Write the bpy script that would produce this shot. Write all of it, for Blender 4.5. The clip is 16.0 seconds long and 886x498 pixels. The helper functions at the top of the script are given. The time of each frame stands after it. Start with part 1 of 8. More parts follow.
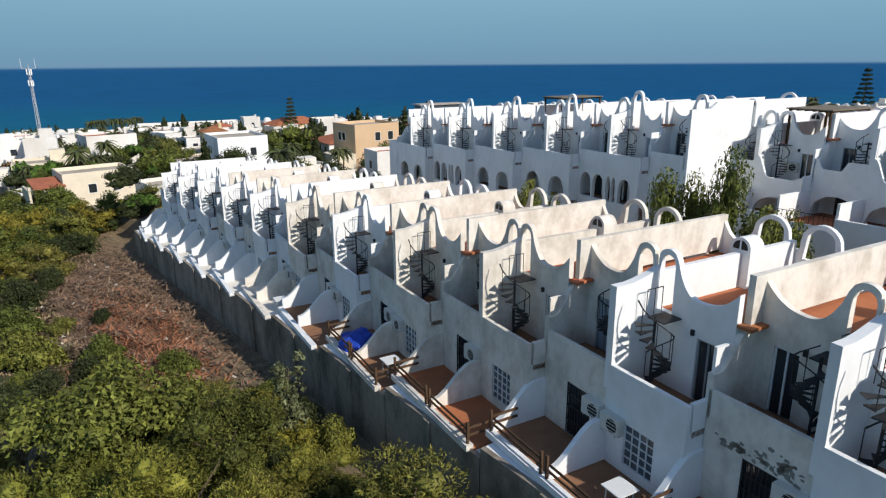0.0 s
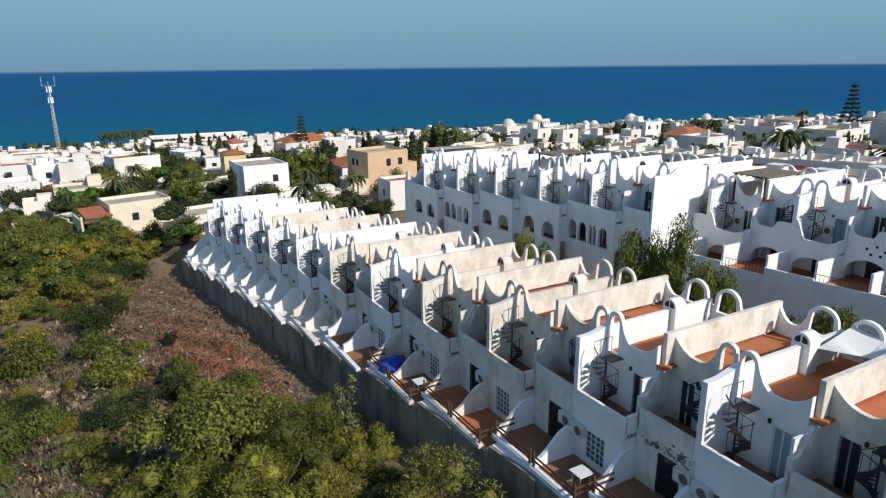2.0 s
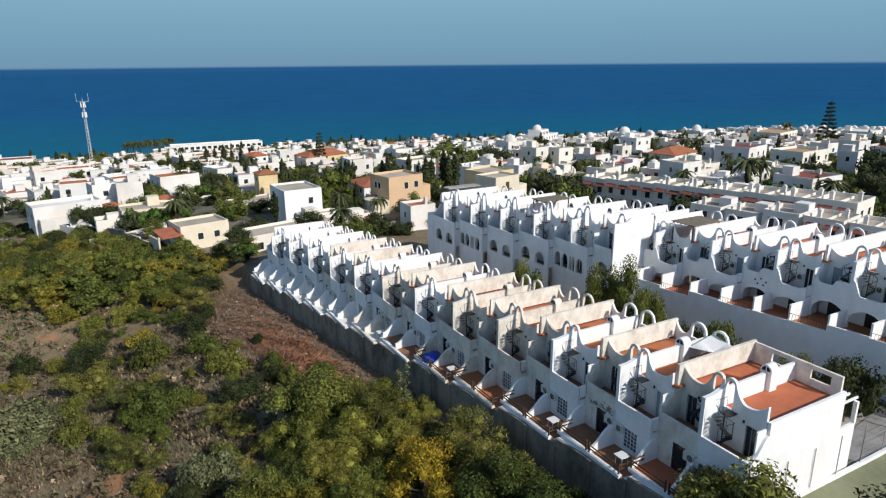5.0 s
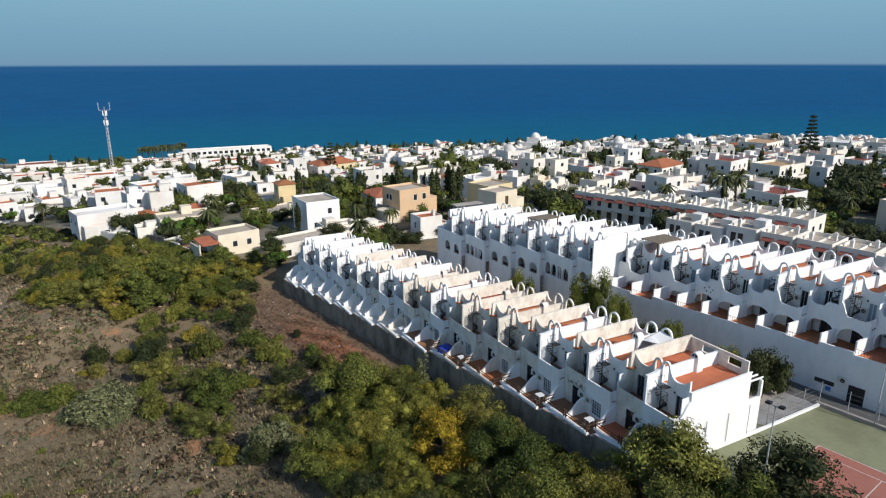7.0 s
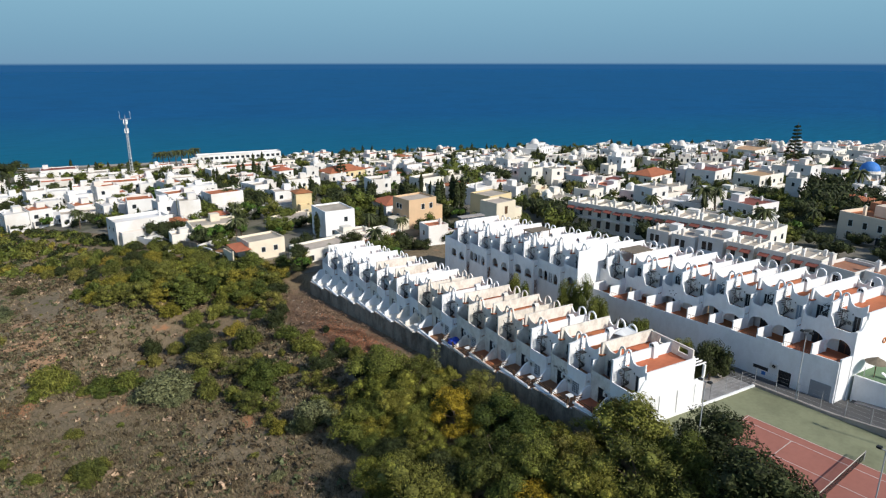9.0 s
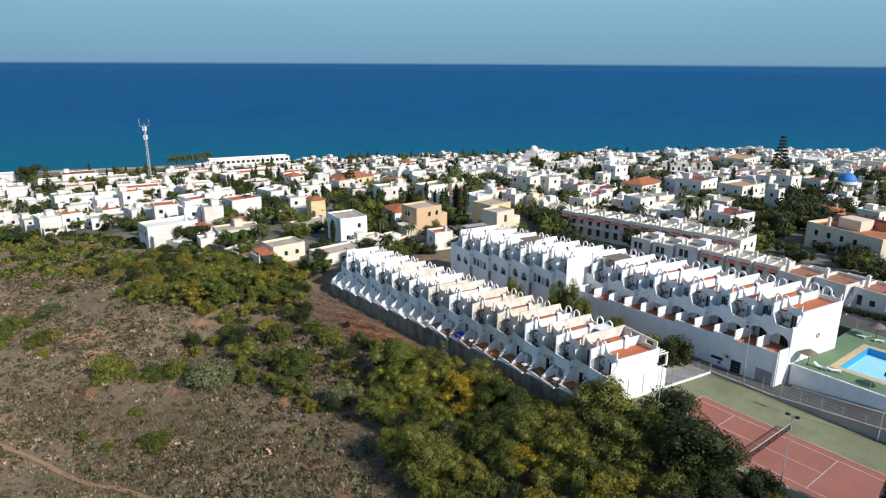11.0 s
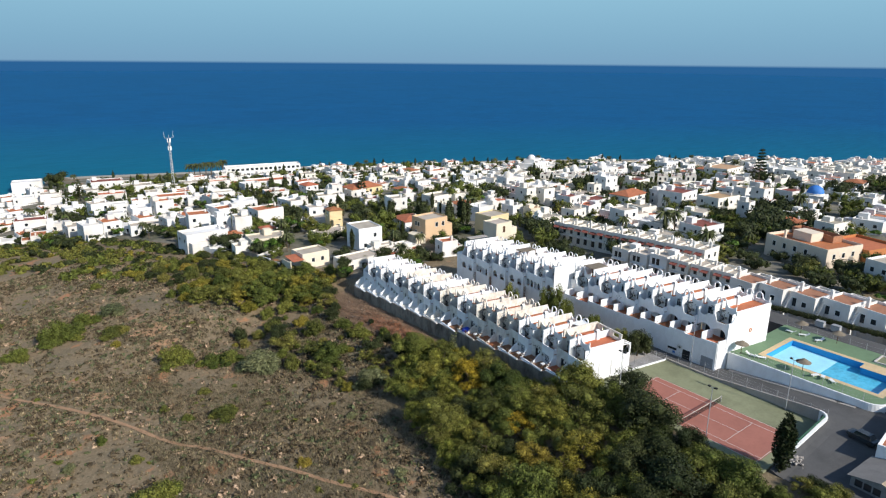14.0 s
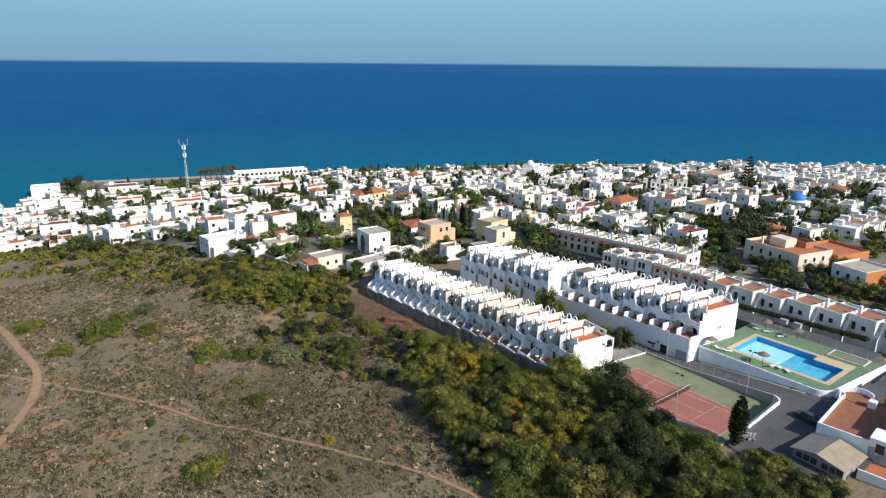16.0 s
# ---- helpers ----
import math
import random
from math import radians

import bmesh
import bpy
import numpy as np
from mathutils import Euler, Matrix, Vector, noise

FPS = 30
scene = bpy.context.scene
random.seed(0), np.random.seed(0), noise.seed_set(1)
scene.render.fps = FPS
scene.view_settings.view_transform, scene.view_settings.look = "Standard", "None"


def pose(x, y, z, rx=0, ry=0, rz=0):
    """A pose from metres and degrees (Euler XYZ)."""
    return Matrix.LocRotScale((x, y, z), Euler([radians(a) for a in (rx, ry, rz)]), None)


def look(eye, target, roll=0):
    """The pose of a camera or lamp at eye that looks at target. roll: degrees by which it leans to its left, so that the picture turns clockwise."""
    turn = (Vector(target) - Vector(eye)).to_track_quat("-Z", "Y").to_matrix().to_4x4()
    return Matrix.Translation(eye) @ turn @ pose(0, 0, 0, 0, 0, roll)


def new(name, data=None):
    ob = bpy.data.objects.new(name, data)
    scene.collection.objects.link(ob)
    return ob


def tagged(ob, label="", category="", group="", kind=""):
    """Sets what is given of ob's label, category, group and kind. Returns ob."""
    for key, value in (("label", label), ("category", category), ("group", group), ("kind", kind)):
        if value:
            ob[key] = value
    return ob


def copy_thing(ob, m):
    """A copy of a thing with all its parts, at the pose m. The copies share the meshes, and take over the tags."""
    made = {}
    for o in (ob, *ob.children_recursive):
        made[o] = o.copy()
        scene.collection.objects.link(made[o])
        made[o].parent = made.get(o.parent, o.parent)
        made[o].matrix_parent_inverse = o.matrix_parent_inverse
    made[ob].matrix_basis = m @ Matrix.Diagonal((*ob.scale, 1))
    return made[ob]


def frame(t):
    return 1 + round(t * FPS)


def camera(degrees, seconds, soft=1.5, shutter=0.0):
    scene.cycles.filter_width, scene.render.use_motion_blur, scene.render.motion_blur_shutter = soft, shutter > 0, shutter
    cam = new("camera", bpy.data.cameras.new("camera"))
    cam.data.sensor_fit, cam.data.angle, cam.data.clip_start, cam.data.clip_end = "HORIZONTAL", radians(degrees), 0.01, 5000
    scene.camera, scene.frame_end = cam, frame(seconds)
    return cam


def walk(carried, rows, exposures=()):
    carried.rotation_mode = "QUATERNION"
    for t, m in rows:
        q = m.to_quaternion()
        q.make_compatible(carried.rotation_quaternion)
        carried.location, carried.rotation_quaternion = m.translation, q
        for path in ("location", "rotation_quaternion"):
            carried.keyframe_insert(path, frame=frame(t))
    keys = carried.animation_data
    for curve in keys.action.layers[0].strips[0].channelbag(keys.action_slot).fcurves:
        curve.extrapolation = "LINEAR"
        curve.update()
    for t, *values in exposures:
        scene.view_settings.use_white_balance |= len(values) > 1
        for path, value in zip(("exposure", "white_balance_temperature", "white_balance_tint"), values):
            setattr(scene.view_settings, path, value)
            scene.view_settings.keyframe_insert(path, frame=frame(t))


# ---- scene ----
# Seconds, place of the eye, then yaw, pitch and roll in degrees.
cam = camera(69.18, 16.0, 1.2)
PATH = [
    (0.0, -15.15, 5.26, 13.2, -38.155, -16.239, -0.436),
    (0.5, -16.336, 3.911, 14.592, -38.088, -16.172, -0.48),
    (1.0, -17.691, 2.418, 15.956, -38.04, -16.106, -0.541),
    (1.5, -19.389, 0.726, 17.326, -38.055, -16.018, -0.565),
    (2.0, -21.308, -1.144, 18.784, -38.038, -16.012, -0.586),
    (2.5, -23.338, -3.141, 20.258, -38.026, -16.083, -0.564),
    (3.0, -25.288, -5.086, 21.58, -38.023, -16.112, -0.467),
    (3.5, -27.543, -7.362, 23.077, -37.993, -16.134, -0.479),
    (4.0, -29.826, -9.676, 24.56, -37.947, -16.176, -0.528),
    (6.5, -42.154, -22.416, 31.986, -38.05, -16.262, -0.219),
    (7.0, -44.768, -25.15, 33.488, -38.056, -16.268, -0.105),
    (7.5, -47.391, -27.922, 35.018, -38.062, -16.3, -0.059),
    (8.0, -50.04, -30.701, 36.56, -38.068, -16.331, 0.014),
    (8.5, -52.559, -33.511, 38.096, -38.029, -16.365, -0.002),
    (9.0, -55.16, -36.276, 39.542, -38.015, -16.355, -0.017),
    (11.5, -68.248, -50.422, 46.727, -38.002, -16.329, 0.373),
    (12.0, -70.917, -53.314, 48.235, -38.011, -16.318, 0.378),
    (12.5, -73.711, -56.156, 49.932, -38.035, -16.382, 0.396),
    (13.0, -76.52, -59.024, 51.56, -38.048, -16.377, 0.401),
    (13.5, -79.208, -61.866, 53.093, -38.076, -16.363, 0.431),
    (14.0, -81.921, -64.727, 54.587, -38.067, -16.358, 0.486),
    (14.5, -84.623, -67.54, 56.042, -38.075, -16.347, 0.527),
    (15.0, -87.316, -70.417, 57.584, -38.059, -16.365, 0.547),
    (15.5, -89.933, -73.278, 59.113, -38.068, -16.37, 0.541),
    (16.0, -92.659, -76.178, 60.539, -38.06, -16.34, 0.567),
]
walk(cam, [(t, pose(x, y, z, 90 + pitch, 0, yaw) @ pose(0, 0, 0, 0, 0, roll)) for t, x, y, z, yaw, pitch, roll in PATH], [(0.0, 0.06), (4.0, 0.05), (9.0, 0.17), (16.0, 0.38)])

# ---- world, sun, exposure ----
SUN_EL = 33.5
SUN_DIR = Vector((0.2, -0.98, 0)).normalized() * math.cos(radians(SUN_EL)) + Vector((0, 0, math.sin(radians(SUN_EL))))
world = bpy.data.worlds.new("sky")
scene.world = world
world.use_nodes = True
wn, wl = world.node_tree.nodes, world.node_tree.links
wn.clear()
w_out, w_mix = wn.new("ShaderNodeOutputWorld"), wn.new("ShaderNodeMixShader")
w_bg, w_haze, w_sky = wn.new("ShaderNodeBackground"), wn.new("ShaderNodeBackground"), wn.new("ShaderNodeTexSky")
w_sky.sky_type = "NISHITA"
w_sky.sun_disc = False
w_sky.sun_elevation = radians(SUN_EL)
w_sky.sun_rotation = math.atan2(SUN_DIR.x, SUN_DIR.y)
w_sky.altitude = 60
w_sky.air_density, w_sky.dust_density, w_sky.ozone_density = 1.0, 0.4, 2.5
w_bg.inputs["Strength"].default_value = 0.125
wl.new(w_sky.outputs[0], w_bg.inputs["Color"])
# the hazy blue band of air over the sea, and the far sea itself below the horizon
w_dir, w_sep, w_ramp, w_fac = wn.new("ShaderNodeTexCoord"), wn.new("ShaderNodeSeparateXYZ"), wn.new("ShaderNodeValToRGB"), wn.new("ShaderNodeMapRange")
wl.new(w_dir.outputs["Generated"], w_sep.inputs[0])
w_low = wn.new("ShaderNodeMapRange")
w_low.inputs["From Min"].default_value, w_low.inputs["From Max"].default_value = -0.02, 0.12
wl.new(w_sep.outputs["Z"], w_low.inputs["Value"])
wl.new(w_low.outputs["Result"], w_ramp.inputs["Fac"])
stops = w_ramp.color_ramp.elements
stops[0].position, stops[0].color = 0.098, (0.019, 0.096, 0.24, 1)
stops[1].position, stops[1].color = 0.122, (0.16, 0.295, 0.43, 1)
for at, c in ((0.3, (0.17, 0.325, 0.455, 1)), (0.8, (0.215, 0.405, 0.53, 1)), (1.0, (0.23, 0.425, 0.55, 1))):
    stops.new(at).color = c
wl.new(w_ramp.outputs["Color"], w_haze.inputs["Color"])
w_fac.inputs["From Min"].default_value, w_fac.inputs["From Max"].default_value = 0.11, 0.4
wl.new(w_sep.outputs["Z"], w_fac.inputs["Value"])
wl.new(w_fac.outputs["Result"], w_mix.inputs["Fac"])
wl.new(w_haze.outputs[0], w_mix.inputs[1])
wl.new(w_bg.outputs[0], w_mix.inputs[2])
wl.new(w_mix.outputs[0], w_out.inputs["Surface"])
sun = new("sun", bpy.data.lights.new("sun", "SUN"))
sun.data.energy, sun.data.angle, sun.data.color = 4.2, radians(0.53), (1.0, 0.95, 0.87)
sun.matrix_world = look(SUN_DIR * 300, (0, 0, 0))


# ---- helpers for building ----
def smooth(a, b, v):
    s = np.clip((np.asarray(v, float) - a) / (b - a), 0, 1)
    return s * s * (3 - 2 * s)


def mat(name, color, rough=0.9, spec=0.3, var=0.12, scale=0.6, fine=6.0, bump=0.15, tint=None, metal=0.0, random_obj=0.0, streak=0.0):
    """A painted, plastered or grown surface: base colour with stains at a large and a fine scale, and a fine relief."""
    m = bpy.data.materials.new(name)
    m.use_nodes = True
    n, l = m.node_tree.nodes, m.node_tree.links
    b = n["Principled BSDF"]
    b.inputs["Roughness"].default_value = rough
    b.inputs["Metallic"].default_value = metal
    b.inputs["Specular IOR Level"].default_value = spec
    tc = n.new("ShaderNodeNewGeometry")
    where = tc.outputs["Position"]
    big, small = n.new("ShaderNodeTexNoise"), n.new("ShaderNodeTexNoise")
    big.inputs["Scale"].default_value, big.inputs["Detail"].default_value = scale, 5
    big.inputs["Roughness"].default_value = 0.65
    small.inputs["Scale"].default_value, small.inputs["Detail"].default_value = fine, 3
    if streak:
        mp = n.new("ShaderNodeMapping")
        mp.inputs["Scale"].default_value = (1, 1, streak)
        l.new(where, mp.inputs["Vector"])
        l.new(mp.outputs["Vector"], big.inputs["Vector"])
    else:
        l.new(where, big.inputs["Vector"])
    l.new(where, small.inputs["Vector"])
    ramp = n.new("ShaderNodeValToRGB")
    dark = tint or tuple(c * (1 - 2.2 * var) for c in color)
    ramp.color_ramp.elements[0].position, ramp.color_ramp.elements[0].color = 0.3, (*dark, 1)
    ramp.color_ramp.elements[1].position, ramp.color_ramp.elements[1].color = 0.58, (*color, 1)
    l.new(big.outputs["Fac"], ramp.inputs["Fac"])
    mixer = n.new("ShaderNodeMixRGB")
    mixer.blend_type = "MULTIPLY"
    mixer.inputs["Fac"].default_value = min(1, var * 4)
    l.new(ramp.outputs["Color"], mixer.inputs["Color1"])
    r2 = n.new("ShaderNodeValToRGB")
    r2.color_ramp.elements[0].position, r2.color_ramp.elements[0].color = 0.25, (0.72, 0.72, 0.72, 1)
    r2.color_ramp.elements[1].position, r2.color_ramp.elements[1].color = 0.6, (1, 1, 1, 1)
    l.new(small.outputs["Fac"], r2.inputs["Fac"])
    l.new(r2.outputs["Color"], mixer.inputs["Color2"])
    last = mixer.outputs["Color"]
    if random_obj:
        info, hsv = n.new("ShaderNodeObjectInfo"), n.new("ShaderNodeHueSaturation")
        mr, mh = n.new("ShaderNodeMapRange"), n.new("ShaderNodeMapRange")
        mr.inputs["To Min"].default_value, mr.inputs["To Max"].default_value = 1 - random_obj, 1 + random_obj
        mh.inputs["To Min"].default_value, mh.inputs["To Max"].default_value = 0.5 + 0.06 * random_obj, 0.5 - 0.08 * random_obj
        l.new(info.outputs["Random"], mr.inputs["Value"])
        l.new(info.outputs["Random"], mh.inputs["Value"])
        l.new(mr.outputs["Result"], hsv.inputs["Value"])
        l.new(mh.outputs["Result"], hsv.inputs["Hue"])
        l.new(last, hsv.inputs["Color"])
        last = hsv.outputs["Color"]
    l.new(last, b.inputs["Base Color"])
    bp = n.new("ShaderNodeBump")
    bp.inputs["Strength"].default_value, bp.inputs["Distance"].default_value = bump, 0.03
    l.new(small.outputs["Fac"], bp.inputs["Height"])
    l.new(bp.outputs["Normal"], b.inputs["Normal"])
    return m


WHITE = mat("white_plaster", (0.83, 0.83, 0.82), var=0.03, scale=0.7, fine=3.0, tint=(0.74, 0.73, 0.71), streak=0.6)
WORN = mat("weathered_cream_plaster", (0.78, 0.725, 0.64), var=0.07, scale=1.1, fine=4.0, tint=(0.54, 0.48, 0.4), streak=0.7)
TOWNWHITE = mat("town_white_plaster", (0.75, 0.73, 0.7), var=0.05, scale=0.1, tint=(0.6, 0.55, 0.48), random_obj=0.07)
TANTILE = mat("tan_roof_tile", (0.5, 0.32, 0.18), var=0.1, scale=0.5, random_obj=0.1)
CREAM = mat("cream_plaster", (0.74, 0.65, 0.5), var=0.06, scale=0.3, random_obj=0.08)
PALE = mat("pale_beige_plaster", (0.78, 0.73, 0.64), var=0.05, scale=0.3, random_obj=0.06)
YELLOW = mat("yellow_plaster", (0.7, 0.56, 0.32), var=0.05, scale=0.3)
MAROON = mat("maroon_tile", (0.24, 0.075, 0.055), var=0.1, scale=0.8)
PEACH = mat("peach_plaster", (0.64, 0.44, 0.27), var=0.05, scale=0.3)
ORANGE = mat("orange_plaster", (0.5, 0.19, 0.07), var=0.05, scale=0.3)
GREYROOF = mat("pale_roof_screed", (0.46, 0.4, 0.32), var=0.12, scale=0.3, random_obj=0.2)
TERRACOTTA = mat("terracotta_tile", (0.46, 0.16, 0.07), var=0.08, scale=0.9, fine=9, random_obj=0.12)
PANTILE = mat("clay_pantile", (0.4, 0.15, 0.07), var=0.14, scale=0.8, fine=5, random_obj=0.15)
PATIO = mat("brown_patio_tile", (0.3, 0.15, 0.08), var=0.1, scale=1.2, fine=9)
CONCRETE = mat("stained_concrete", (0.31, 0.265, 0.21), var=0.2, scale=0.6, fine=3, tint=(0.1, 0.085, 0.065), streak=0.45)
PAVING = mat("pale_paving", (0.4, 0.36, 0.32), var=0.1, scale=0.3)
ASPHALT = mat("worn_asphalt", (0.1, 0.098, 0.096), var=0.12, scale=0.25, fine=5)
GREENCOURT = mat("green_court", (0.235, 0.245, 0.145), var=0.1, scale=0.18, fine=2, tint=(0.165, 0.17, 0.1))
REDCOURT = mat("red_court", (0.35, 0.14, 0.105), var=0.07, scale=0.2, fine=2)
LINE = mat("faded_white_line", (0.6, 0.55, 0.5), var=0.1)
DECK = mat("green_deck", (0.15, 0.23, 0.13), var=0.08, scale=0.3)
SAND = mat("sandstone_coping", (0.6, 0.45, 0.26), var=0.08, scale=1.0)
IRON = mat("dark_iron", (0.03, 0.03, 0.032), rough=0.6, var=0.1, scale=3)
STEEL = mat("grey_steel", (0.42, 0.42, 0.42), rough=0.5, var=0.08, scale=2)
WOOD = mat("dark_wood", (0.1, 0.055, 0.03), var=0.12, scale=2, fine=12)
ACPAINT = mat("offwhite_metal", (0.66, 0.64, 0.58), rough=0.5, var=0.05, scale=2)
BLACKISH = mat("black_plastic", (0.02, 0.02, 0.02), rough=0.5, var=0.1)
FRAMEWHITE = mat("white_frame", (0.75, 0.75, 0.73), rough=0.5, var=0.03)
GLASS = mat("dark_window_glass", (0.025, 0.03, 0.035), rough=0.08, spec=0.6, var=0.05)
SHUTTER = mat("grey_shutter", (0.3, 0.31, 0.32), rough=0.6, var=0.05)
CURTAIN = mat("grey_blue_curtain", (0.3, 0.36, 0.42), var=0.06)
TARP = mat("blue_tarpaulin", (0.02, 0.06, 0.4), rough=0.5, var=0.1)
REED = mat("reed_mat_roof", (0.22, 0.18, 0.13), var=0.15, scale=2, fine=12)
BLUEDOME = mat("blue_dome_paint", (0.05, 0.2, 0.55), rough=0.6, var=0.05)
BRICK = mat("bare_brick", (0.42, 0.2, 0.11), var=0.15, scale=1.5, fine=10)


def leaf_mat(name, color, amount=0.25):
    m = mat(name, color, rough=0.7, spec=0.2, var=0.16, scale=0.9, fine=5, tint=tuple(c * 0.6 for c in color), random_obj=amount)
    n, l = m.node_tree.nodes, m.node_tree.links
    b = n["Principled BSDF"]
    g, h, r = n.new("ShaderNodeNewGeometry"), n.new("ShaderNodeHueSaturation"), n.new("ShaderNodeMapRange")
    r.inputs["To Min"].default_value, r.inputs["To Max"].default_value = 0.45, 1.7
    l.new(g.outputs["Random Per Island"], r.inputs["Value"])
    l.new(r.outputs["Result"], h.inputs["Value"])
    l.new(b.inputs["Base Color"].links[0].from_socket, h.inputs["Color"])
    l.new(h.outputs["Color"], b.inputs["Base Color"])
    return m


LEAF_OLIVE = leaf_mat("olive_green_leaves", (0.132, 0.134, 0.027), 0.35)
LEAF_FEATHER = leaf_mat("yellow_green_sprays", (0.16, 0.164, 0.026), 0.3)
LEAF_HEATH = leaf_mat("grey_brown_twigs", (0.1, 0.075, 0.042), 0.2)
LEAF_GREEN = leaf_mat("mid_green_leaves", (0.1, 0.119, 0.022), 0.4)
LEAF_DARK = leaf_mat("dark_green_leaves", (0.036, 0.046, 0.014))
LEAF_GREY = leaf_mat("grey_green_leaves", (0.135, 0.145, 0.066))
LEAF_YELLOW = leaf_mat("yellow_green_leaves", (0.2, 0.168, 0.024), 0.25)
LEAF_GOLD = leaf_mat("golden_yellow_leaves", (0.33, 0.225, 0.02), 0.2)
LEAF_DRY = leaf_mat("dry_straw", (0.3, 0.23, 0.135), 0.3)
STONE = mat("pale_field_stone", (0.5, 0.44, 0.36), var=0.15, scale=1.0)
LEAF_PINE = leaf_mat("bright_pine_needles", (0.07, 0.13, 0.02))
LEAF_PALM = leaf_mat("palm_fronds", (0.07, 0.08, 0.03))
BLOOM = leaf_mat("crimson_blossom", (0.25, 0.02, 0.05))
BARK = mat("grey_brown_bark", (0.14, 0.1, 0.07), var=0.15, scale=3, fine=14)


def box(bm, x0, x1, y0, y1, z0, z1):
    v = [bm.verts.new((x, y, z)) for z in (z0, z1) for y in (y0, y1) for x in (x0, x1)]
    for q in ((0, 2, 3, 1), (4, 5, 7, 6), (0, 1, 5, 4), (1, 3, 7, 5), (3, 2, 6, 7), (2, 0, 4, 6)):
        bm.faces.new([v[i] for i in q])
    return bm


def boxes(*lots):
    bm = bmesh.new()
    for b in lots:
        box(bm, *b)
    return bm


def band(bm, axis, ss, lo, hi, t0, t1):
    """A wall strip in the plane of axis ('y' runs along y, 'x' along x), from lo(s) to hi(s), between t0 and t1 in thickness."""
    rows = []
    for s in ss:
        a, b = (lo(s) if callable(lo) else lo), (hi(s) if callable(hi) else hi)
        pts = [(t0, a), (t1, a), (t1, b), (t0, b)]
        rows.append([bm.verts.new((t, s, z) if axis == "y" else (s, t, z)) for t, z in pts])
    for p, q in zip(rows, rows[1:]):
        for i in range(4):
            j = (i + 1) % 4
            bm.faces.new((p[i], p[j], q[j], q[i]) if axis == "x" else (p[j], p[i], q[i], q[j]))
    bm.faces.new(rows[0] if axis == "y" else rows[0][::-1])
    bm.faces.new(rows[-1][::-1] if axis == "y" else rows[-1])
    return bm


def tube(bm, a, b, r, n=6, r2=None):
    a, b = Vector(a), Vector(b)
    d = (b - a).normalized()
    e = d.orthogonal().normalized()
    f2 = d.cross(e)
    r2 = r if r2 is None else r2
    ra = [bm.verts.new(a + (e * math.cos(2 * math.pi * i / n) + f2 * math.sin(2 * math.pi * i / n)) * r) for i in range(n)]
    rb = [bm.verts.new(b + (e * math.cos(2 * math.pi * i / n) + f2 * math.sin(2 * math.pi * i / n)) * r2) for i in range(n)]
    for i in range(n):
        bm.faces.new((ra[i], ra[(i + 1) % n], rb[(i + 1) % n], rb[i]))
    bm.faces.new(ra[::-1])
    bm.faces.new(rb)
    return bm


def part(name, bm, material, parent=None, label="", m=None):
    me = bpy.data.meshes.new(name)
    bmesh.ops.remove_doubles(bm, verts=bm.verts, dist=0.0005)
    bmesh.ops.recalc_face_normals(bm, faces=bm.faces)
    bm.to_mesh(me)
    bm.free()
    me.materials.append(material)
    ob = new(name, me)
    if parent:
        ob.parent = parent
    if m is not None:
        ob.matrix_basis = m
    if label:
        tagged(ob, label)
    return ob


def shared(name, like, parent, m=None):
    ob = new(name, like.data)
    ob.parent = parent
    if m is not None:
        ob.matrix_basis = m
    return ob


def thing(name, m, label, category, group="", kind=""):
    ob = new(name)
    ob.matrix_basis = m
    return tagged(ob, label, category, group, kind)


def sheet(name, xs, ys, zf, material):
    gx, gy = np.meshgrid(xs, ys)
    gzs = zf(gx, gy)
    nx, ny = len(xs), len(ys)
    idx = np.arange(nx * ny).reshape(ny, nx)
    faces = np.stack([idx[:-1, :-1], idx[:-1, 1:], idx[1:, 1:], idx[1:, :-1]], -1).reshape(-1, 4)
    me = bpy.data.meshes.new(name)
    me.from_pydata(np.stack([gx, gy, gzs], -1).reshape(-1, 3).tolist(), [], faces.tolist())
    me.materials.append(material)
    me.shade_smooth()
    return new(name, me)


# ---- ground and sea ----
SEA_Z = -28.0
SHORE_X = [-900, -400, -60, 0, 87, 152, 250, 326, 421, 489, 540, 700, 1200]
SHORE_Y = [600, 520, 468, 450, 418, 400, 355, 322, 256, 198, 150, -60, -700]


def shore_y(x):
    return np.interp(x, SHORE_X, SHORE_Y)


def ground_z(x, y):
    x, y = np.asarray(x, float), np.asarray(y, float)
    town = -0.055 * np.maximum(y, -20) - 0.02 * np.maximum(x - 80, 0)
    town = np.minimum(town, -0.055 * np.maximum(y, 0) + 0.4)
    drop = 2.5 + 5.6 * smooth(3, 32, -x) + 0.03 * np.maximum(-x - 32, 0)
    far = 0.125 * np.clip(-x - 2, 0, 70)
    s = smooth(80, 105, y)
    drop = drop * (1 - s) + far * s
    z = town - drop * smooth(0.9, 2.0, -x + 0.035 * np.clip(y, 0, 84))
    dip = smooth(-4, -1, x) * smooth(-70, -40, y) * (1 - smooth(0, 10, y)) * (1 - smooth(70, 90, x))
    z = z * (1 - dip) - 0.35 * dip
    z = z + 0.35 * np.sin(x * 0.11 + 1) * np.sin(y * 0.09) * smooth(4, 20, -x)
    d = (shore_y(x) - y) * 0.85
    z = np.minimum(z, SEA_Z + 0.5 + 0.085 * d)
    return np.maximum(z, SEA_Z - 4)


def gz(x, y):
    return float(ground_z(x, y))


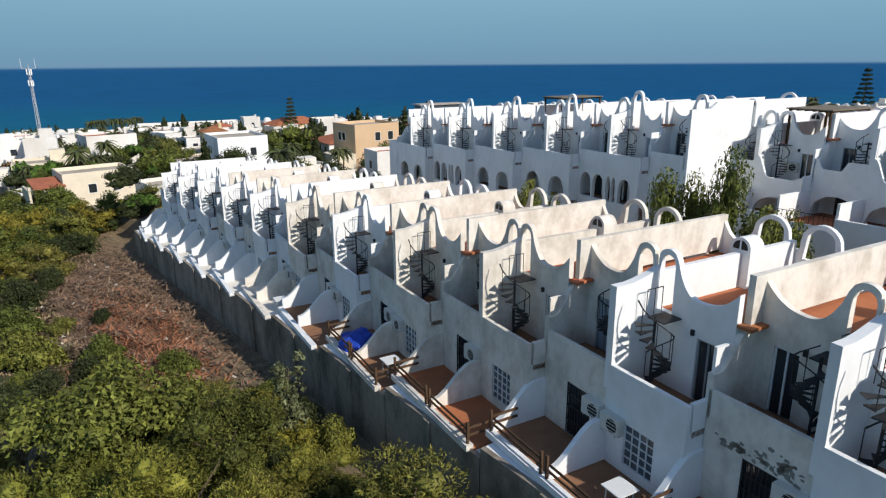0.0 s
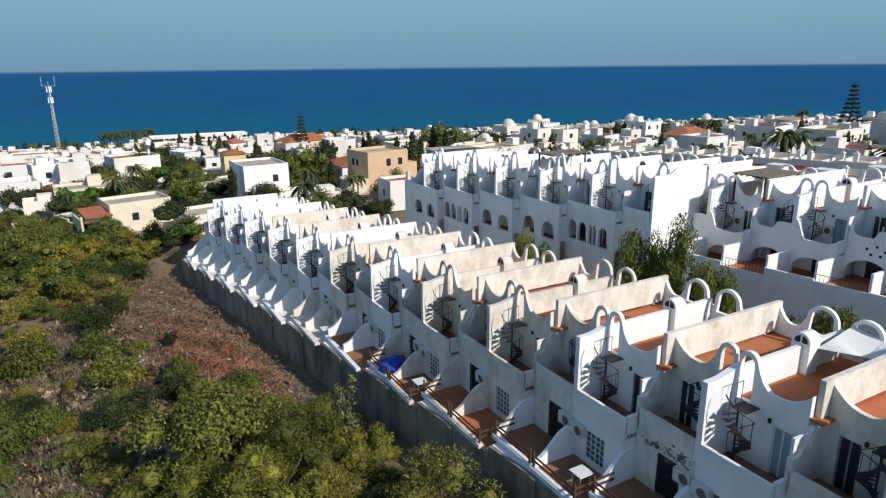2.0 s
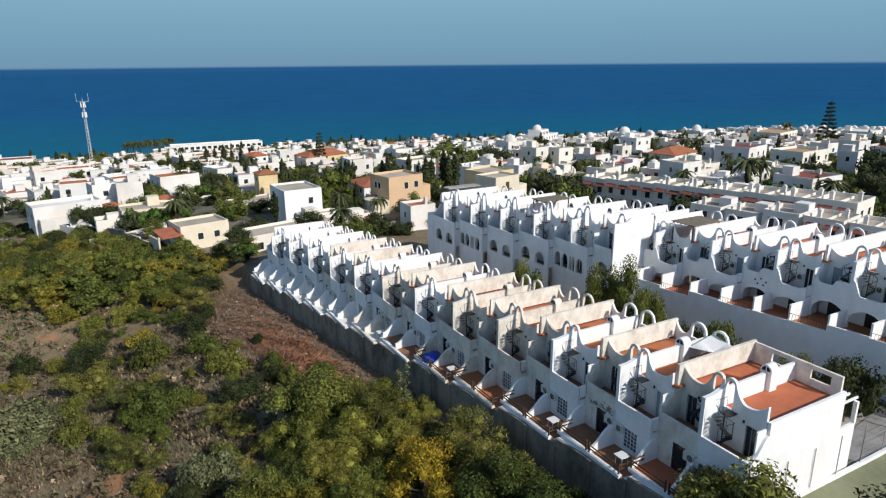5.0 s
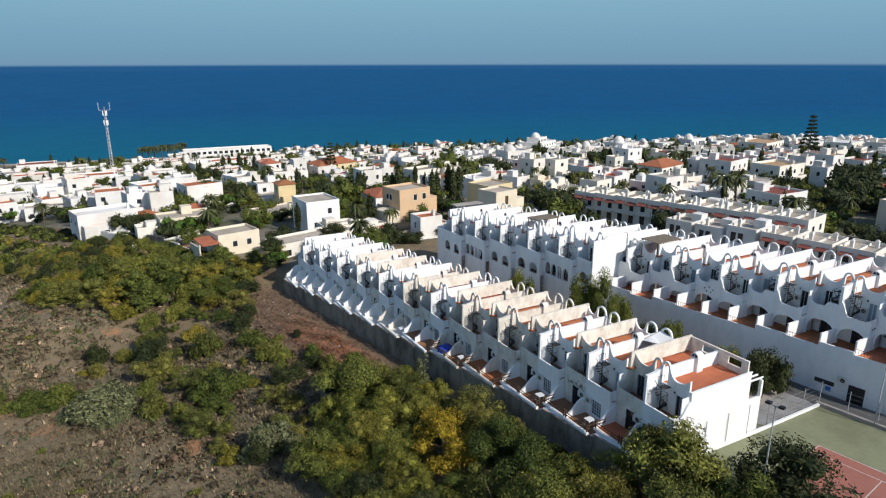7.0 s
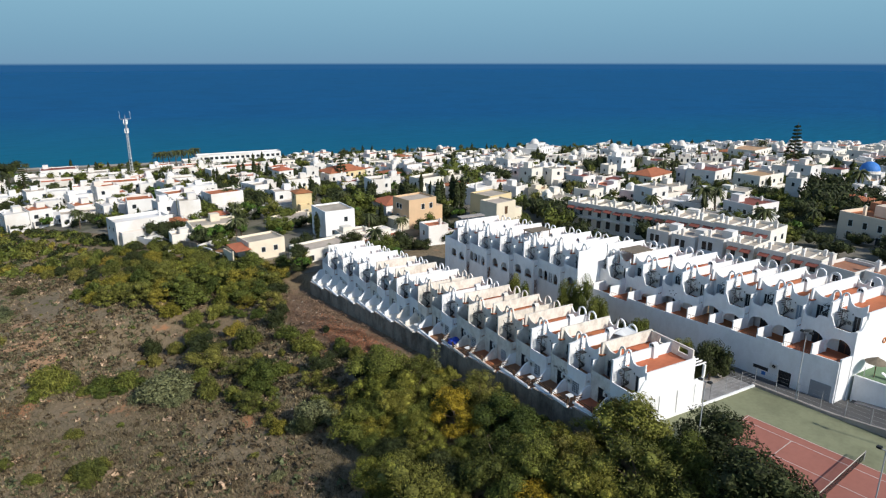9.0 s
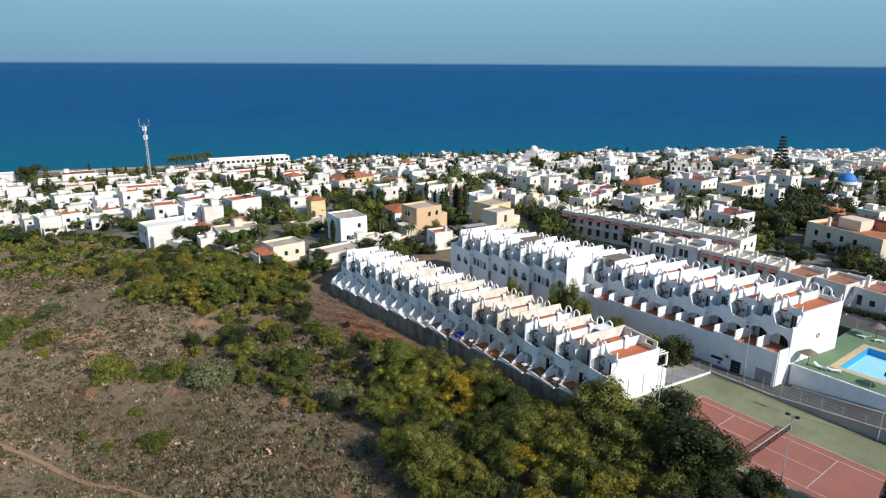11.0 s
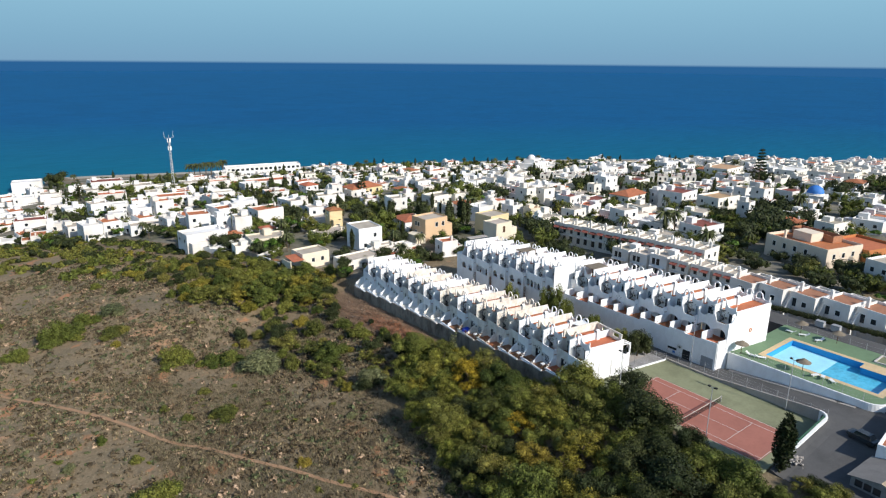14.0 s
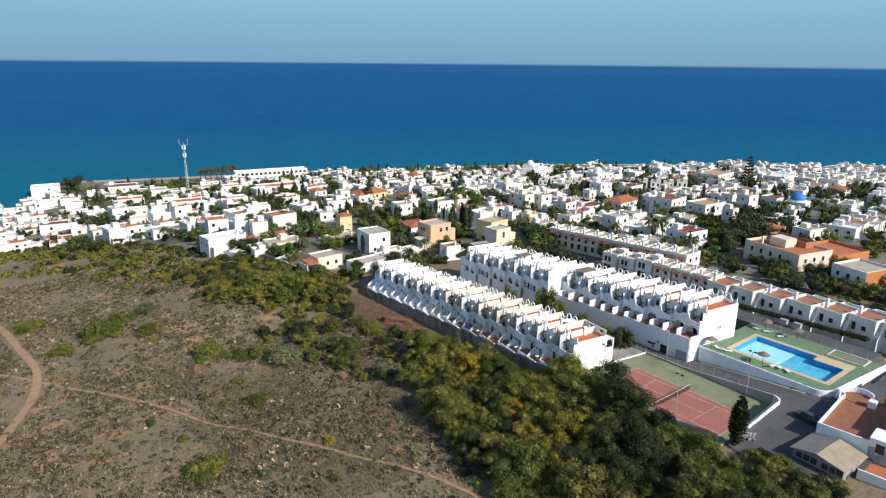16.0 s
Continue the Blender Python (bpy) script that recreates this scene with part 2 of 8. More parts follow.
def ground_material():
    """Dry soil: straw, brown and grey-olive litter at a hand's and a stride's scale, with patches of bare red earth."""
    m = mat("scrub_soil", (0.23, 0.165, 0.096), var=0.1, scale=0.08, fine=1.6, tint=(0.14, 0.118, 0.076), bump=0.8)
    n, l = m.node_tree.nodes, m.node_tree.links
    b = n["Principled BSDF"]
    base = b.inputs["Base Color"].links[0].from_socket
    g = n.new("ShaderNodeNewGeometry")

    def grain(scale, detail, rough=0.6):
        t = n.new("ShaderNodeTexNoise")
        t.inputs["Scale"].default_value, t.inputs["Detail"].default_value, t.inputs["Roughness"].default_value = scale, detail, rough
        l.new(g.outputs["Position"], t.inputs["Vector"])
        return t.outputs["Fac"]

    def band_of(socket, lo, hi):
        r = n.new("ShaderNodeMapRange")
        r.inputs["From Min"].default_value, r.inputs["From Max"].default_value = lo, hi
        l.new(socket, r.inputs["Value"])
        return r.outputs["Result"]

    def mixed(fac, a, color):
        x = n.new("ShaderNodeMixRGB")
        x.inputs["Color2"].default_value = (*color, 1)
        l.new(fac, x.inputs["Fac"])
        l.new(a, x.inputs["Color1"])
        return x.outputs["Color"]

    tufts, clods = grain(1.1, 6, 0.7), grain(3.2, 4, 0.7)
    last = mixed(band_of(tufts, 0.5, 0.66), base, (0.1, 0.083, 0.047))
    last = mixed(band_of(clods, 0.54, 0.72), last, (0.34, 0.265, 0.165))
    last = mixed(band_of(grain(0.13, 5), 0.6, 0.66), last, (0.36, 0.175, 0.085))
    # one large bank of red earth beside the wall
    mp, sp = n.new("ShaderNodeMapping"), n.new("ShaderNodeVectorMath")
    mp.inputs["Location"].default_value = (0.85, -3.0, 0)
    mp.inputs["Scale"].default_value = (0.16, 0.048, 0)
    sp.operation = "LENGTH"
    l.new(g.outputs["Position"], mp.inputs["Vector"])
    l.new(mp.outputs["Vector"], sp.inputs[0])
    add, sc = n.new("ShaderNodeMath"), n.new("ShaderNodeMath")
    add.operation, sc.operation = "ADD", "MULTIPLY"
    sc.inputs[1].default_value = 1.6
    l.new(grain(0.4, 6, 0.7), sc.inputs[0])
    l.new(sp.outputs["Value"], add.inputs[0])
    l.new(sc.outputs[0], add.inputs[1])
    last = mixed(band_of(add.outputs[0], 1.85, 1.45), last, (0.235, 0.15, 0.092))
    last = mixed(band_of(clods, 0.56, 0.8), last, (0.3, 0.24, 0.16))
    l.new(last, b.inputs["Base Color"])
    bp = b.inputs["Normal"].links[0].from_node
    bp.inputs["Distance"].default_value = 0.12
    l.new(tufts, bp.inputs["Height"])
    return m


def sea_material():
    m = mat("sea_water", (0.006, 0.094, 0.232), rough=0.6, spec=0.01, var=0.06, scale=0.012, fine=0.12, bump=0.3)
    n, l = m.node_tree.nodes, m.node_tree.links
    b = n["Principled BSDF"]
    base = b.inputs["Base Color"].links[0].from_socket
    g, dot, r = n.new("ShaderNodeNewGeometry"), n.new("ShaderNodeVectorMath"), n.new("ShaderNodeMapRange")
    dot.operation = "DOT_PRODUCT"
    dot.inputs[1].default_value = (0.55, 0.835, 0)
    l.new(g.outputs["Position"], dot.inputs[0])
    l.new(dot.outputs["Value"], r.inputs["Value"])
    r.inputs["From Min"].default_value, r.inputs["From Max"].default_value = 330, 800
    # shallow water over sand is greener
    mix = n.new("ShaderNodeMixRGB")
    mix.inputs["Color1"].default_value = (0.008, 0.13, 0.2, 1)
    l.new(r.outputs["Result"], mix.inputs["Fac"])
    l.new(base, mix.inputs["Color2"])
    l.new(mix.outputs["Color"], b.inputs["Base Color"])
    # wind streaks and swell: the ripples' light and shade put into the colour
    sw, sm, sx = n.new("ShaderNodeTexNoise"), n.new("ShaderNodeMapping"), n.new("ShaderNodeMixRGB")
    sm.inputs["Rotation"].default_value = (0, 0, radians(-33))
    sm.inputs["Scale"].default_value = (0.03, 0.2, 1)
    sw.inputs["Scale"].default_value, sw.inputs["Detail"].default_value, sw.inputs["Roughness"].default_value = 1.0, 8, 0.75
    l.new(g.outputs["Position"], sm.inputs["Vector"])
    l.new(sm.outputs["Vector"], sw.inputs["Vector"])
    sr = n.new("ShaderNodeValToRGB")
    sr.color_ramp.elements[0].position, sr.color_ramp.elements[0].color = 0.36, (0.6, 0.7, 0.75, 1)
    sr.color_ramp.elements[1].position, sr.color_ramp.elements[1].color = 0.64, (1.08, 1.06, 1.05, 1)
    l.new(sw.outputs["Fac"], sr.inputs["Fac"])
    sx.blend_type = "MULTIPLY"
    sx.inputs["Fac"].default_value = 0.8
    l.new(mix.outputs["Color"], sx.inputs["Color1"])
    l.new(sr.outputs["Color"], sx.inputs["Color2"])
    l.new(sx.outputs["Color"], b.inputs["Base Color"])
    wv = n.new("ShaderNodeTexNoise")
    wv.inputs["Scale"].default_value, wv.inputs["Detail"].default_value = 0.5, 5
    mp = n.new("ShaderNodeMapping")
    mp.inputs["Rotation"].default_value = (0, 0, radians(-33))
    mp.inputs["Scale"].default_value = (0.25, 1, 1)
    l.new(g.outputs["Position"], mp.inputs["Vector"])
    l.new(mp.outputs["Vector"], wv.inputs["Vector"])
    bp = b.inputs["Normal"].links[0].from_node
    bp.inputs["Distance"].default_value = 0.5
    l.new(wv.outputs["Fac"], bp.inputs["Height"])
    return m


GX = np.unique(np.r_[np.linspace(-1500, -160, 30), np.arange(-160, 260, 2.5), np.arange(-14, 3, 0.7), np.linspace(260, 1800, 60)])
GY = np.unique(np.r_[np.linspace(-600, -100, 25), np.arange(-100, 330, 2.5), np.linspace(330, 900, 60)])
ground = tagged(sheet("ground", GX, GY, ground_z, ground_material()), "dry brown scrubland soil with reddish bare patches", "ground", kind="structure")
sea = tagged(sheet("water", np.linspace(-4600, 4600, 40), np.linspace(-1500, 4600, 40), lambda x, y: 0 * x + SEA_Z, sea_material()), "deep blue calm open sea with fine ripples", "sea", kind="structure")

# ---- terraced rows ----
# A module is a pair of mirrored narrow houses about one fin wall. Local frame: x = 0 on the upper front wall, y = 0 on the fin, z = 0 at the court's level.
HALF = 3.25
# per kind of row: centre of the roof gates from the fin, outer and inner radius of their arches, extra height of the nearer gate
GATES = {"a": (0.47, 0.43, 0.31, 0.0), "b": (0.56, 0.46, 0.33, 0.0), "c": (0.74, 0.5, 0.36, 0.5)}


def scallop(g, s, low=6.3, high=7.12):
    c, r, _, more = g
    top = 7.27 + (more if s < 0 else 0)
    s = abs(s)
    if s < c + r:
        return top + math.sqrt(max(0, r**2 - (s - c) ** 2)) if s > max(0.1, c - r) else top
    k = c + r
    if s < k + 0.9:
        return low + (top - low) * ((k + 0.9 - s) / 0.9) ** 2.4
    return low + (high - low) * ((s - k - 0.9) / (HALF - k - 0.9)) ** 2.4


def gate_top(g, s):
    return 7.2 + (g[3] if s < 0 else 0) + math.sqrt(max(0, g[2] ** 2 - (abs(s) - g[0]) ** 2))


def steps(a, b, n):
    return [a + (b - a) * i / n for i in range(n + 1)]


def upper_wall(sign, g, z0=2.9):
    """One half of the upper front: gate under its arch, then the hanging curve up to the party wall; a glazed doorway below."""
    bm = bmesh.new()
    e = lambda *v: [sign * a for a in v] if sign > 0 else [sign * a for a in v][::-1]
    top, gate = (lambda s: scallop(g, s)), (lambda s: gate_top(g, s))
    g0, g1 = g[0] - g[2], g[0] + g[2]
    d0, d1 = 1.85, 2.65
    band(bm, "y", e(0.08, 0.5 * (0.08 + g0), g0), z0, top, 0, 0.22)
    ss = steps(g0, g1, 12)
    band(bm, "y", e(*ss), z0, 5.58, 0, 0.22)
    band(bm, "y", e(*ss), gate, top, 0, 0.22)
    band(bm, "y", e(*steps(g1, d0, 10)), z0, top, 0, 0.22)
    band(bm, "y", e(*steps(d0, d1, 6)), 5.15, top, 0, 0.22)
    band(bm, "y", e(*steps(d1, HALF - 0.1, 6)), z0, top, 0, 0.22)
    return bm


def fin_top(u):
    t = (u + 1.85) / 1.85
    return 6.65 + 0.5 * max(0, t - 0.25) ** 1.5


def s_curve(u, u0, u1, z0, z1):
    t = min(1, max(0, (u - u0) / (u1 - u0)))
    return z0 + (z1 - z0) * t * t * (3 - 2 * t)


def spiral(name, parent, m, turn=1):
    """A dark iron spiral staircase: newel post, wedge treads, platform, balusters and a helical rail."""
    st = new(name)
    st.parent = parent
    st.matrix_basis = m
    h, n, r = 2.5, 12, 0.62
    part("newel_post", tube(bmesh.new(), (0, 0, 0), (0, 0, h + 0.15), 0.045, 8), IRON, st)
    rail, pts, bar = bmesh.new(), [], None
    for i in range(n):
        a0 = turn * (radians(-60) + radians(285) * i / n)
        a1 = a0 + turn * radians(30)
        z = 0.2 + (h - 0.2) * i / n
        bm = bmesh.new()
        lo = [bm.verts.new((p * math.cos(a), p * math.sin(a), z + dz)) for dz in (0, 0.04) for p, a in ((0.04, a0), (r, a0), (r, a1), (0.04, a1))]
        for q in ((3, 2, 1, 0), (4, 5, 6, 7), (0, 1, 5, 4), (1, 2, 6, 5), (2, 3, 7, 6), (3, 0, 4, 7)):
            bm.faces.new([lo[j] for j in q])
        part("tread", bm, IRON, st)
        x, y = r * math.cos(a0), r * math.sin(a0)
        if i % 2 == 0:
            if bar is None:
                bar = part("baluster", tube(bmesh.new(), (0, 0, 0), (0, 0, 0.9), 0.014, 4), IRON, st, m=pose(x, y, z))
            else:
                shared("baluster", bar, st, pose(x, y, z))
        pts.append(Vector((x, y, z + 0.9)))
    rings = [[rail.verts.new(p + Vector((u * p.x / r, u * p.y / r, w))) for u, w in ((-0.02, -0.02), (0.02, -0.02), (0.02, 0.02), (-0.02, 0.02))] for p in pts]
    for p, q in zip(rings, rings[1:]):
        for k in range(4):
            rail.faces.new((p[k], p[(k + 1) % 4], q[(k + 1) % 4], q[k]))
    rail.faces.new(rings[0][::-1])
    rail.faces.new(rings[-1])
    part("handrail", rail, IRON, st)
    a = turn * (radians(-60) + radians(285))
    part("landing", boxes((-0.05, 0.75, -0.4, 0.3, h, h + 0.04)), IRON, st)
    rail = bmesh.new()
    for x in (0.0, 0.35, 0.7):
        tube(rail, (x, -0.4 * turn, h), (x, -0.4 * turn, h + 0.9), 0.014, 4)
    tube(rail, (0.0, -0.4 * turn, h + 0.9), (0.7, -0.4 * turn, h + 0.9), 0.018, 5)
    part("landing_rail", rail, IRON, st)
    return st


GREYPANE = mat("curtained_window_glass", (0.1, 0.12, 0.14), rough=0.15, spec=0.5, var=0.15, scale=2.0)


def grille_door(parent, x, y0, y1, z0, z1, name="door"):
    d = new(name)
    d.parent = parent
    part("glass", boxes((x + 0.06, x + 0.1, y0, y1, z0, z1)), GLASS, d)
    bm = bmesh.new()
    for y in steps(y0 + 0.02, y1 - 0.02, 8):
        box(bm, x - 0.03, x, y - 0.014, y + 0.014, z0, z1)
    for z in (z0 + 0.02, z0 + 0.55, z0 + 1.1, z0 + 1.55, z1 - 0.03):
        box(bm, x - 0.035, x + 0.005, y0, y1, z - 0.018, z + 0.018)
    part("grille", bm, IRON, d)
    return d


def muntin_window(parent, x, y0, y1, z0, z1, cols=4, rows=5):
    w = new("window")
    w.parent = parent
    part("pane", boxes((x + 0.08, x + 0.1, y0, y1, z0, z1)), GREYPANE, w)
    bm = bmesh.new()
    for y in steps(y0, y1, cols):
        box(bm, x + 0.03, x + 0.075, y - (0.03 if abs(y - (y0 + y1) / 2) < 0.02 else 0.014), y + 0.014, z0, z1)
    for z in steps(z0, z1, rows):
        box(bm, x + 0.028, x + 0.077, y0, y1, z - 0.014, z + 0.014)
    part("window_frame", bm, FRAMEWHITE, w)
    return w


def holed_wall(bm, x0, x1, y0, y1, z0, z1, holes):
    """A wall along y with rectangular openings (ya, yb, za, zb) in rising y."""
    at = y0
    for ya, yb, za, zb in holes:
        box(bm, x0, x1, at, ya, z0, z1)
        if za > z0:
            box(bm, x0, x1, ya, yb, z0, za)
        box(bm, x0, x1, ya, yb, zb, z1)
        at = yb
    box(bm, x0, x1, at, y1, z0, z1)
    return bm


def roof_niche(parent, material, x, z0, z1):
    """A round-topped chimney head on the dividing wall, with a fan-shaped vent in its face."""
    r = 0.42
    n = new("chimney_head")
    n.parent = parent
    bm = bmesh.new()
    band(bm, "y", [-r + 2 * r * (0.5 - 0.5 * math.cos(math.pi * i / 14)) for i in range(15)], z0, lambda s: z1 - r + math.sqrt(max(0, r * r - s * s)), x, x + 0.75)
    part("head", bm, material, n)
    for sg in (-1, 1):
        bm = bmesh.new()
        lo, hi = (0.04, 0.3) if sg > 0 else (-0.3, -0.04)
        band(bm, "y", steps(lo, hi, 5), z1 - r - 0.02, lambda s: z1 - r + math.sqrt(max(0, 0.31**2 - s * s)), x - 0.012, x + 0.02)
        part("vent", bm, BLACKISH, n)
    return n


AC_PROTO = None


def air_conditioner(m, label):
    global AC_PROTO
    if AC_PROTO is None:
        ac = thing("air_conditioner", m, label, "air conditioner", "air conditioners on the terraces")
        bm = boxes((-0.3, 0, -0.42, 0.42, 0, 0.6))
        bmesh.ops.bevel(bm, geom=bm.edges[:], offset=0.02, segments=1)
        part("casing", bm, ACPAINT, ac)
        bm = bmesh.new()
        bmesh.ops.create_circle(bm, cap_ends=True, radius=0.24, segments=18, matrix=pose(-0.304, -0.12, 0.3, 0, 90, 0))
        part("fan_opening", bm, BLACKISH, ac)
        bm = bmesh.new()
        for i in range(4):
            box(bm, -0.315, -0.305, -0.36, 0.12, 0.12 + 0.12 * i - 0.008, 0.12 + 0.12 * i + 0.008)
        part("guard", bm, ACPAINT, ac)
        for y in (-0.3, 0.3):
            part("bracket", boxes((-0.32, 0, y - 0.02, y + 0.02, -0.04, -0.001)), STEEL, ac)
        AC_PROTO = ac
        return ac
    return tagged(copy_thing(AC_PROTO, m), label)


def module(m, mats, kind, index, end_near=False, end_far=False, base=-4.0, patio=0.4, halves=(-1, 1), depth=7.4):
    """kind 'a': row over the scrub wall; 'b': raised patios behind arches; 'c': arched openings, no patio."""
    names = {"a": "whitewashed terraced house pair with curved parapets and spiral stairs",
             "b": "bright white terraced house pair with arched porches and waving parapets",
             "c": "white terraced house pair with small arched openings below scalloped terraces"}
    near, far = mats
    material, gate = near, GATES[kind]
    side = {-1: near, 1: far}
    label = names[kind] if far is WHITE else "weathered cream and white terraced house pair with spiral stairs"
    h = thing("terraced_house", m, label, "house", "row of terraced houses")
    f = -1.85
    # lower front with its openings; the terrace parapet above
    if kind == "a":
        part("front_wall", holed_wall(bmesh.new(), f, f + 0.25, -HALF, 0, base, 3.05, [(-2.15, -0.9, 0.7, 2.2)]), near, h)
        part("front_wall", holed_wall(bmesh.new(), f, f + 0.25, 0, HALF, base, 3.05, [(0.72, 1.95, patio, 2.42)]), far, h)
        grille_door(h, f + 0.04, 0.72, 1.95, patio, 2.42)
        muntin_window(h, f + 0.02, -2.15, -0.9, 0.7, 2.2)
        part("parapet", band(bmesh.new(), "y", [-HALF, -0.14], 3.05, 3.95, f, f + 0.16), material, h)
        part("parapet", band(bmesh.new(), "y", [0.14, HALF], 3.05, 3.95, f, f + 0.16), far, h)
    elif kind == "b":
        for sg in (-1, 1):
            c, r = sg * 1.64, 1.46
            bm = bmesh.new()
            band(bm, "y", sorted([sg * 0.0, c - sg * r]), base, 3.05, f, f + 0.3)
            band(bm, "y", steps(c - r, c + r, 16), lambda s: 1.25 + 1.12 * math.sqrt(max(0, 1 - ((s - c) / r) ** 2)), 3.05, f, f + 0.3)
            band(bm, "y", sorted([c + sg * r, sg * HALF]), base, 3.05, f, f + 0.3)
            part("porch_arch", bm, material, h)
        part("porch_back_wall", boxes((f + 1.6, f + 1.75, -HALF, HALF, base, 3.0)), material, h)
        for sg in (-1, 1):
            d = new("door")
            d.parent = h
            part("glass", boxes((f + 1.55, f + 1.6, sg * 1.66 - 0.75, sg * 1.66 + 0.75, patio, patio + 1.75)), GLASS, d)
            bm = bmesh.new()
            for y in steps(-0.75, 0.75, 2):
                box(bm, f + 1.52, f + 1.55, sg * 1.66 + y - 0.04, sg * 1.66 + y + 0.04, patio, patio + 1.75)
            part("door_frame", bm, WOOD, d)
        low_side = lambda s: 3.62 + 1.35 * (1 - smooth(0.15, 0.95, -s)) + 0.25 * smooth(2.5, 3.2, -s)
        high_side = lambda s: 4.55 - 0.6 * float(smooth(1.2, 1.6, s)) * (1 - float(smooth(2.7, 3.1, s)))
        part("parapet", band(bmesh.new(), "y", steps(-HALF, -0.14, 22), 3.05, lambda s: float(low_side(s)), f, f + 0.18), material, h)
        part("parapet", band(bmesh.new(), "y", steps(0.14, HALF, 22), 3.05, high_side, f, f + 0.18), material, h)
    else:
        arches = [(-1.9, 0.62), (-0.75, 0.25), (-0.2, 0.25), (0.95, 0.62), (2.35, 0.62)] if index % 3 == 1 else [(-1.6, 0.98), (1.6, 0.98)]
        arches = [a for a in arches if len(halves) > 1 or a[0] > a[1]]
        bm = bmesh.new()
        at = -HALF if len(halves) > 1 else 0
        sill = 0.5
        for c, r in arches:
            tall = 0.95 if r < 0.7 else 0.75
            band(bm, "y", [at, c - r], base, 3.05, f, f + 0.3)
            band(bm, "y", [c - r, c + r], base, sill, f, f + 0.3)
            band(bm, "y", steps(c - r, c + r, 14), lambda s: sill + tall + 0.85 * math.sqrt(max(0, 1 - ((s - c) / r) ** 2)), 3.05, f, f + 0.3)
            at = c + r
        band(bm, "y", [at, HALF], base, 3.05, f, f + 0.3)
        part("front_wall", bm, material, h)
        y0 = -HALF if len(halves) > 1 else 0
        part("porch_back_wall", boxes((f + 1.3, f + 1.45, y0, HALF, base, 3.0)), material, h)
        part("porch_floor", boxes((f + 0.3, f + 1.3, y0, HALF, base, sill - 0.05)), PATIO, h)
        for c, r in arches:
            d = new("door")
            d.parent = h
            part("glass", boxes((f + 1.26, f + 1.3, c - r * 0.7, c + r * 0.7, sill - 0.05, sill + 1.75)), GLASS, d)
        if len(halves) > 1:
            part("parapet", band(bmesh.new(), "y", [-HALF, -0.14], 3.05, 3.95, f, f + 0.16), material, h)
        part("parapet", band(bmesh.new(), "y", [0.14, HALF], 3.05, 3.95, f, f + 0.16), far, h)
    lo = -HALF if len(halves) > 1 else 0.0
    # each house stands a step forward of its neighbour: the step's side wall
    if len(halves) > 1:
        part("side_wall", boxes((f + 0.252, 0.4, lo, lo + 0.16, base, 3.95)), near, h)
        part("side_wall", boxes((-0.9, 1.2, lo - 0.01, lo + 0.09, 3.96, 5.6)), near, h)
    # terrace slab, fin, upper walls
    part("terrace_floor", boxes((f + 0.26, 0, lo, HALF, 2.85, 3.05)), PATIO, h)
    if len(halves) > 1:
        part("fin_wall", band(bmesh.new(), "x", steps(f, 0.22, 14), 3.05, fin_top, -0.14, 0.14), material, h)
    for sg in halves:
        part("upper_wall", upper_wall(sg, gate), side[sg], h)
        d = new("terrace_door")
        d.parent = h
        y0, y1 = sorted((sg * 1.85, sg * 2.65))
        part("glass", boxes((0.1, 0.13, y0, y1, 3.05, 5.15)), (CURTAIN if (index + sg) % 3 == 0 else GLASS), d)
        bm = bmesh.new()
        for y in steps(y0 + 0.03, y1 - 0.03, 2):
            box(bm, 0.06, 0.1, y - 0.03, y + 0.03, 3.05, 5.15)
        box(bm, 0.06, 0.1, y0, y1, 5.09, 5.15)
        part("door_frame", bm, FRAMEWHITE if index % 2 else SHUTTER, d)
        spiral("spiral_staircase", h, pose(-0.8, sg * 0.85, 3.06, 0, 0, 0), sg)
        # small lamp by the terrace door
        part("wall_lamp", boxes((-0.1, 0, sg * 1.7 - 0.05, sg * 1.7 + 0.05, 5.2, 5.38)), BLACKISH, h)
    # the divider at the far party line, with the roof wall above it
    y = HALF
    part("terrace_divider", band(bmesh.new(), "x", steps(f, 0, 10), 3.05, lambda u: s_curve(u, f + 0.3, f + 1.3, 4.45, 5.55), y - 0.11, y + 0.11), far, h)
    part("party_wall", boxes((-0.5, depth + 0.2, y - 0.11, y + 0.11, 5.7, 7.2)), far, h)
    part("ledge", boxes((-0.8, 0.0, y - 0.36, y + 0.36, 5.6, 5.698)), TERRACOTTA, h, "terracotta ledge")
    if end_near:
        y = lo
        bm = bmesh.new()
        if len(halves) > 1:
            prof = lambda u: 3.95 if u < -1.2 else (s_curve(u, -1.2, 0.0, 3.95, 5.2) if u < 0.0 else 6.05)
            us = steps(f, -0.001, 16) + steps(0.0, depth + 0.4, 20)
        else:
            prof = lambda u: 6.9 if u < 0 else 7.3
            us = steps(f, depth + 0.4, 20)
        band(bm, "x", us, base, prof, y - 0.2, y + 0.02)
        part("end_wall", bm, material, h)
    # roof terrace
    part("roof_floor", boxes((0.22, depth, lo, HALF, 5.35, 5.55)), TERRACOTTA, h, "terracotta tiled roof terrace")
    part("roof_divider", boxes((0.22, depth, -0.1, 0.1, 5.55, 6.85)), material, h)
    roof_niche(h, material, 4.2, 5.55, 7.4)
    bm = bmesh.new()
    if kind == "a" and index == 0:
        holed_wall(bm, depth, depth + 0.2, -HALF, HALF, 3, 7.1, [(-2.55, -1.15, 6.1, 6.8), (0.45, 1.75, 6.1, 6.8)])
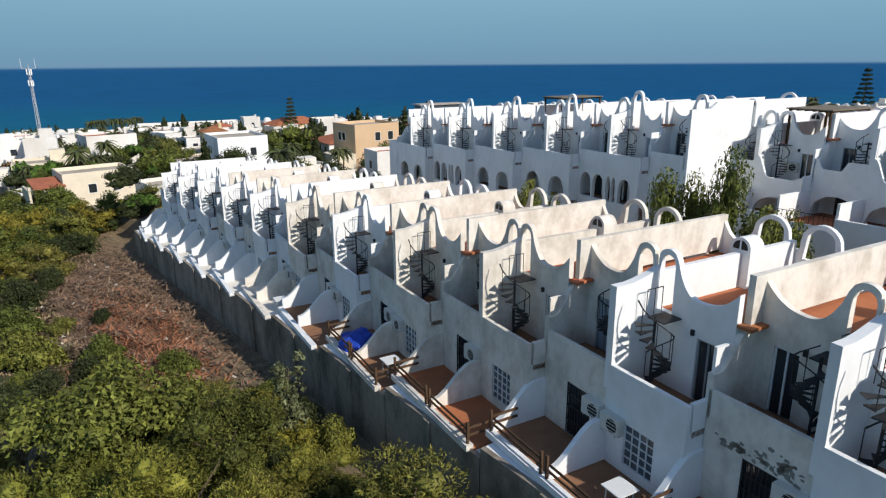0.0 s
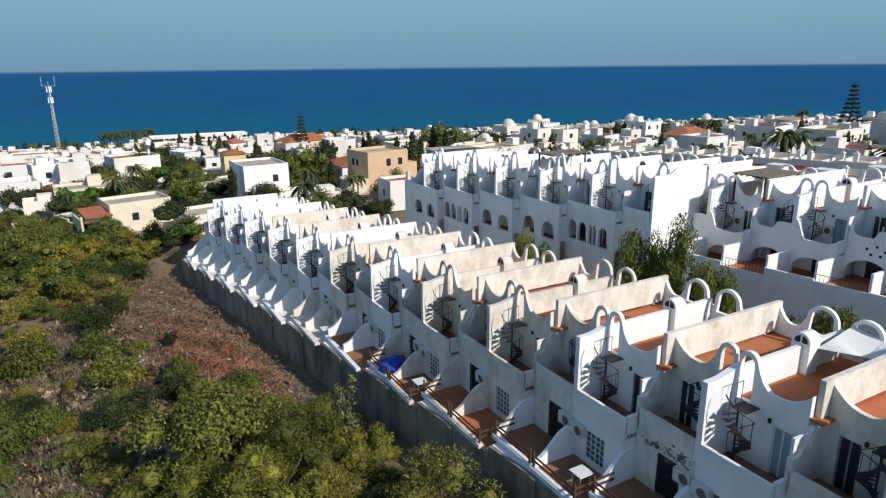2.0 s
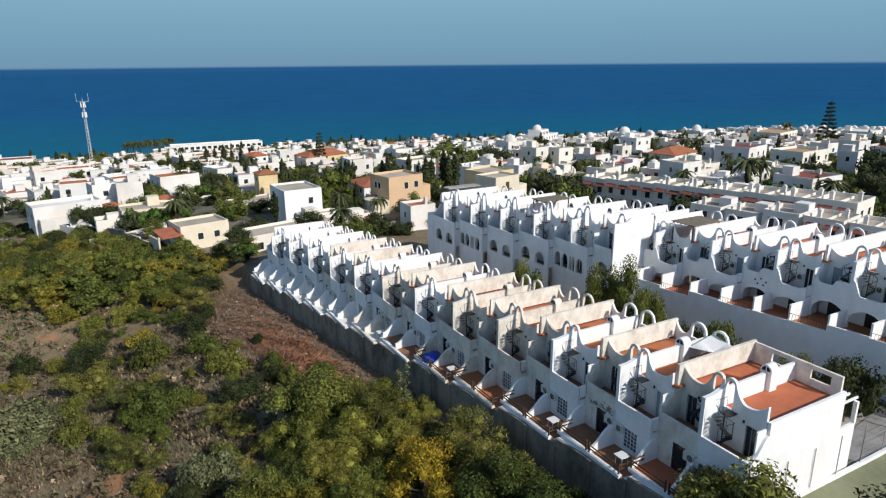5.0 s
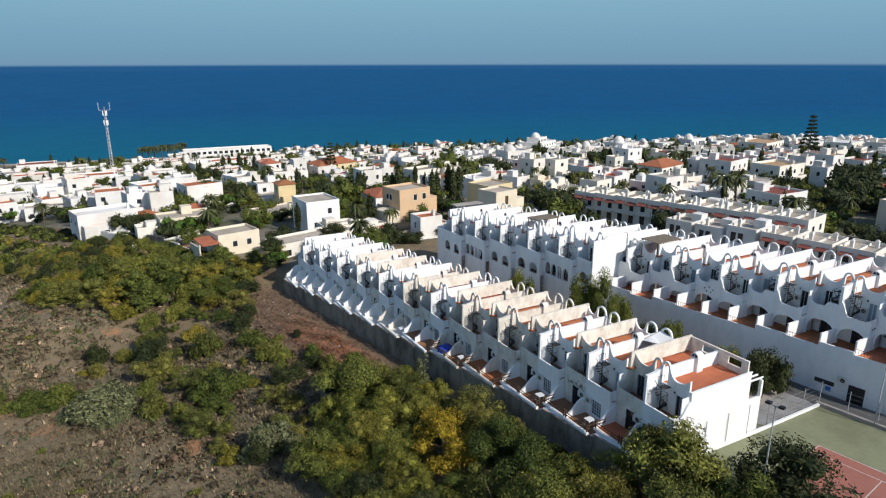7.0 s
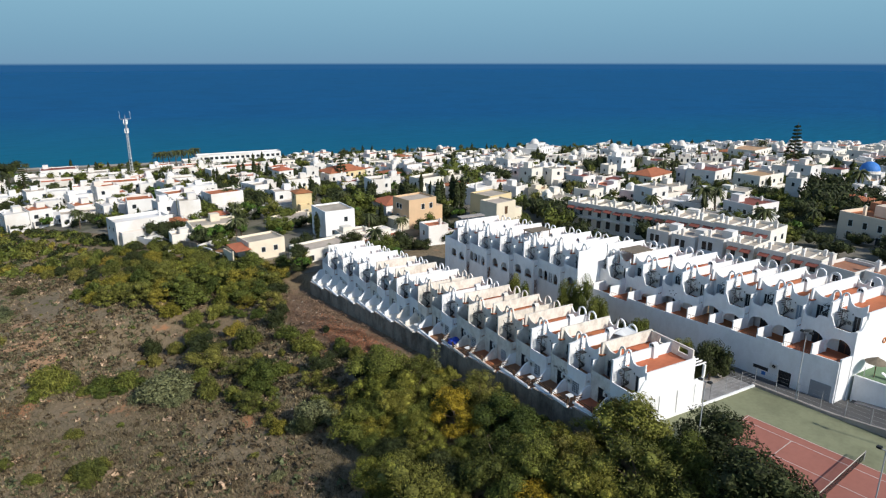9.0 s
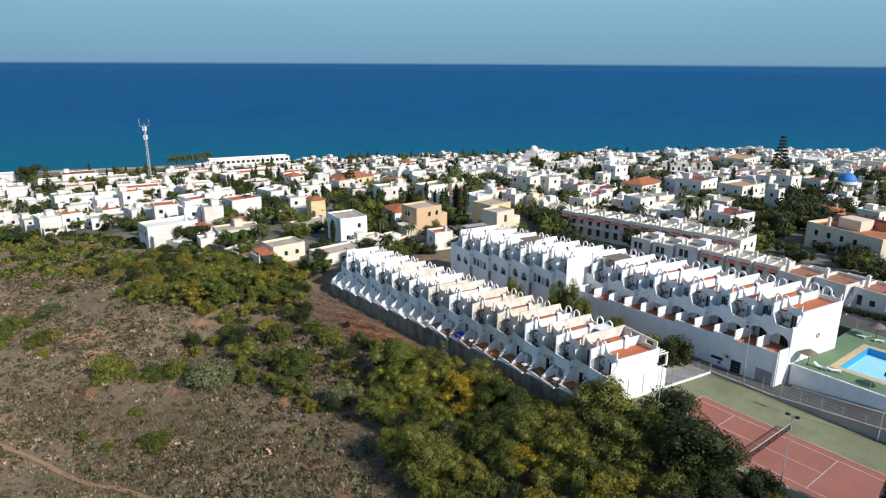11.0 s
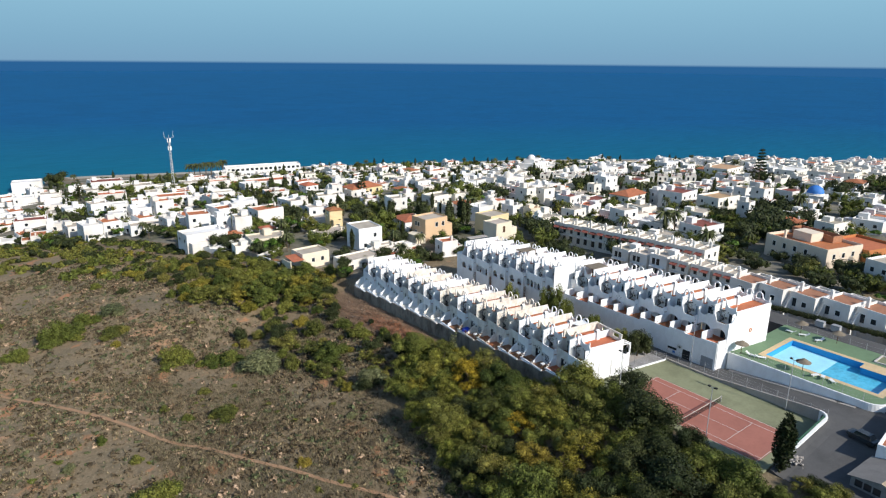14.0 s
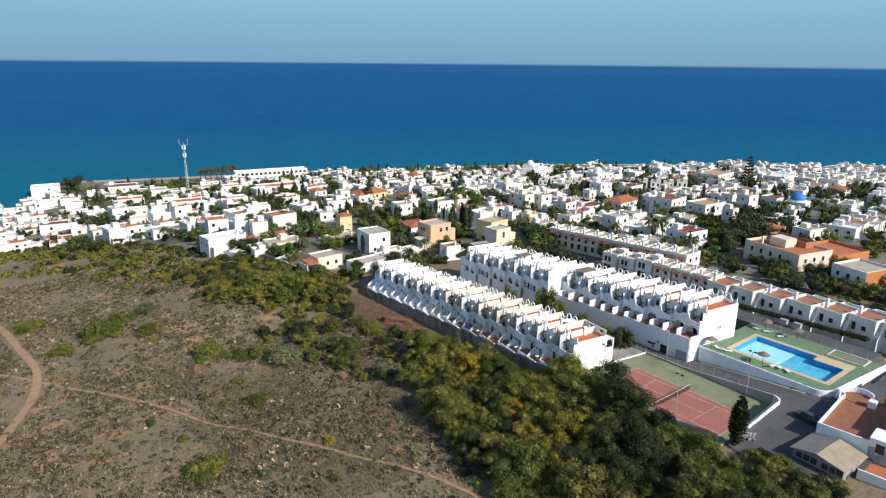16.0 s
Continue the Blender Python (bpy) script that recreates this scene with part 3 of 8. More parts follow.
    for sg in halves if bm.verts[:] == [] else ():
        c, r, q = sg * 1.0, 0.76, 0.6
        band(bm, "y", sorted([0.0, c - sg * r]), 3, 6.5, depth, depth + 0.2)
        band(bm, "y", [c - r, c + r], 3, 6.2, depth, depth + 0.2)
        band(bm, "y", steps(c - r, c - q, 3) + steps(c - q, c + q, 14)[1:] + steps(c + q, c + r, 3)[1:], lambda s: 6.85 + math.sqrt(max(0, q * q - (s - c) ** 2)) if abs(s - c) < q - 1e-6 else 6.2, lambda s: 6.86 + math.sqrt(max(0.0, r * r - (s - c) ** 2)), depth, depth + 0.2)
        band(bm, "y", steps(*sorted([c + sg * r, sg * HALF]), 10), 3, lambda s: 6.25 + 0.6 * max(0, (2.3 - abs(s)) / 0.54) ** 2 * (abs(s) < 2.3) + 0.9 * (max(0, abs(s) - 2.4) / 0.85) ** 2.2, depth, depth + 0.2)
    part("back_parapet", bm, WORN if kind == "a" and index == 0 else material, h)
    part("back_wall", boxes((depth - 0.05, depth + 0.2, lo, HALF, base, 3)), material, h)
    if end_far:
        part("end_wall", band(bmesh.new(), "x", steps(f, depth + 0.2, 20), base, lambda u: 3.95 if u < -0.6 else 6.6, HALF + 0.12, HALF + 0.3), material, h)
    return h


M_A = pose(2.2, 0, 0, 0, 0, -2.0)
A_PITCH, A_Y0 = 6.57, 3.6
DZ = [0.5, 0.08, -0.3, -0.75, -1.18, -1.63, -2.08, -2.53, -2.98, -3.43, -3.95, -4.43]
# the houses stand askew to their row, each a step forward of the last
SKEW = -7.0
A_MATS = [(WHITE, WORN), (WHITE, WORN), (WHITE, WORN), (WORN, WORN), (WORN, WORN), (WHITE, WORN), (WORN, WHITE), (WHITE, WORN), (WHITE, WORN), (WHITE, WHITE), (WHITE, WHITE), (WHITE, WHITE)]
boundary = tagged(thing("boundary_wall", Matrix(), "tall stained grey concrete boundary wall below the patios", "wall"), kind="structure")
for k in range(12):
    mk = M_A @ pose(0, A_Y0 + A_PITCH * k, DZ[k], 0, 0, SKEW)
    module(mk, A_MATS[k], "a", k, end_near=k == 0, end_far=k == 11)
    # patio: floor, low curved dividers, kerb
    p = thing("patio", mk, "brown tiled patio between low curved white walls", "patio", "patios along the row")
    for sg in (-1, 1):
        y0, y1 = sorted((0.0, sg * HALF))
        part("floor_slab", boxes((-4.35, -1.86, y0, y1, -0.2, 0.4)), (PATIO if k % 3 else TERRACOTTA) if k < 6 else PALE, p)
    part("kerb", boxes((-4.5, -4.2, -HALF, HALF, 0.3, 0.55)), A_MATS[k][0], p)
    for y in (-0.02, HALF):
        bm = band(bmesh.new(), "x", steps(-4.2, -1.86, 14), 0.4, lambda u: (2.0 if k < 5 else 2.25) - s_curve(-u, 2.3, 4.15, 0, 1.22), y - 0.1, y + 0.1)
        part("divider", bm, A_MATS[k][0], p)
    if k < 5:
        r = thing("wooden_railing", mk, "dark brown wooden rail along the patio edge", "railing", "patio railings")
        for sg in (-1, 1):
            for yy in (0.15, 3.1):
                part("post", boxes((-4.4, -4.31, sg * yy - 0.045, sg * yy + 0.045, 0.551, 1.4)), WOOD, r)
            y0, y1 = sorted((sg * 0.15, sg * 3.1))
            for z in (0.75, 1.0):
                part("rail", boxes((-4.3, -4.26, y0, y1, z, z + 0.09)), WOOD, r)
            for z in (0.8, 1.1):
                part("side_rail", band(bmesh.new(), "x", [-4.3, -3.2], z, z + 0.1, sg * 3.05, sg * 3.09) if sg > 0 else band(bmesh.new(), "x", [-4.3, -3.2], z, z + 0.1, -3.09, -3.05), WOOD, r)
    # concrete panel of the tall wall, with a pilaster
    for sg in (-1, 1):
        y0 = A_Y0 + A_PITCH * k + (0 if sg > 0 else -HALF)
        bm = boxes((-4.72, -4.5, y0 + 0.012, y0 + HALF + 0.02, -11, 0.3 + DZ[k]))
        part("panel", bm, CONCRETE, boundary, m=M_A)
        part("wall_cap", boxes((-4.5, -3.6, y0, y0 + HALF + 0.03, -1 + DZ[k], 0.28 + DZ[k])), WHITE, boundary, "whitewashed ledge", m=M_A)
    part("pilaster", boxes((-4.82, -4.72, A_Y0 + A_PITCH * k - 0.2, A_Y0 + A_PITCH * k + 0.2, -11, 0.3 + DZ[k])), CONCRETE, boundary, m=M_A)
    air_conditioner(mk @ pose(-1.85, 0.42, 1.85), "off-white air conditioner on the wall beside a grilled door")
    if k % 4 != 3:
        air_conditioner(mk @ pose(-1.85, -0.5, 1.75), "off-white air conditioner fixed under a terrace parapet")
    if k in (1, 2, 4, 6):
        t = thing("patio_table", mk @ pose(-3.2, -2.2, 0.4), "small white plastic table on a tiled patio", "table")
        part("tabletop", boxes((-0.4, 0.4, -0.4, 0.4, 0.69, 0.73)), FRAMEWHITE, t)
        for x in (-0.3, 0.3):
            for y in (-0.3, 0.3):
                part("leg", tube(bmesh.new(), (x, y, 0), (x * 0.9, y * 0.9, 0.69), 0.025), FRAMEWHITE, t)
# flaked paint on the front of one house
FLAKE = mat("bare_flaked_plaster", (0.3, 0.27, 0.23), var=0.15, scale=3.0, fine=14)
rf = random.Random(12)
flakes = bmesh.new()
for i in range(130):
    u = rf.random()
    y, z = 0.35 + 2.5 * u + rf.gauss(0, 0.1), 2.85 - 0.55 * u + rf.gauss(0, 0.16)
    if not (0.1 < y < 3.1 and 2.5 < z < 3.3):
        continue
    r = rf.uniform(0.02, 0.11)
    flakes.faces.new([flakes.verts.new((-1.854, y + math.cos(a) * r * rf.uniform(0.6, 1.8), z + math.sin(a) * r * rf.uniform(0.5, 1.1))) for a in (0.1, 1.0, 2.1, 3.0, 4.2, 5.4)])
peeled = tagged(part("flaked_paint", flakes, FLAKE), "patch of flaked grey paint on a house front", "paint", kind="stuff")
peeled.matrix_basis = M_A @ pose(0, A_Y0 + A_PITCH, DZ[1], 0, 0, SKEW)
tarp = thing("tarpaulin_heap", M_A @ pose(-3.3, A_Y0 + A_PITCH * 4 + 1.7, DZ[4] + 0.42), "crumpled blue tarpaulin over stored things on a patio", "tarpaulin")
bm = bmesh.new()
bmesh.ops.create_icosphere(bm, subdivisions=3, radius=0.9)
for v in bm.verts:
    v.co += v.normal * noise.noise(v.co * 2.2) * 0.35
    v.co.z = max(0.0, v.co.z * 0.75 + 0.25)
part("cover", bm, TARP, tarp)
canopy = thing("shade_sail", M_A @ pose(0, A_Y0 + A_PITCH, DZ[1], 0, 0, SKEW) @ pose(6.0, -1.7, 6.95), "white fabric shade sail over a roof terrace", "shade sail")
bm = bmesh.new()
g = [[bm.verts.new((-1.2 + 2.6 * i / 8, -1.3 + 2.6 * j / 8, -0.5 * (1 - abs(i / 4 - 1)) * (1 - abs(j / 4 - 1)) + 0.25 * (i - 4) * (j - 4) / 16)) for j in range(9)] for i in range(9)]
for i in range(8):
    for j in range(8):
        bm.faces.new((g[i][j], g[i + 1][j], g[i + 1][j + 1], g[i][j + 1]))
bmesh.ops.solidify(bm, geom=bm.faces[:], thickness=0.02)
part("fabric", bm, FRAMEWHITE, canopy)

# second row, near block: patios raised on a podium
B_SKEW = -8.5
B_AT = [pose(28.9, -8.1 + 6.7 * k, 4.7 - 0.49 * k, 0, 0, B_SKEW) @ Matrix.Diagonal((1, 1.02, 1, 1)) for k in range(6)]
for k, mk in enumerate(B_AT):
    flat = 0.12 + 0.2 * k
    module(mk, (WHITE, WHITE), "b", k, end_near=k == 0, base=-5.6, patio=flat, depth=9.6)
    p = thing("raised_patio", mk, "terracotta patio on a white podium with tall white dividers", "patio", "raised patios")
    # the houses stand askew, the patios end on one straight wall
    edge = lambda y: -4.5 - 0.1524 * y
    bm = bmesh.new()
    lower = [bm.verts.new((x, y, flat - 0.3)) for x, y in ((edge(-HALF), -HALF), (-0.3, -HALF), (-0.3, HALF), (edge(HALF), HALF))]
    upper = [bm.verts.new((v.co.x, v.co.y, flat)) for v in lower]
    bm.faces.new(lower[::-1])
    bm.faces.new(upper)
    for i in range(4):
        bm.faces.new((lower[i], lower[(i + 1) % 4], upper[(i + 1) % 4], upper[i]))
    part("floor_slab", bm, TERRACOTTA, p)
    for y in (0.0, HALF):
        part("divider", boxes((edge(y) + 0.02, -1.87, y - 0.08, y + 0.08, flat - 0.05, flat + 1.65)), WHITE, p)
    # low front wall, higher before one house of the pair, with a thin rail on the lower one
    for y0, rise in ((-HALF, 0.78 if k % 3 else 0.42), (0.0, 0.36 if k % 2 else 0.2)):
        bm = bmesh.new()
        u = [(edge(y) + d, y) for y, d in ((y0, -0.18), (y0 + HALF, -0.18), (y0 + HALF, 0), (y0, 0))]
        lower = [bm.verts.new((x, y, flat - 6.6)) for x, y in u]
        upper = [bm.verts.new((x, y, flat + rise)) for x, y in u]
        bm.faces.new(upper)
        for i in range(4):
            bm.faces.new((lower[i], lower[(i + 1) % 4], upper[(i + 1) % 4], upper[i]))
        bmesh.ops.recalc_face_normals(bm, faces=bm.faces)
        part("front_wall", bm, WHITE, p)
        if rise < 0.4:
            x0, x1 = edge(y0 + 0.1) - 0.09, edge(y0 + HALF - 0.1) - 0.09
            rail = part("railing", tube(bmesh.new(), (x0, y0 + 0.1, flat + 0.85), (x1, y0 + HALF - 0.1, flat + 0.85), 0.02, 5), IRON, p)
            bar = None
            for i, y in enumerate(steps(y0 + 0.1, y0 + HALF - 0.1, 12)):
                if bar is None:
                    bar = part("bar", boxes((-0.01, 0.01, -0.01, 0.01, flat + rise, flat + 0.85)), IRON, rail, m=pose(edge(y) - 0.09, y, 0))
                else:
                    shared("bar", bar, rail, pose(edge(y) - 0.09, y, 0))
    if k == 0:
        part("end_wall", boxes((edge(-HALF), -1.86, -HALF - 0.12, -HALF + 0.08, flat - 6.6, flat + 0.78)), WHITE, p)
    air_conditioner(mk @ pose(0.0, 1.45, 3.9), "off-white air conditioner on a terrace wall")
    air_conditioner(mk @ pose(0.0, -1.45, 3.9), "off-white air conditioner on a terrace wall")
# round holes in a front, under the wave of one parapet
holes = thing("wall_vents", B_AT[3], "group of small round vents in a white house front", "vent")
for y, z in ((-0.2, 3.2), (0.35, 3.45), (0.95, 3.2), (0.05, 2.85), (0.65, 2.85)):
    part("vent", tube(bmesh.new(), (-1.86, y + 0.9, z), (-1.8, y + 0.9, z), 0.1, 10), BLACKISH, holes)
# second row, far block
C_AT = [pose(24.4, 27.75 + 6.08 * k, 3.3 - 0.405 * k, 0, 0, B_SKEW) @ Matrix.Diagonal((1, 0.925, 1, 1)) for k in range(6)]
for k, mk in enumerate(C_AT):
    module(mk, (WHITE, WHITE), "c", k, end_near=k == 0, end_far=k == 5, base=-9.0, halves=(1,) if k == 0 else (-1, 1), depth=9.6)
    air_conditioner(mk @ pose(0.0, 1.45, 3.9), "off-white air conditioner on a terrace wall")
bay = thing("end_bay", C_AT[5], "white windowless end bay with a flat roof terrace", "house")
part("lower_wall", boxes((-1.85, 9.8, HALF + 0.31, HALF + 2.2, -9, 3.9)), WHITE, bay)
part("upper_wall", boxes((0.4, 9.8, HALF + 0.31, HALF + 2.2, 3.9, 6.4)), WHITE, bay)
part("glazed_room", boxes((1.2, 6.5, HALF + 0.5, HALF + 2.0, 6.4, 7.5)), GREYPANE, bay, "dull glazed roof room")
part("roof_sheet", boxes((1.0, 6.7, HALF + 0.25, HALF + 2.3, 7.5, 7.62)), PAVING, bay)


def pergola(m, w, d, h, label):
    t = thing("pergola", m, label, "pergola")
    for x in (0, w):
        for y in (0, d):
            part("post", boxes((x - 0.06, x + 0.06, y - 0.06, y + 0.06, 0, h)), WOOD, t)
    part("roof_sheet", boxes((-0.2, w + 0.2, -0.2, d + 0.2, h, h + 0.07)), REED, t)
    for y in steps(0, d, 5):
        part("rafter", boxes((-0.15, w + 0.15, y - 0.04, y + 0.04, h - 0.1, h - 0.002)), WOOD, t)
    return t


pergola(B_AT[5] @ pose(0.4, -3.1, 5.55), 4.2, 2.6, 2.3, "wooden pergola with a reed mat roof on a roof terrace")
pergola(C_AT[2] @ pose(0.4, 0.9, 5.55), 4.0, 2.3, 2.3, "wooden pergola with a grey reed roof on a roof terrace")

# ---- tennis court ----
GREENMESH = mat("green_mesh_cloth", (0.03, 0.09, 0.06), var=0.1, scale=1.0)
ROOFRED = mat("dull_red_roof_tile", (0.3, 0.12, 0.07), var=0.1, scale=0.6, fine=5)
SHEDGREY = mat("grey_render", (0.33, 0.32, 0.31), var=0.12, scale=0.5, fine=3, tint=(0.2, 0.19, 0.18))
SHEDROOF = mat("grey_roof_sheet", (0.2, 0.19, 0.18), var=0.1, scale=0.5)
TANROOF = mat("tan_roof_sheet", (0.4, 0.32, 0.22), var=0.12, scale=0.5)
CARPAINT = mat("dark_grey_car_paint", (0.04, 0.045, 0.05), rough=0.25, spec=0.5, var=0.05)

COURT = thing("tennis_court", pose(0, 0, 0), "red and green hard tennis court with faded white lines", "tennis court", kind="structure")
part("green_surround", boxes((0.9, 20.8, -31.6, 0.1, -1.5, 0.0)), GREENCOURT, COURT)
part("red_surface", boxes((2.4, 13.5, -30.0, -5.9, 0.0, 0.006)), REDCOURT, COURT)
CX, CY = 7.95, -17.95


def court_line(x0, x1, y0, y1):
    part("line", boxes((CX + x0, CX + x1, CY + y0, CY + y1, 0.006, 0.011)), LINE, COURT)


for sx in (-1, 1):
    for w in (5.485, 4.115):
        court_line(sx * w - 0.04, sx * w + 0.04, -11.885, 11.885)
for sy in (-1, 1):
    court_line(-5.525, 5.525, sy * 11.885 - 0.04, sy * 11.885 + 0.04)
    court_line(-4.155, 4.155, sy * 6.4 - 0.04, sy * 6.4 + 0.04)
court_line(-0.04, 0.04, -6.4, 6.4)
net = thing("tennis_net", pose(CX, CY + 0.2, 0.0), "dark tennis net with a white headband on steel posts", "net")
for x in (-6.4, 6.4):
    part("post", tube(bmesh.new(), (x, 0, 0), (x, 0, 1.1), 0.05, 8), STEEL, net)
bm = bmesh.new()
for i in range(129):
    box(bm, -6.4 + 0.1 * i - 0.008, -6.4 + 0.1 * i + 0.008, -0.006, 0.006, 0.04, 0.98)
for i in range(10):
    box(bm, -6.4, 6.4, -0.006, 0.006, 0.04 + 0.1 * i, 0.055 + 0.1 * i)
part("mesh", bm, BLACKISH, net)
part("headband", boxes((-6.4, 6.4, -0.02, 0.02, 0.98, 1.06)), LINE, net, "white headband")


def flood_lamp(x, y, z, h, turn, label):
    t = thing("floodlight_pole", pose(x, y, z, 0, 0, turn), label, "street lamp", "court floodlights")
    part("pole", tube(bmesh.new(), (0, 0, 0), (0, 0, h), 0.075, 8, 0.05), STEEL, t)
    part("cross_arm", boxes((-0.6, 0.6, -0.04, 0.04, h - 0.05, h + 0.03)), STEEL, t)
    for xx in (-0.5, 0.5):
        bm = boxes((xx - 0.2, xx + 0.2, -0.25, 0.12, h + 0.031, h + 0.2))
        part("lamp_head", bm, BLACKISH, t)
    return t


flood_lamp(20.9, -7.9, 0, 9.0, 90, "tall grey steel floodlight pole beside the court")
flood_lamp(20.4, -25.6, 0, 9.0, 90, "tall grey steel floodlight pole beside the court")
flood_lamp(1.4, -22.6, 0, 9.0, -90, "tall grey steel floodlight pole beside the court")
flood_lamp(1.6, -6.6, 0, 8.5, -90, "tall grey steel floodlight pole beside the court")


def wire_fence(points, z, h, label, gap=2.5, rails=5):
    t = thing("wire_fence", Matrix(), label, "fence")
    for (x0, y0), (x1, y1) in zip(points, points[1:]):
        n = max(1, round(math.hypot(x1 - x0, y1 - y0) / gap))
        for i in range(n + 1):
            x, y = x0 + (x1 - x0) * i / n, y0 + (y1 - y0) * i / n
            if i < n or (x1, y1) == points[-1]:
                part("post", tube(bmesh.new(), (x, y, z), (x, y, z + h), 0.035, 6), STEEL, t)
        for s in range(rails):
            zz = z + h * (s + 0.5) / rails
            part("wire", tube(bmesh.new(), (x0, y0, zz), (x1, y1, zz), 0.008, 4), STEEL, t)
        else:
            bm.free()
    return t


wire_fence([(1.2, 0.22), (12.6, -1.62)], 0.0, 3.2, "thin grey wire fence along the court's white end wall", 3.1, 0)
wire_fence([(12.6, -1.62), (20.9, -2.9), (20.9, -31.6)], 0.25, 2.4, "thin grey wire fence on a low kerb beside the court")
def road_z(x, y):
    """The lane climbs from the court's far end to the pool corner and falls again towards the scrub."""
    up = float(np.interp(y, [-32, -12], [1.9, 0.0]))
    across = float(np.interp(x, [2, 12, 22, 30, 50, 90], [-0.3, 0.7, 1.7, 2.1, 2.55, 2.6]))
    f = float(smooth(-34, -28, y))
    return up * f + across * (1 - f)


kerb = thing("court_wall", Matrix(), "low white topped grey wall round the sunken tennis court", "wall", kind="structure")
part("wall_run", band(bmesh.new(), "y", steps(-30.4, -2.6, 28), -0.6, lambda s: max(0.3, road_z(21, s) + 0.35), 20.8, 21.1), PAVING, kerb)


def wall_line(pts, lo, hi, half):
    bm = bmesh.new()
    for (x0, y0), (x1, y1) in zip(pts, pts[1:]):
        d = Vector((x1 - x0, y1 - y0, 0)).normalized()
        nrm = Vector((-d.y, d.x, 0)) * half
        vs = []
        for low in (True, False):
            for x, y, sx in ((x0, y0, -1), (x1, y1, -1), (x1, y1, 1), (x0, y0, 1)):
                vs.append(bm.verts.new((x + sx * nrm.x, y + sx * nrm.y, lo if low else hi(x, y))))
        for q in ((3, 2, 1, 0), (4, 5, 6, 7), (0, 1, 5, 4), (1, 2, 6, 5), (2, 3, 7, 6), (3, 0, 4, 7)):
            bm.faces.new([vs[i] for i in q])
    return bm


part("wall_run", wall_line([(0.4, 0.3), (13.0, -1.75), (20.9, -2.95)], -0.5, lambda x, y: 0.26, 0.12), WHITE, kerb)
CORNER = [(19.35 + 1.6 * math.cos(a), -30.4 - 1.6 * math.sin(a)) for a in [radians(15 * i) for i in range(7)]]
part("curved_wall", wall_line(CORNER, -0.6, lambda x, y: road_z(x, -33) + 0.4, 0.15), WHITE, kerb)
part("curved_wall", wall_line([CORNER[-1]] + [(x, -32.0 - 0.01 * (19 - x)) for x in (16, 12, 8, 5)], -0.6, lambda x, y: road_z(x, -34) + 0.45, 0.22), WHITE, kerb)
screen = thing("wind_screen", Matrix(), "dark green mesh wind screen inside the court wall", "screen")
part("mesh", wall_line([(19.3, -31.7), (16, -31.72), (12, -31.74), (8, -31.76)], 0.0, lambda x, y: road_z(x, -34) + 0.9, 0.02), GREENMESH, screen)

# ---- road, podium wall, pool terrace ----
road = thing("road", Matrix(), "worn grey asphalt lane between court and houses", "road", kind="structure")
LANE = [(21.1, 8), (24.3, 8), (24.3, -11), (27.0, -12), (27.0, -34), (29.5, -38.5), (50, -40.5), (90, -47), (90, -60), (30, -52), (20, -50), (8, -48), (3, -42), (2, -32.2), (19, -32.2), (21.1, -30.4)]


def inside(x, y, ring):
    c = False
    for (x0, y0), (x1, y1) in zip(ring, ring[1:] + ring[:1]):
        if (y0 > y) != (y1 > y) and x < (x1 - x0) * (y - y0) / (y1 - y0) + x0:
            c = not c
    return c


bm = bmesh.new()
grid = {}
for i in range(2, 92):
    for j in range(-60, 9):
        if inside(i + 0.5, j + 0.5, LANE):
            bm.faces.new([grid.setdefault(q, bm.verts.new((q[0], q[1], road_z(*q)))) if q not in grid else grid[q] for q in ((i, j), (i + 1, j), (i + 1, j + 1), (i, j + 1))])
for v in [v for v in bm.verts if not v.link_faces]:
    bm.verts.remove(v)
edge = [e for e in bm.edges if len(e.link_faces) == 1]
g = bmesh.ops.extrude_edge_only(bm, edges=edge)
for v in g["geom"]:
    if isinstance(v, bmesh.types.BMVert):
        v.co.z = -3.0
part("carriageway", bm, ASPHALT, road)
walk_side = tagged(part("pavement", wall_line([(26.4, -12.5), (26.4, -20), (26.4, -27), (26.5, -33.5)], -0.5, lambda x, y: road_z(x, y) + 0.12, 0.45), PAVING), "narrow pale pavement under the retaining wall", "pavement", kind="structure")
upper_road = tagged(part("upper_road", boxes((49.6, 55.5, -36, 3, -1, 2.6)), ASPHALT), "worn asphalt street beside the pool terrace", "road", kind="structure")

deck = thing("pool_terrace", Matrix(), "raised green pool terrace held by a white retaining wall", "terrace", kind="structure")
PX0, PX1, PY0, PY1 = 32.0, 42.6, -34.6, -16.2
DZP = 2.95


def pool_slab(x0, x1, y0, y1, material, name, z1=DZP, z0=-1.0):
    part(name, boxes((x0, x1, y0, y1, z0, z1)), material, deck)


pool_slab(27.2, PX0 - 1.0, -35.6, -11.6, DECK, "deck_strip")
pool_slab(PX1 + 1.0, 49.4, -37.6, -11.6, DECK, "deck_strip")
pool_slab(PX0 - 1.0, PX1 + 1.0, PY1 + 1.0, -11.6, DECK, "deck_strip")
pool_slab(PX0 - 1.0, PX1 + 1.0, -36.4, PY0 - 1.0, DECK, "deck_strip")
for x0, x1, y0, y1 in ((PX0 - 1, PX0, PY0 - 1, PY1 + 1), (PX1, PX1 + 1, PY0 - 1, PY1 + 1), (PX0, PX1, PY1, PY1 + 1), (PX0, PX1, PY0 - 1, PY0)):
    pool_slab(x0, x1, y0, y1, SAND, "coping", DZP + 0.03)
POOLTILE = mat("pale_blue_pool_paint", (0.36, 0.72, 0.84), rough=0.5, var=0.06, scale=0.4)
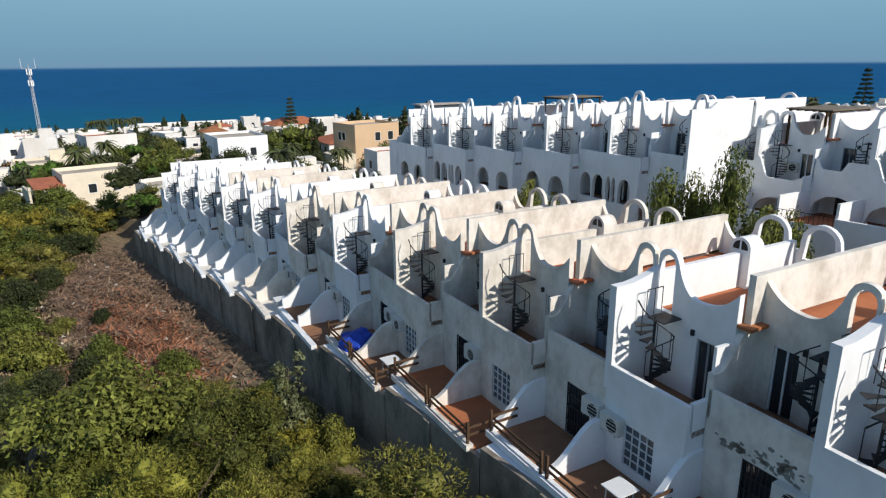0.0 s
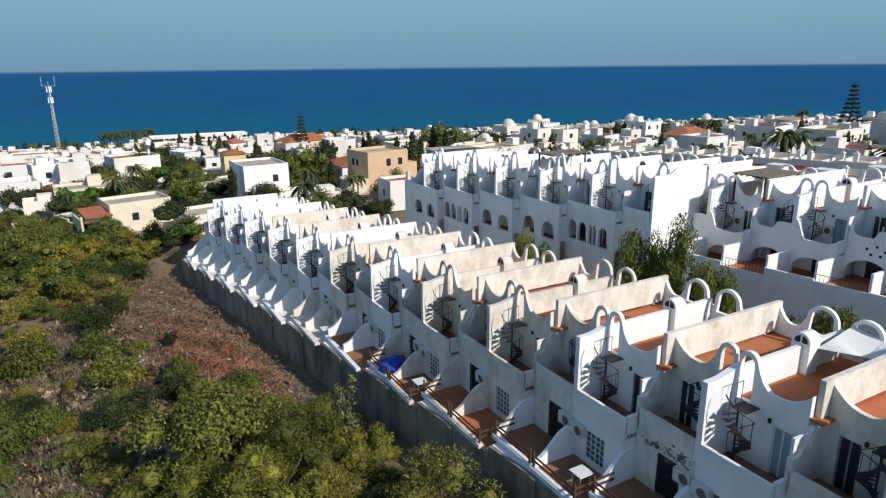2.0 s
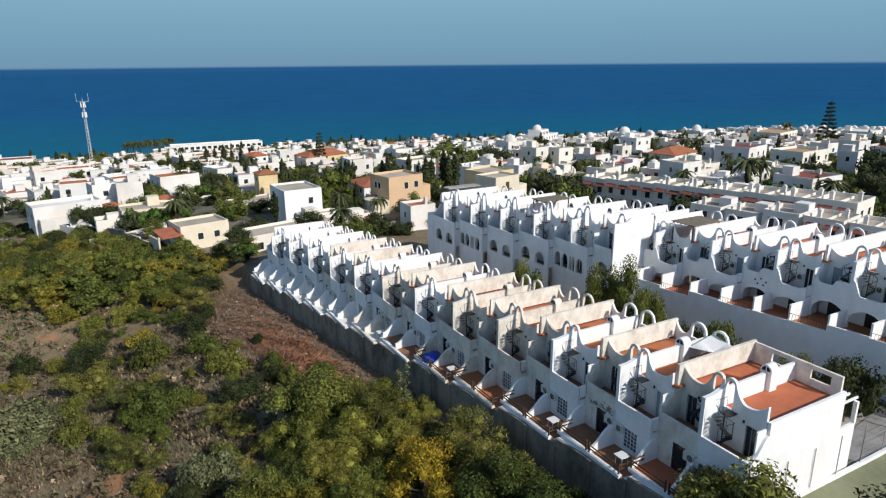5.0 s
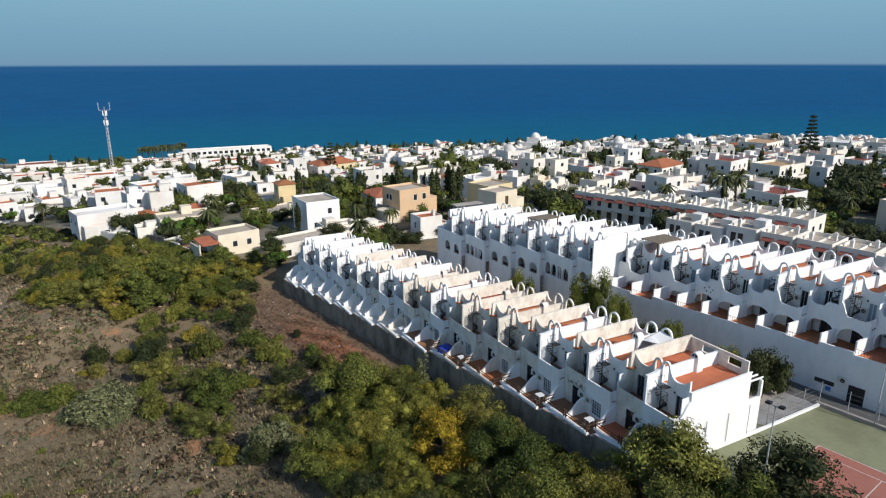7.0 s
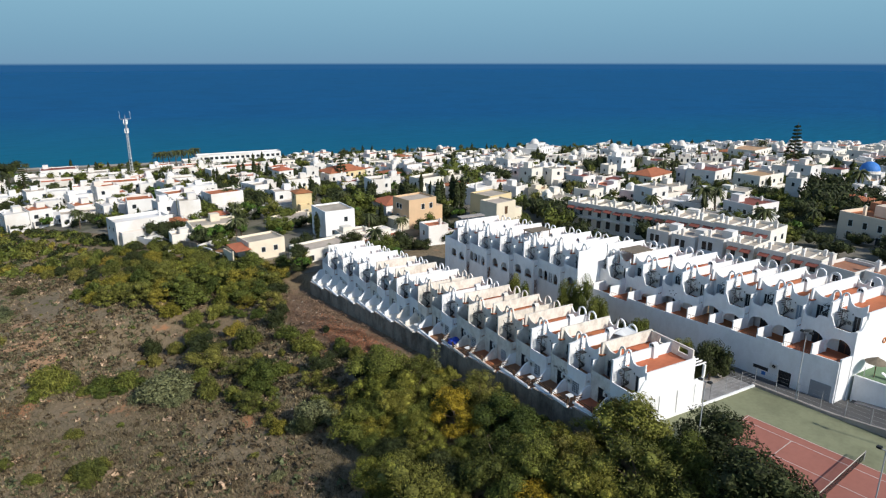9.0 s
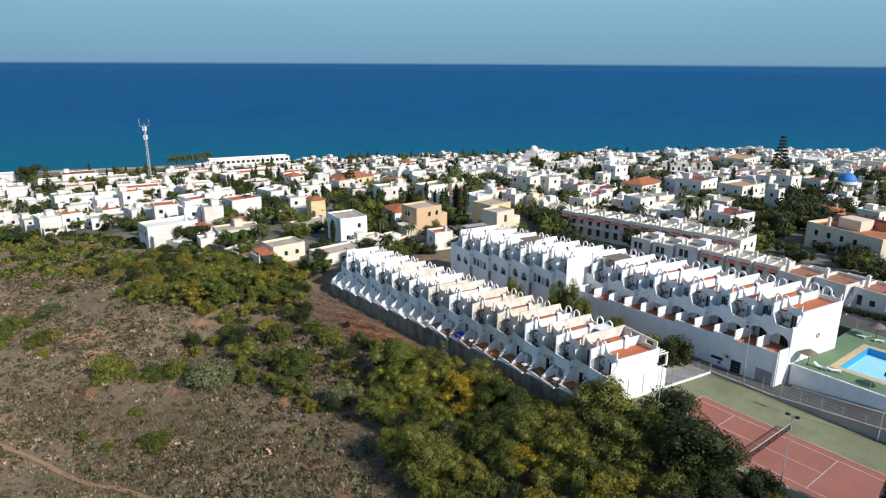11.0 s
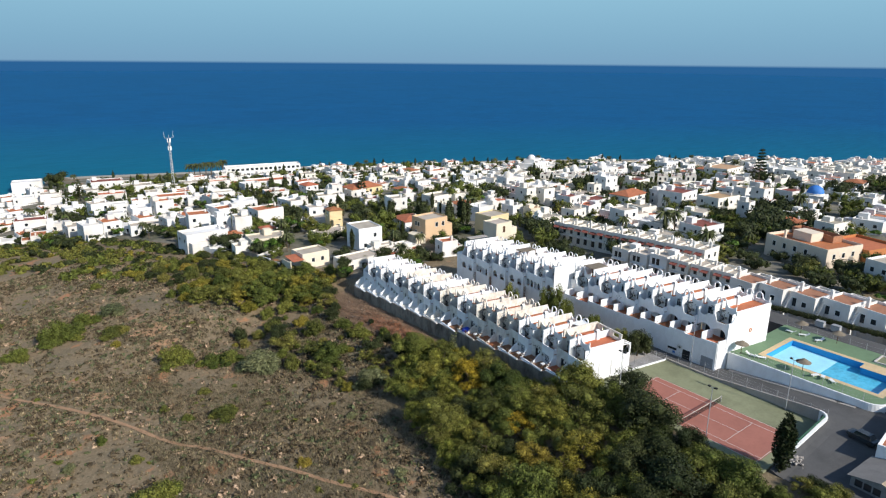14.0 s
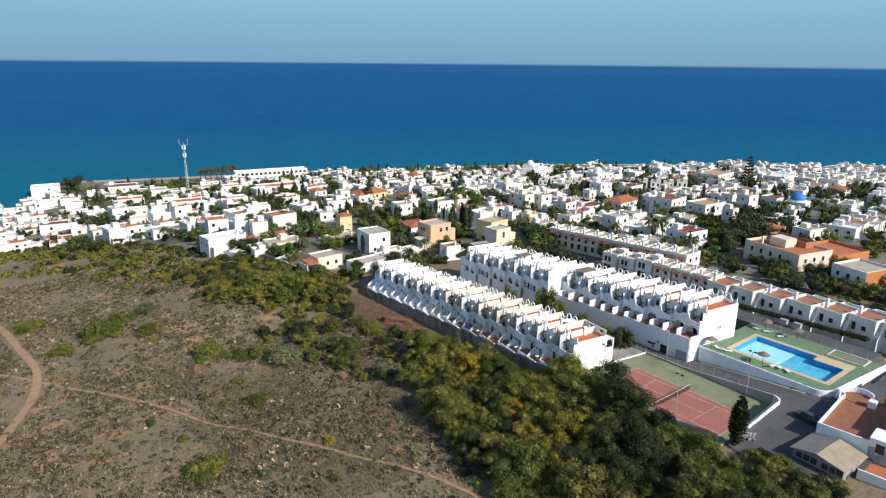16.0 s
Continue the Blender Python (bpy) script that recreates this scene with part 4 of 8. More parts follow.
POOLBLUE = mat("strong_blue_pool_paint", (0.03, 0.3, 0.62), rough=0.5, var=0.06, scale=0.4)
WATER = mat("pool_water", (0.1, 0.5, 0.7), rough=0.1, spec=0.5, var=0.12, scale=0.5, fine=2.0, bump=0.1)
pool = thing("swimming_pool", Matrix(), "half-drained light blue swimming pool with darker blue walls", "pool")
STEPX, STEPY = PX1 - 2.2, -29.0
bm = bmesh.new()
fl = [bm.verts.new(v) for v in ((PX0, PY1, DZP - 1.0), (PX1, PY1, DZP - 1.0), (PX1, -24, DZP - 1.15), (PX0, -24, DZP - 1.15), (PX1, PY0, DZP - 2.3), (PX0, PY0, DZP - 2.3))]
bm.faces.new((fl[0], fl[1], fl[2], fl[3]))
bm.faces.new((fl[3], fl[2], fl[4], fl[5]))
g = bmesh.ops.extrude_face_region(bm, geom=bm.faces[:])
bmesh.ops.translate(bm, verts=[v for v in g["geom"] if isinstance(v, bmesh.types.BMVert)], vec=(0, 0, -0.5))
part("basin_floor", bm, POOLTILE, pool)
for b in ((PX0 - 0.02, PX0 + 0.1, PY0, PY1), (PX1 - 0.1, PX1 + 0.02, PY0, PY1), (PX0 + 0.1, PX1 - 0.1, PY1 - 0.1, PY1 + 0.02), (PX0 + 0.1, PX1 - 0.1, PY0 - 0.02, PY0 + 0.1)):
    part("basin_wall", boxes((*b, DZP - 3.0, DZP + 0.01)), POOLBLUE, pool)
part("step_block", boxes((STEPX, PX1 - 0.1, PY0 + 0.1, STEPY, DZP - 3.0, DZP + 0.01)), POOLBLUE, pool)
part("step_coping", boxes((STEPX - 0.1, PX1, PY0, STEPY + 0.2, DZP + 0.011, DZP + 0.04)), SAND, pool)
part("water", boxes((PX0 + 0.1, PX1 - 0.1, PY0 + 0.1, -24.5, DZP - 1.6, DZP - 1.22)), WATER, pool)
wall = thing("retaining_wall", Matrix(), "long pale white retaining wall below the pool terrace", "wall", kind="structure")
part("wall_run", boxes((26.9, 27.19, -34.5, -11.7, -1, DZP + 0.25)), WHITE, wall)
bm = bmesh.new()
arc = [(27.05 + 3.0 * (1 - math.cos(a)), -34.5 - 2.6 * math.sin(a)) for a in [radians(10 * i) for i in range(10)]] + [(49.5, -39.0)]
for (x0, y0), (x1, y1) in zip(arc, arc[1:]):
    d = Vector((x1 - x0, y1 - y0, 0)).normalized()
    nrm = Vector((-d.y, d.x, 0)) * 0.15
    vs = [bm.verts.new((x, y, z)) for z in (-1, DZP + 0.25) for x, y in ((x0 - nrm.x, y0 - nrm.y), (x1 - nrm.x, y1 - nrm.y), (x1 + nrm.x, y1 + nrm.y), (x0 + nrm.x, y0 + nrm.y))]
    for q in ((3, 2, 1, 0), (4, 5, 6, 7), (0, 1, 5, 4), (1, 2, 6, 5), (2, 3, 7, 6), (3, 0, 4, 7)):
        bm.faces.new([vs[i] for i in q])
part("wall_bend", bm, WHITE, wall)
bm = bmesh.new()
ring = [bm.verts.new((x, y, DZP - 0.02)) for x, y in arc] + [bm.verts.new((49.4, -36, DZP - 0.02)), bm.verts.new((27.3, -35, DZP - 0.02))]
bm.faces.new(ring)
part("deck_corner", bm, DECK, deck)
wire_fence([(27.4, -12.5), (27.4, -34.0), (31, -36.6), (49, -38.6)], DZP + 0.25, 1.2, "low green-grey fence round the pool terrace", 3.0, 2)
wire_fence([(49.3, -12.0), (49.3, -38.4)], DZP, 1.3, "low wire fence between pool terrace and street", 3.0, 2)
kid = thing("paddling_pool", pose(46.6, -33.0, DZP), "shallow green drained paddling pool with a pale rim", "pool")
part("basin", boxes((-1.7, 1.7, -3.2, 3.2, 0.001, 0.05)), GREENCOURT, kid)
for b in ((-2.0, -1.7, -3.5, 3.5), (1.7, 2.0, -3.5, 3.5), (-1.7, 1.7, -3.5, -3.2), (-1.7, 1.7, 3.2, 3.5)):
    part("rim", boxes((*b, 0.001, 0.22)), LINE, kid)


def parasol(x, y, z):
    t = thing("thatched_parasol", pose(x, y, z), "brown thatched parasol on the pool terrace", "parasol", "pool parasols")
    part("pole", tube(bmesh.new(), (0, 0, 0), (0, 0, 2.3), 0.05), WOOD, t)
    bm = bmesh.new()
    bmesh.ops.create_cone(bm, cap_ends=True, segments=14, radius1=1.25, radius2=0.05, depth=0.7, matrix=pose(0, 0, 2.35))
    for v in bm.verts:
        v.co.z += 0.06 * noise.noise(v.co * 3)
    part("canopy", bm, REED, t)


for x, y in ((28.6, -13.2), (30.0, -23.5), (47.5, -15.5), (48.0, -22.0)):
    parasol(x, y, DZP)


def lounger(x, y, z, turn):
    t = thing("sun_lounger", pose(x, y, z, 0, 0, turn), "white plastic sun lounger beside the pool", "sun lounger", "pool loungers")
    part("seat", boxes((-0.3, 0.3, -0.9, 0.4, 0.28, 0.36)), FRAMEWHITE, t)
    bm = boxes((-0.3, 0.3, 0.4, 1.0, 0.28, 0.35))
    for v in bm.verts:
        v.co.z += (v.co.y - 0.4) * 0.6
    part("backrest", bm, FRAMEWHITE, t)
    for xx in (-0.25, 0.25):
        for yy in (-0.8, 0.3):
            part("leg", boxes((xx - 0.03, xx + 0.03, yy - 0.03, yy + 0.03, 0, 0.28)), FRAMEWHITE, t)


for i, (x, y) in enumerate(((29.2, -14.8), (29.6, -16.4), (30.1, -25.4), (30.4, -26.7), (30.2, -28.4), (46.0, -14.2), (46.4, -16.6), (46.2, -19.6))):
    lounger(x, y, DZP, 35 * i)
# plain bars of a lifebuoy sign on the end wall
buoy = thing("lifebuoy", B_AT[0] @ pose(4.6, -3.5, 1.6, 90, 0, 0), "red and white lifebuoy hung on a white end wall", "lifebuoy")
bm = bmesh.new()
bmesh.ops.create_circle(bm, radius=0.32, segments=20)
ringv = []
for i in range(20):
    a = 2 * math.pi * i / 20
    ringv.append([bm.verts.new(((0.32 + 0.09 * math.cos(b)) * math.cos(a), (0.32 + 0.09 * math.cos(b)) * math.sin(a), 0.09 * math.sin(b))) for b in [2 * math.pi * j / 8 for j in range(8)]])
for i in range(20):
    for j in range(8):
        bm.faces.new((ringv[i][j], ringv[(i + 1) % 20][j], ringv[(i + 1) % 20][(j + 1) % 8], ringv[i][(j + 1) % 8]))
part("ring", bm, ORANGE, buoy)

# lower storey of the podium: grilled door, slit window, garage shutter
ps = thing("podium_openings", Matrix(), "grilled door, slit window and closed shutter in a white podium wall", "doorway")
part("slit_window", boxes((24.17, 24.33, -2.85, -0.95, 0.95, 1.38)), GLASS, ps)
part("garage_shutter", boxes((24.17, 24.33, -10.4, -8.0, -0.3, 2.0)), SHUTTER, ps)
part("notice_plate", boxes((24.18, 24.33, -2.6, -2.1, 0.3, 0.78)), BLUEDOME, ps)
grille_door(ps, 24.17, -5.7, -4.2, -0.3, 1.75)
air_conditioner(pose(24.24, -3.5, 1.75), "off-white air conditioner on the wall over a grilled door")

# pergola beams at the row's near end
lean = thing("garden_wall", M_A @ pose(0, A_Y0, 0.3, 0, 0, SKEW) @ pose(7.9, -3.3, 0), "white garden wall with open beams at the row's end", "wall")
part("wall", boxes((0.05, 1.9, -0.02, 0.18, -1, 3.3)), WHITE, lean)
part("pillar", boxes((1.7, 1.95, -0.04, 0.22, 3.3, 4.9)), WHITE, lean)
for i in range(4):
    part("beam", boxes((0.0, 2.3, 0.25 + 0.55 * i, 0.37 + 0.55 * i, 4.9, 5.05)), WHITE, lean)

# ---- house at the road corner ----
corner = thing("corner_house", pose(13.9, -40.6, 0, 0, 0, 6), "white house with a walled terracotta roof terrace and round bay", "house")
part("body", boxes((0.05, 17.0, -12.0, 0.0, -4, 3.1)), WHITE, corner)
part("roof_terrace", boxes((0.25, 16.8, -11.8, -0.2, 3.1, 3.16)), ROOFRED, corner)
part("parapet", boxes((0.05, 0.3, -7.4, 0.0, 3.1, 3.95)), WHITE, corner)
part("parapet", boxes((0.3, 13.4, -0.25, 0.0, 3.1, 3.95)), WHITE, corner)
bm = bmesh.new()
ring = [(15.6 + 2.6 * math.cos(radians(a)), -2.0 + 2.6 * math.sin(radians(a))) for a in range(-60, 141, 10)]
for (x0, y0), (x1, y1) in zip(ring, ring[1:]):
    k = 0.91
    o = [(x0, y0), (x1, y1), (15.6 + (x1 - 15.6) * k, -2.0 + (y1 + 2.0) * k), (15.6 + (x0 - 15.6) * k, -2.0 + (y0 + 2.0) * k)]
    vs = [bm.verts.new((x, y, z)) for z in (-4, 4.15) for x, y in o]
    for q in ((3, 2, 1, 0), (4, 5, 6, 7), (0, 1, 5, 4), (1, 2, 6, 5), (2, 3, 7, 6), (3, 0, 4, 7)):
        bm.faces.new([vs[n] for n in q])
part("round_bay", bm, WHITE, corner)
bm = bmesh.new()
bmesh.ops.create_cone(bm, cap_ends=True, segments=24, radius1=2.34, radius2=2.34, depth=0.06, matrix=pose(15.6, -2.0, 3.2))
part("bay_floor", bm, ROOFRED, corner)
part("chimney_block", boxes((13.2, 14.6, -5.2, -4.0, 3.16, 4.4)), WHITE, corner)
part("chimney_block", boxes((16.0, 17.5, -7.2, -5.8, 3.16, 4.7)), TERRACOTTA, corner)
part("upper_storey", boxes((4.2, 17.0, -12.0, -8.6, 3.16, 6.2)), WHITE, corner)
part("side_wing", boxes((0.05, 4.19, -13.0, -7.41, -4, 4.6)), WHITE, corner)
part("window", boxes((0.0, 0.06, -9.6, -8.4, 2.4, 3.9)), GLASS, corner)
part("lower_terrace", boxes((-5.0, 0.04, -13.0, -7.6, -4, 0.6)), TERRACOTTA, corner)
part("parapet", boxes((-5.3, -5.01, -13.0, -7.6, -4, 1.5)), WHITE, corner)
shed = thing("shed", pose(10.4, -44.2, 0, 0, 0, -3), "grey rendered shed with a low sheet roof and dark windows", "shed")
part("wall", boxes((-3.5, 3.2, -3.8, 3.8, -8, 1.75)), SHEDGREY, shed)
gable = bmesh.new()
v0 = [gable.verts.new((x, y, z)) for x in (-3.5, 3.2) for y, z in ((-3.8, 1.75), (3.8, 1.75), (0.2, 2.5))]
for q in ((0, 1, 2), (5, 4, 3), (0, 2, 5, 3), (2, 1, 4, 5), (1, 0, 3, 4)):
    gable.faces.new([v0[n] for n in q])
part("gable", gable, SHEDGREY, shed)
for name, y0, z0, y1, z1, material in (("roof_sheet", 4.2, 1.72, 0.2, 2.6, SHEDROOF), ("roof_sheet", 0.2, 2.6, -4.2, 1.72, TANROOF)):
    bm = bmesh.new()
    vs = [bm.verts.new(c) for c in ((-3.9, y0, z0), (3.6, y0, z0), (3.6, y1, z1), (-3.9, y1, z1), (-3.9, y0, z0 + 0.08), (3.6, y0, z0 + 0.08), (3.6, y1, z1 + 0.08), (-3.9, y1, z1 + 0.08))]
    for q in ((3, 2, 1, 0), (4, 5, 6, 7), (0, 1, 5, 4), (1, 2, 6, 5), (2, 3, 7, 6), (3, 0, 4, 7)):
        bm.faces.new([vs[n] for n in q])
    part(name, bm, material, shed)
for y in (-3.3, -2.2, -1.1, 0.6, 1.7, 2.8):
    part("window", boxes((-3.55, -3.49, y - 0.45, y + 0.45, 0.55, 1.5)), GLASS, shed)
car = thing("parked_car", pose(18.2, -37.6, road_z(18, -37.6), 0, 0, 80), "dark grey hatchback parked in the shade", "car")
bm = boxes((-2.0, 2.0, -0.82, 0.82, 0.3, 0.85))
bmesh.ops.bevel(bm, geom=bm.edges[:], offset=0.12, segments=2)
part("body", bm, CARPAINT, car)
bm = boxes((-1.5, 1.1, -0.72, 0.72, 0.85, 1.42))
for v in bm.verts:
    if v.co.z > 1.2:
        v.co.x *= 0.72
        v.co.y *= 0.85
part("cabin", bm, GLASS, car)
part("roof_panel", boxes((-1.05, 0.78, -0.6, 0.6, 1.42, 1.46)), CARPAINT, car)
for x in (-1.3, 1.3):
    for y in (-0.8, 0.8):
        part("wheel", tube(bmesh.new(), (x, y - 0.1, 0.31), (x, y + 0.1, 0.31), 0.31, 14), BLACKISH, car)
rubble = thing("rubble_heap", pose(6.6, -33.2, road_z(6.6, -33.2)), "heap of pale rubble and bags at the kerb", "rubble", kind="stuff")
bm = bmesh.new()
rng = random.Random(5)
for i in range(60):
    x, y, s = rng.gauss(0, 0.7), rng.gauss(0, 0.5), rng.uniform(0.08, 0.25)
    bmesh.ops.create_icosphere(bm, subdivisions=1, radius=s, matrix=pose(x, y, max(0.05, 0.5 - 0.5 * math.hypot(x, y)) * rng.random() + s * 0.5, rng.random() * 90, rng.random() * 90, 0))
part("stones", bm, PAVING, rubble)

# alley between the rows: pale paving sheet
bm = bmesh.new()
bm.faces.new([bm.verts.new(v) for v in ((12.9, -1.6, 0.03), (20.9, -2.8, 0.03), (20.9, 0.5, 0.03), (12.4, 0.5, 0.03))])
g = bmesh.ops.extrude_face_region(bm, geom=bm.faces[:])
bmesh.ops.translate(bm, verts=[v for v in g["geom"] if isinstance(v, bmesh.types.BMVert)], vec=(0, 0, -0.4))
tagged(part("pavement", bm, SHEDGREY), "grey paved corner behind the court's kerb", "pavement", kind="structure")
alley = tagged(part("pavement", boxes((12.3, 24.25, 0.4, 7.9, -2, -0.05))
, PAVING), "pale paved yard between the two rows", "pavement", kind="structure")


def bin_tank(x, y, z):
    t = thing("waste_container", pose(x, y, z), "grey metal waste container at the kerb", "container", "waste containers")
    bm = boxes((-0.55, 0.55, -0.8, 0.8, 0.15, 1.2))
    bmesh.ops.bevel(bm, geom=bm.edges[:], offset=0.12, segments=2)
    part("body", bm, STEEL, t)
    bm = boxes((-0.58, 0.58, -0.83, 0.83, 1.18, 1.4))
    bmesh.ops.bevel(bm, geom=bm.edges[:], offset=0.1, segments=2)
    part("lid", bm, SHUTTER, t)
    for xx in (-0.45, 0.45):
        for yy in (-0.7, 0.7):
            part("wheel", tube(bmesh.new(), (xx - 0.03, yy, 0.1), (xx + 0.03, yy, 0.1), 0.1, 8), BLACKISH, t)


bin_tank(54.6, -16.2, 2.6)
bin_tank(54.7, -19.2, 2.6)

# ---- vegetation ----
def leaf_mesh(name, material, blobs, count, size, seed, core=0.6, flat=0.5, thin=0.6, up=0.0):
    """A crown: small leaf sprays scattered through overlapping lumps, and rough inner lumps that keep it closed."""
    rng = np.random.default_rng(seed)
    blobs = np.array(blobs, float)
    pick = rng.choice(len(blobs), count, p=(blobs[:, 3] ** 2) / (blobs[:, 3] ** 2).sum())
    d = rng.normal(size=(count, 3))
    d[:, 2] = np.abs(d[:, 2]) * 0.9 - 0.3 * rng.random(count)
    d /= np.linalg.norm(d, axis=1)[:, None]
    b = blobs[pick]
    rad = b[:, 3:4] * (0.62 + 0.55 * rng.random((count, 1)) ** 0.8)
    pos = b[:, :3] + d * rad * np.array([1, 1, flat + 0.5])
    pos[:, 2] = np.maximum(pos[:, 2], 0.02)
    nrm = d + rng.normal(scale=0.6, size=(count, 3))
    nrm /= np.linalg.norm(nrm, axis=1)[:, None]
    t = np.cross(nrm, rng.normal(size=(count, 3))) + up * (d * 0.7 + np.array([0, 0, 0.6]))
    t /= np.linalg.norm(t, axis=1)[:, None]
    u = np.cross(nrm, t)
    u /= np.linalg.norm(u, axis=1)[:, None]
    s = size * rng.uniform(0.55, 1.5, (count, 1))
    a, c = t * s, u * s * thin
    v = np.stack([pos - a + c, pos - a * 0.6 - c, pos + a * 1.1], 1).reshape(-1, 3)
    verts, faces = v.tolist(), np.arange(3 * count).reshape(-1, 3).tolist()
    bm = bmesh.new()
    for x, y, z, r in blobs:
        bmesh.ops.create_icosphere(bm, subdivisions=1, radius=r * core, matrix=pose(x, y, z, seed * 40 % 360, 0, 50 * x) @ Matrix.Diagonal((1, 1, flat + 0.5, 1)))
    bm.verts.index_update()
    n0 = len(verts)
    verts += [tuple((w.co.x + 0.2 * core * noise.noise(w.co * 2), w.co.y, max(0.0, w.co.z + 0.35 * core * noise.noise(w.co * 1.7)))) for w in bm.verts]
    faces += [[n0 + w.index for w in f.verts] for f in bm.faces]
    bm.free()
    me = bpy.data.meshes.new(name)
    me.from_pydata(verts, [], faces)
    me.materials.append(material)
    return me


def lumps(seed, n, spread, r0, r1, z0, z1):
    rng = random.Random(seed)
    out = []
    for i in range(n):
        a, q = rng.random() * 6.283, math.sqrt(rng.random()) * spread
        out.append((q * math.cos(a), q * math.sin(a), rng.uniform(z0, z1) * (1 - 0.4 * q / max(spread, 0.1)), rng.uniform(r0, r1)))
    return out


class Pile:
    """Joins many small far things into one mesh."""

    def __init__(self):
        self.v, self.f, self.i, self.mats, self.n, self.known = [], [], [], [], 0, {}

    def add(self, me, m):
        co = np.empty(len(me.vertices) * 3)
        me.vertices.foreach_get("co", co)
        a = np.array(m)
        self.v.append(co.reshape(-1, 3) @ a[:3, :3].T + a[:3, 3])
        if me.materials[0] not in self.mats:
            self.mats.append(me.materials[0])
        k = self.mats.index(me.materials[0])
        tot = np.empty(len(me.polygons), int)
        me.polygons.foreach_get("loop_total", tot)
        idx = np.empty(len(me.loops), int)
        me.loops.foreach_get("vertex_index", idx)
        idx = (idx + self.n).tolist()
        at = 0
        for t in tot.tolist():
            self.f.append(idx[at:at + t])
            at += t
        self.i += [k] * len(tot)
        self.n += len(me.vertices)

    def add_thing(self, t, m):
        if t.name not in self.known:
            self.known[t.name] = [(o.data, o.matrix_basis.copy()) for o in t.children]
        for data, q in self.known[t.name]:
            self.add(data, m @ q)

    def done(self, name, label, category):
        me = bpy.data.meshes.new(name)
        me.from_pydata(np.concatenate(self.v).tolist(), [], self.f)
        for x in self.mats:
            me.materials.append(x)
        me.polygons.foreach_set("material_index", self.i)
        return tagged(new(name, me), label, category, kind="stuff")


KINDS = (("olive", LEAF_OLIVE), ("green", LEAF_GREEN), ("yellow", LEAF_YELLOW), ("grey", LEAF_GREY), ("dark", LEAF_DARK))
SHRUBS, FAR_SHRUBS = {}, {}
for key, material in KINDS:
    SHRUBS[key] = [leaf_mesh("foliage", material, lumps(11 * j + len(key), 16, 0.62, 0.22, 0.42, 0.15, 0.85), 4200, 0.041, 7 * j + len(key), 0.56, 0.45) for j in range(3)]
    FAR_SHRUBS[key] = leaf_mesh("foliage", material, lumps(9 + len(key), 6, 0.65, 0.3, 0.5, 0.15, 0.5), 190, 0.16, 5, 0.6, 0.35)
small_growth = Pile()
SHRUB_TEXT = {"olive": "rounded olive-green scrub bush on dry ground", "green": "dense green rounded scrub bush", "yellow": "yellow-green feathery scrub bush", "grey": "grey-green low scrub bush", "dark": "dense dark green scrub bush, at the belt's edge a stand-in for shadow"}


def shrub(x, y, r, key, seed, h=1.0, sink=0.12):
    rng = random.Random(seed)
    me = SHRUBS[key][seed % 3]
    m = Matrix.Translation((x, y, gz(x, y) - sink * r)) @ pose(0, 0, 0, 0, 0, rng.uniform(0, 360)) @ Matrix.Diagonal((r * rng.uniform(0.85, 1.15), r * rng.uniform(0.85, 1.15), r * h * rng.uniform(0.8, 1.2), 1))
    if r < 0.95 or y > 150:
        small_growth.add(FAR_SHRUBS[key], m)
        return None
    ob = new("shrub", me)
    ob.matrix_basis = m
    return tagged(ob, SHRUB_TEXT[key], "shrub", "scrub bushes")


def trunk_mesh(h, r, seed, limbs=5, reach=1.2):
    rng = random.Random(seed)
    bm = bmesh.new()
    p, q = Vector((0, 0, -0.3)), r
    top = None
    for i in range(4):
        n2 = p + Vector((rng.uniform(-0.12, 0.12) * h * 0.3, rng.uniform(-0.12, 0.12) * h * 0.3, (h + 0.3) / 4))
        tube(bm, p, n2, q, 7, q * 0.82)
        p, q = n2, q * 0.82
    for i in range(limbs):
        a = 6.283 * i / limbs + rng.random()
        base = Vector((0, 0, h * rng.uniform(0.55, 0.95)))
        tube(bm, base, base + Vector((math.cos(a) * reach, math.sin(a) * reach, reach * rng.uniform(0.5, 1.0))), q * 0.6, 5, q * 0.2)
    return bm


TREES, MID_TREES, JOIN_TREES, FAR_TREES = {}, {}, {}, {}
far_growth = Pile()


def tree_proto(key, material, label, crown, count, size, trunk_h, trunk_r, flat=0.5, n=2, category="tree", reach=1.2, core=0.6, thin=0.6, up=0.0):
    for j in range(n):
        t = thing("tree", pose(0, 0, -900 - 40 * j), label, category, "trees")
        part("trunk", trunk_mesh(trunk_h, trunk_r, j + 3, reach=reach), BARK, t)
        me = leaf_mesh("crown", material, crown(j), count, size, 31 * j + len(key), core * 0.85, flat, thin, up)
        c = new("crown", me)
        c.parent = t
        TREES.setdefault(key, []).append(t)
    MID_TREES[key] = [leaf_mesh("crown", material, crown(j), count // 2, size * 1.3, 17 + j, core * 0.85, flat, thin, up) for j in range(n)]
    JOIN_TREES[key] = leaf_mesh("crown", material, crown(0), count // 5, size * 1.9, 23, core, flat, thin, up)
    few = [(x, y, z, r * 1.25) for x, y, z, r in crown(0)[::3 if key != "cypress" else 1]]
    FAR_TREES[key] = leaf_mesh("far_crown", material, few, max(200, count // 20), size * 2.5, 3, core + 0.06, flat)


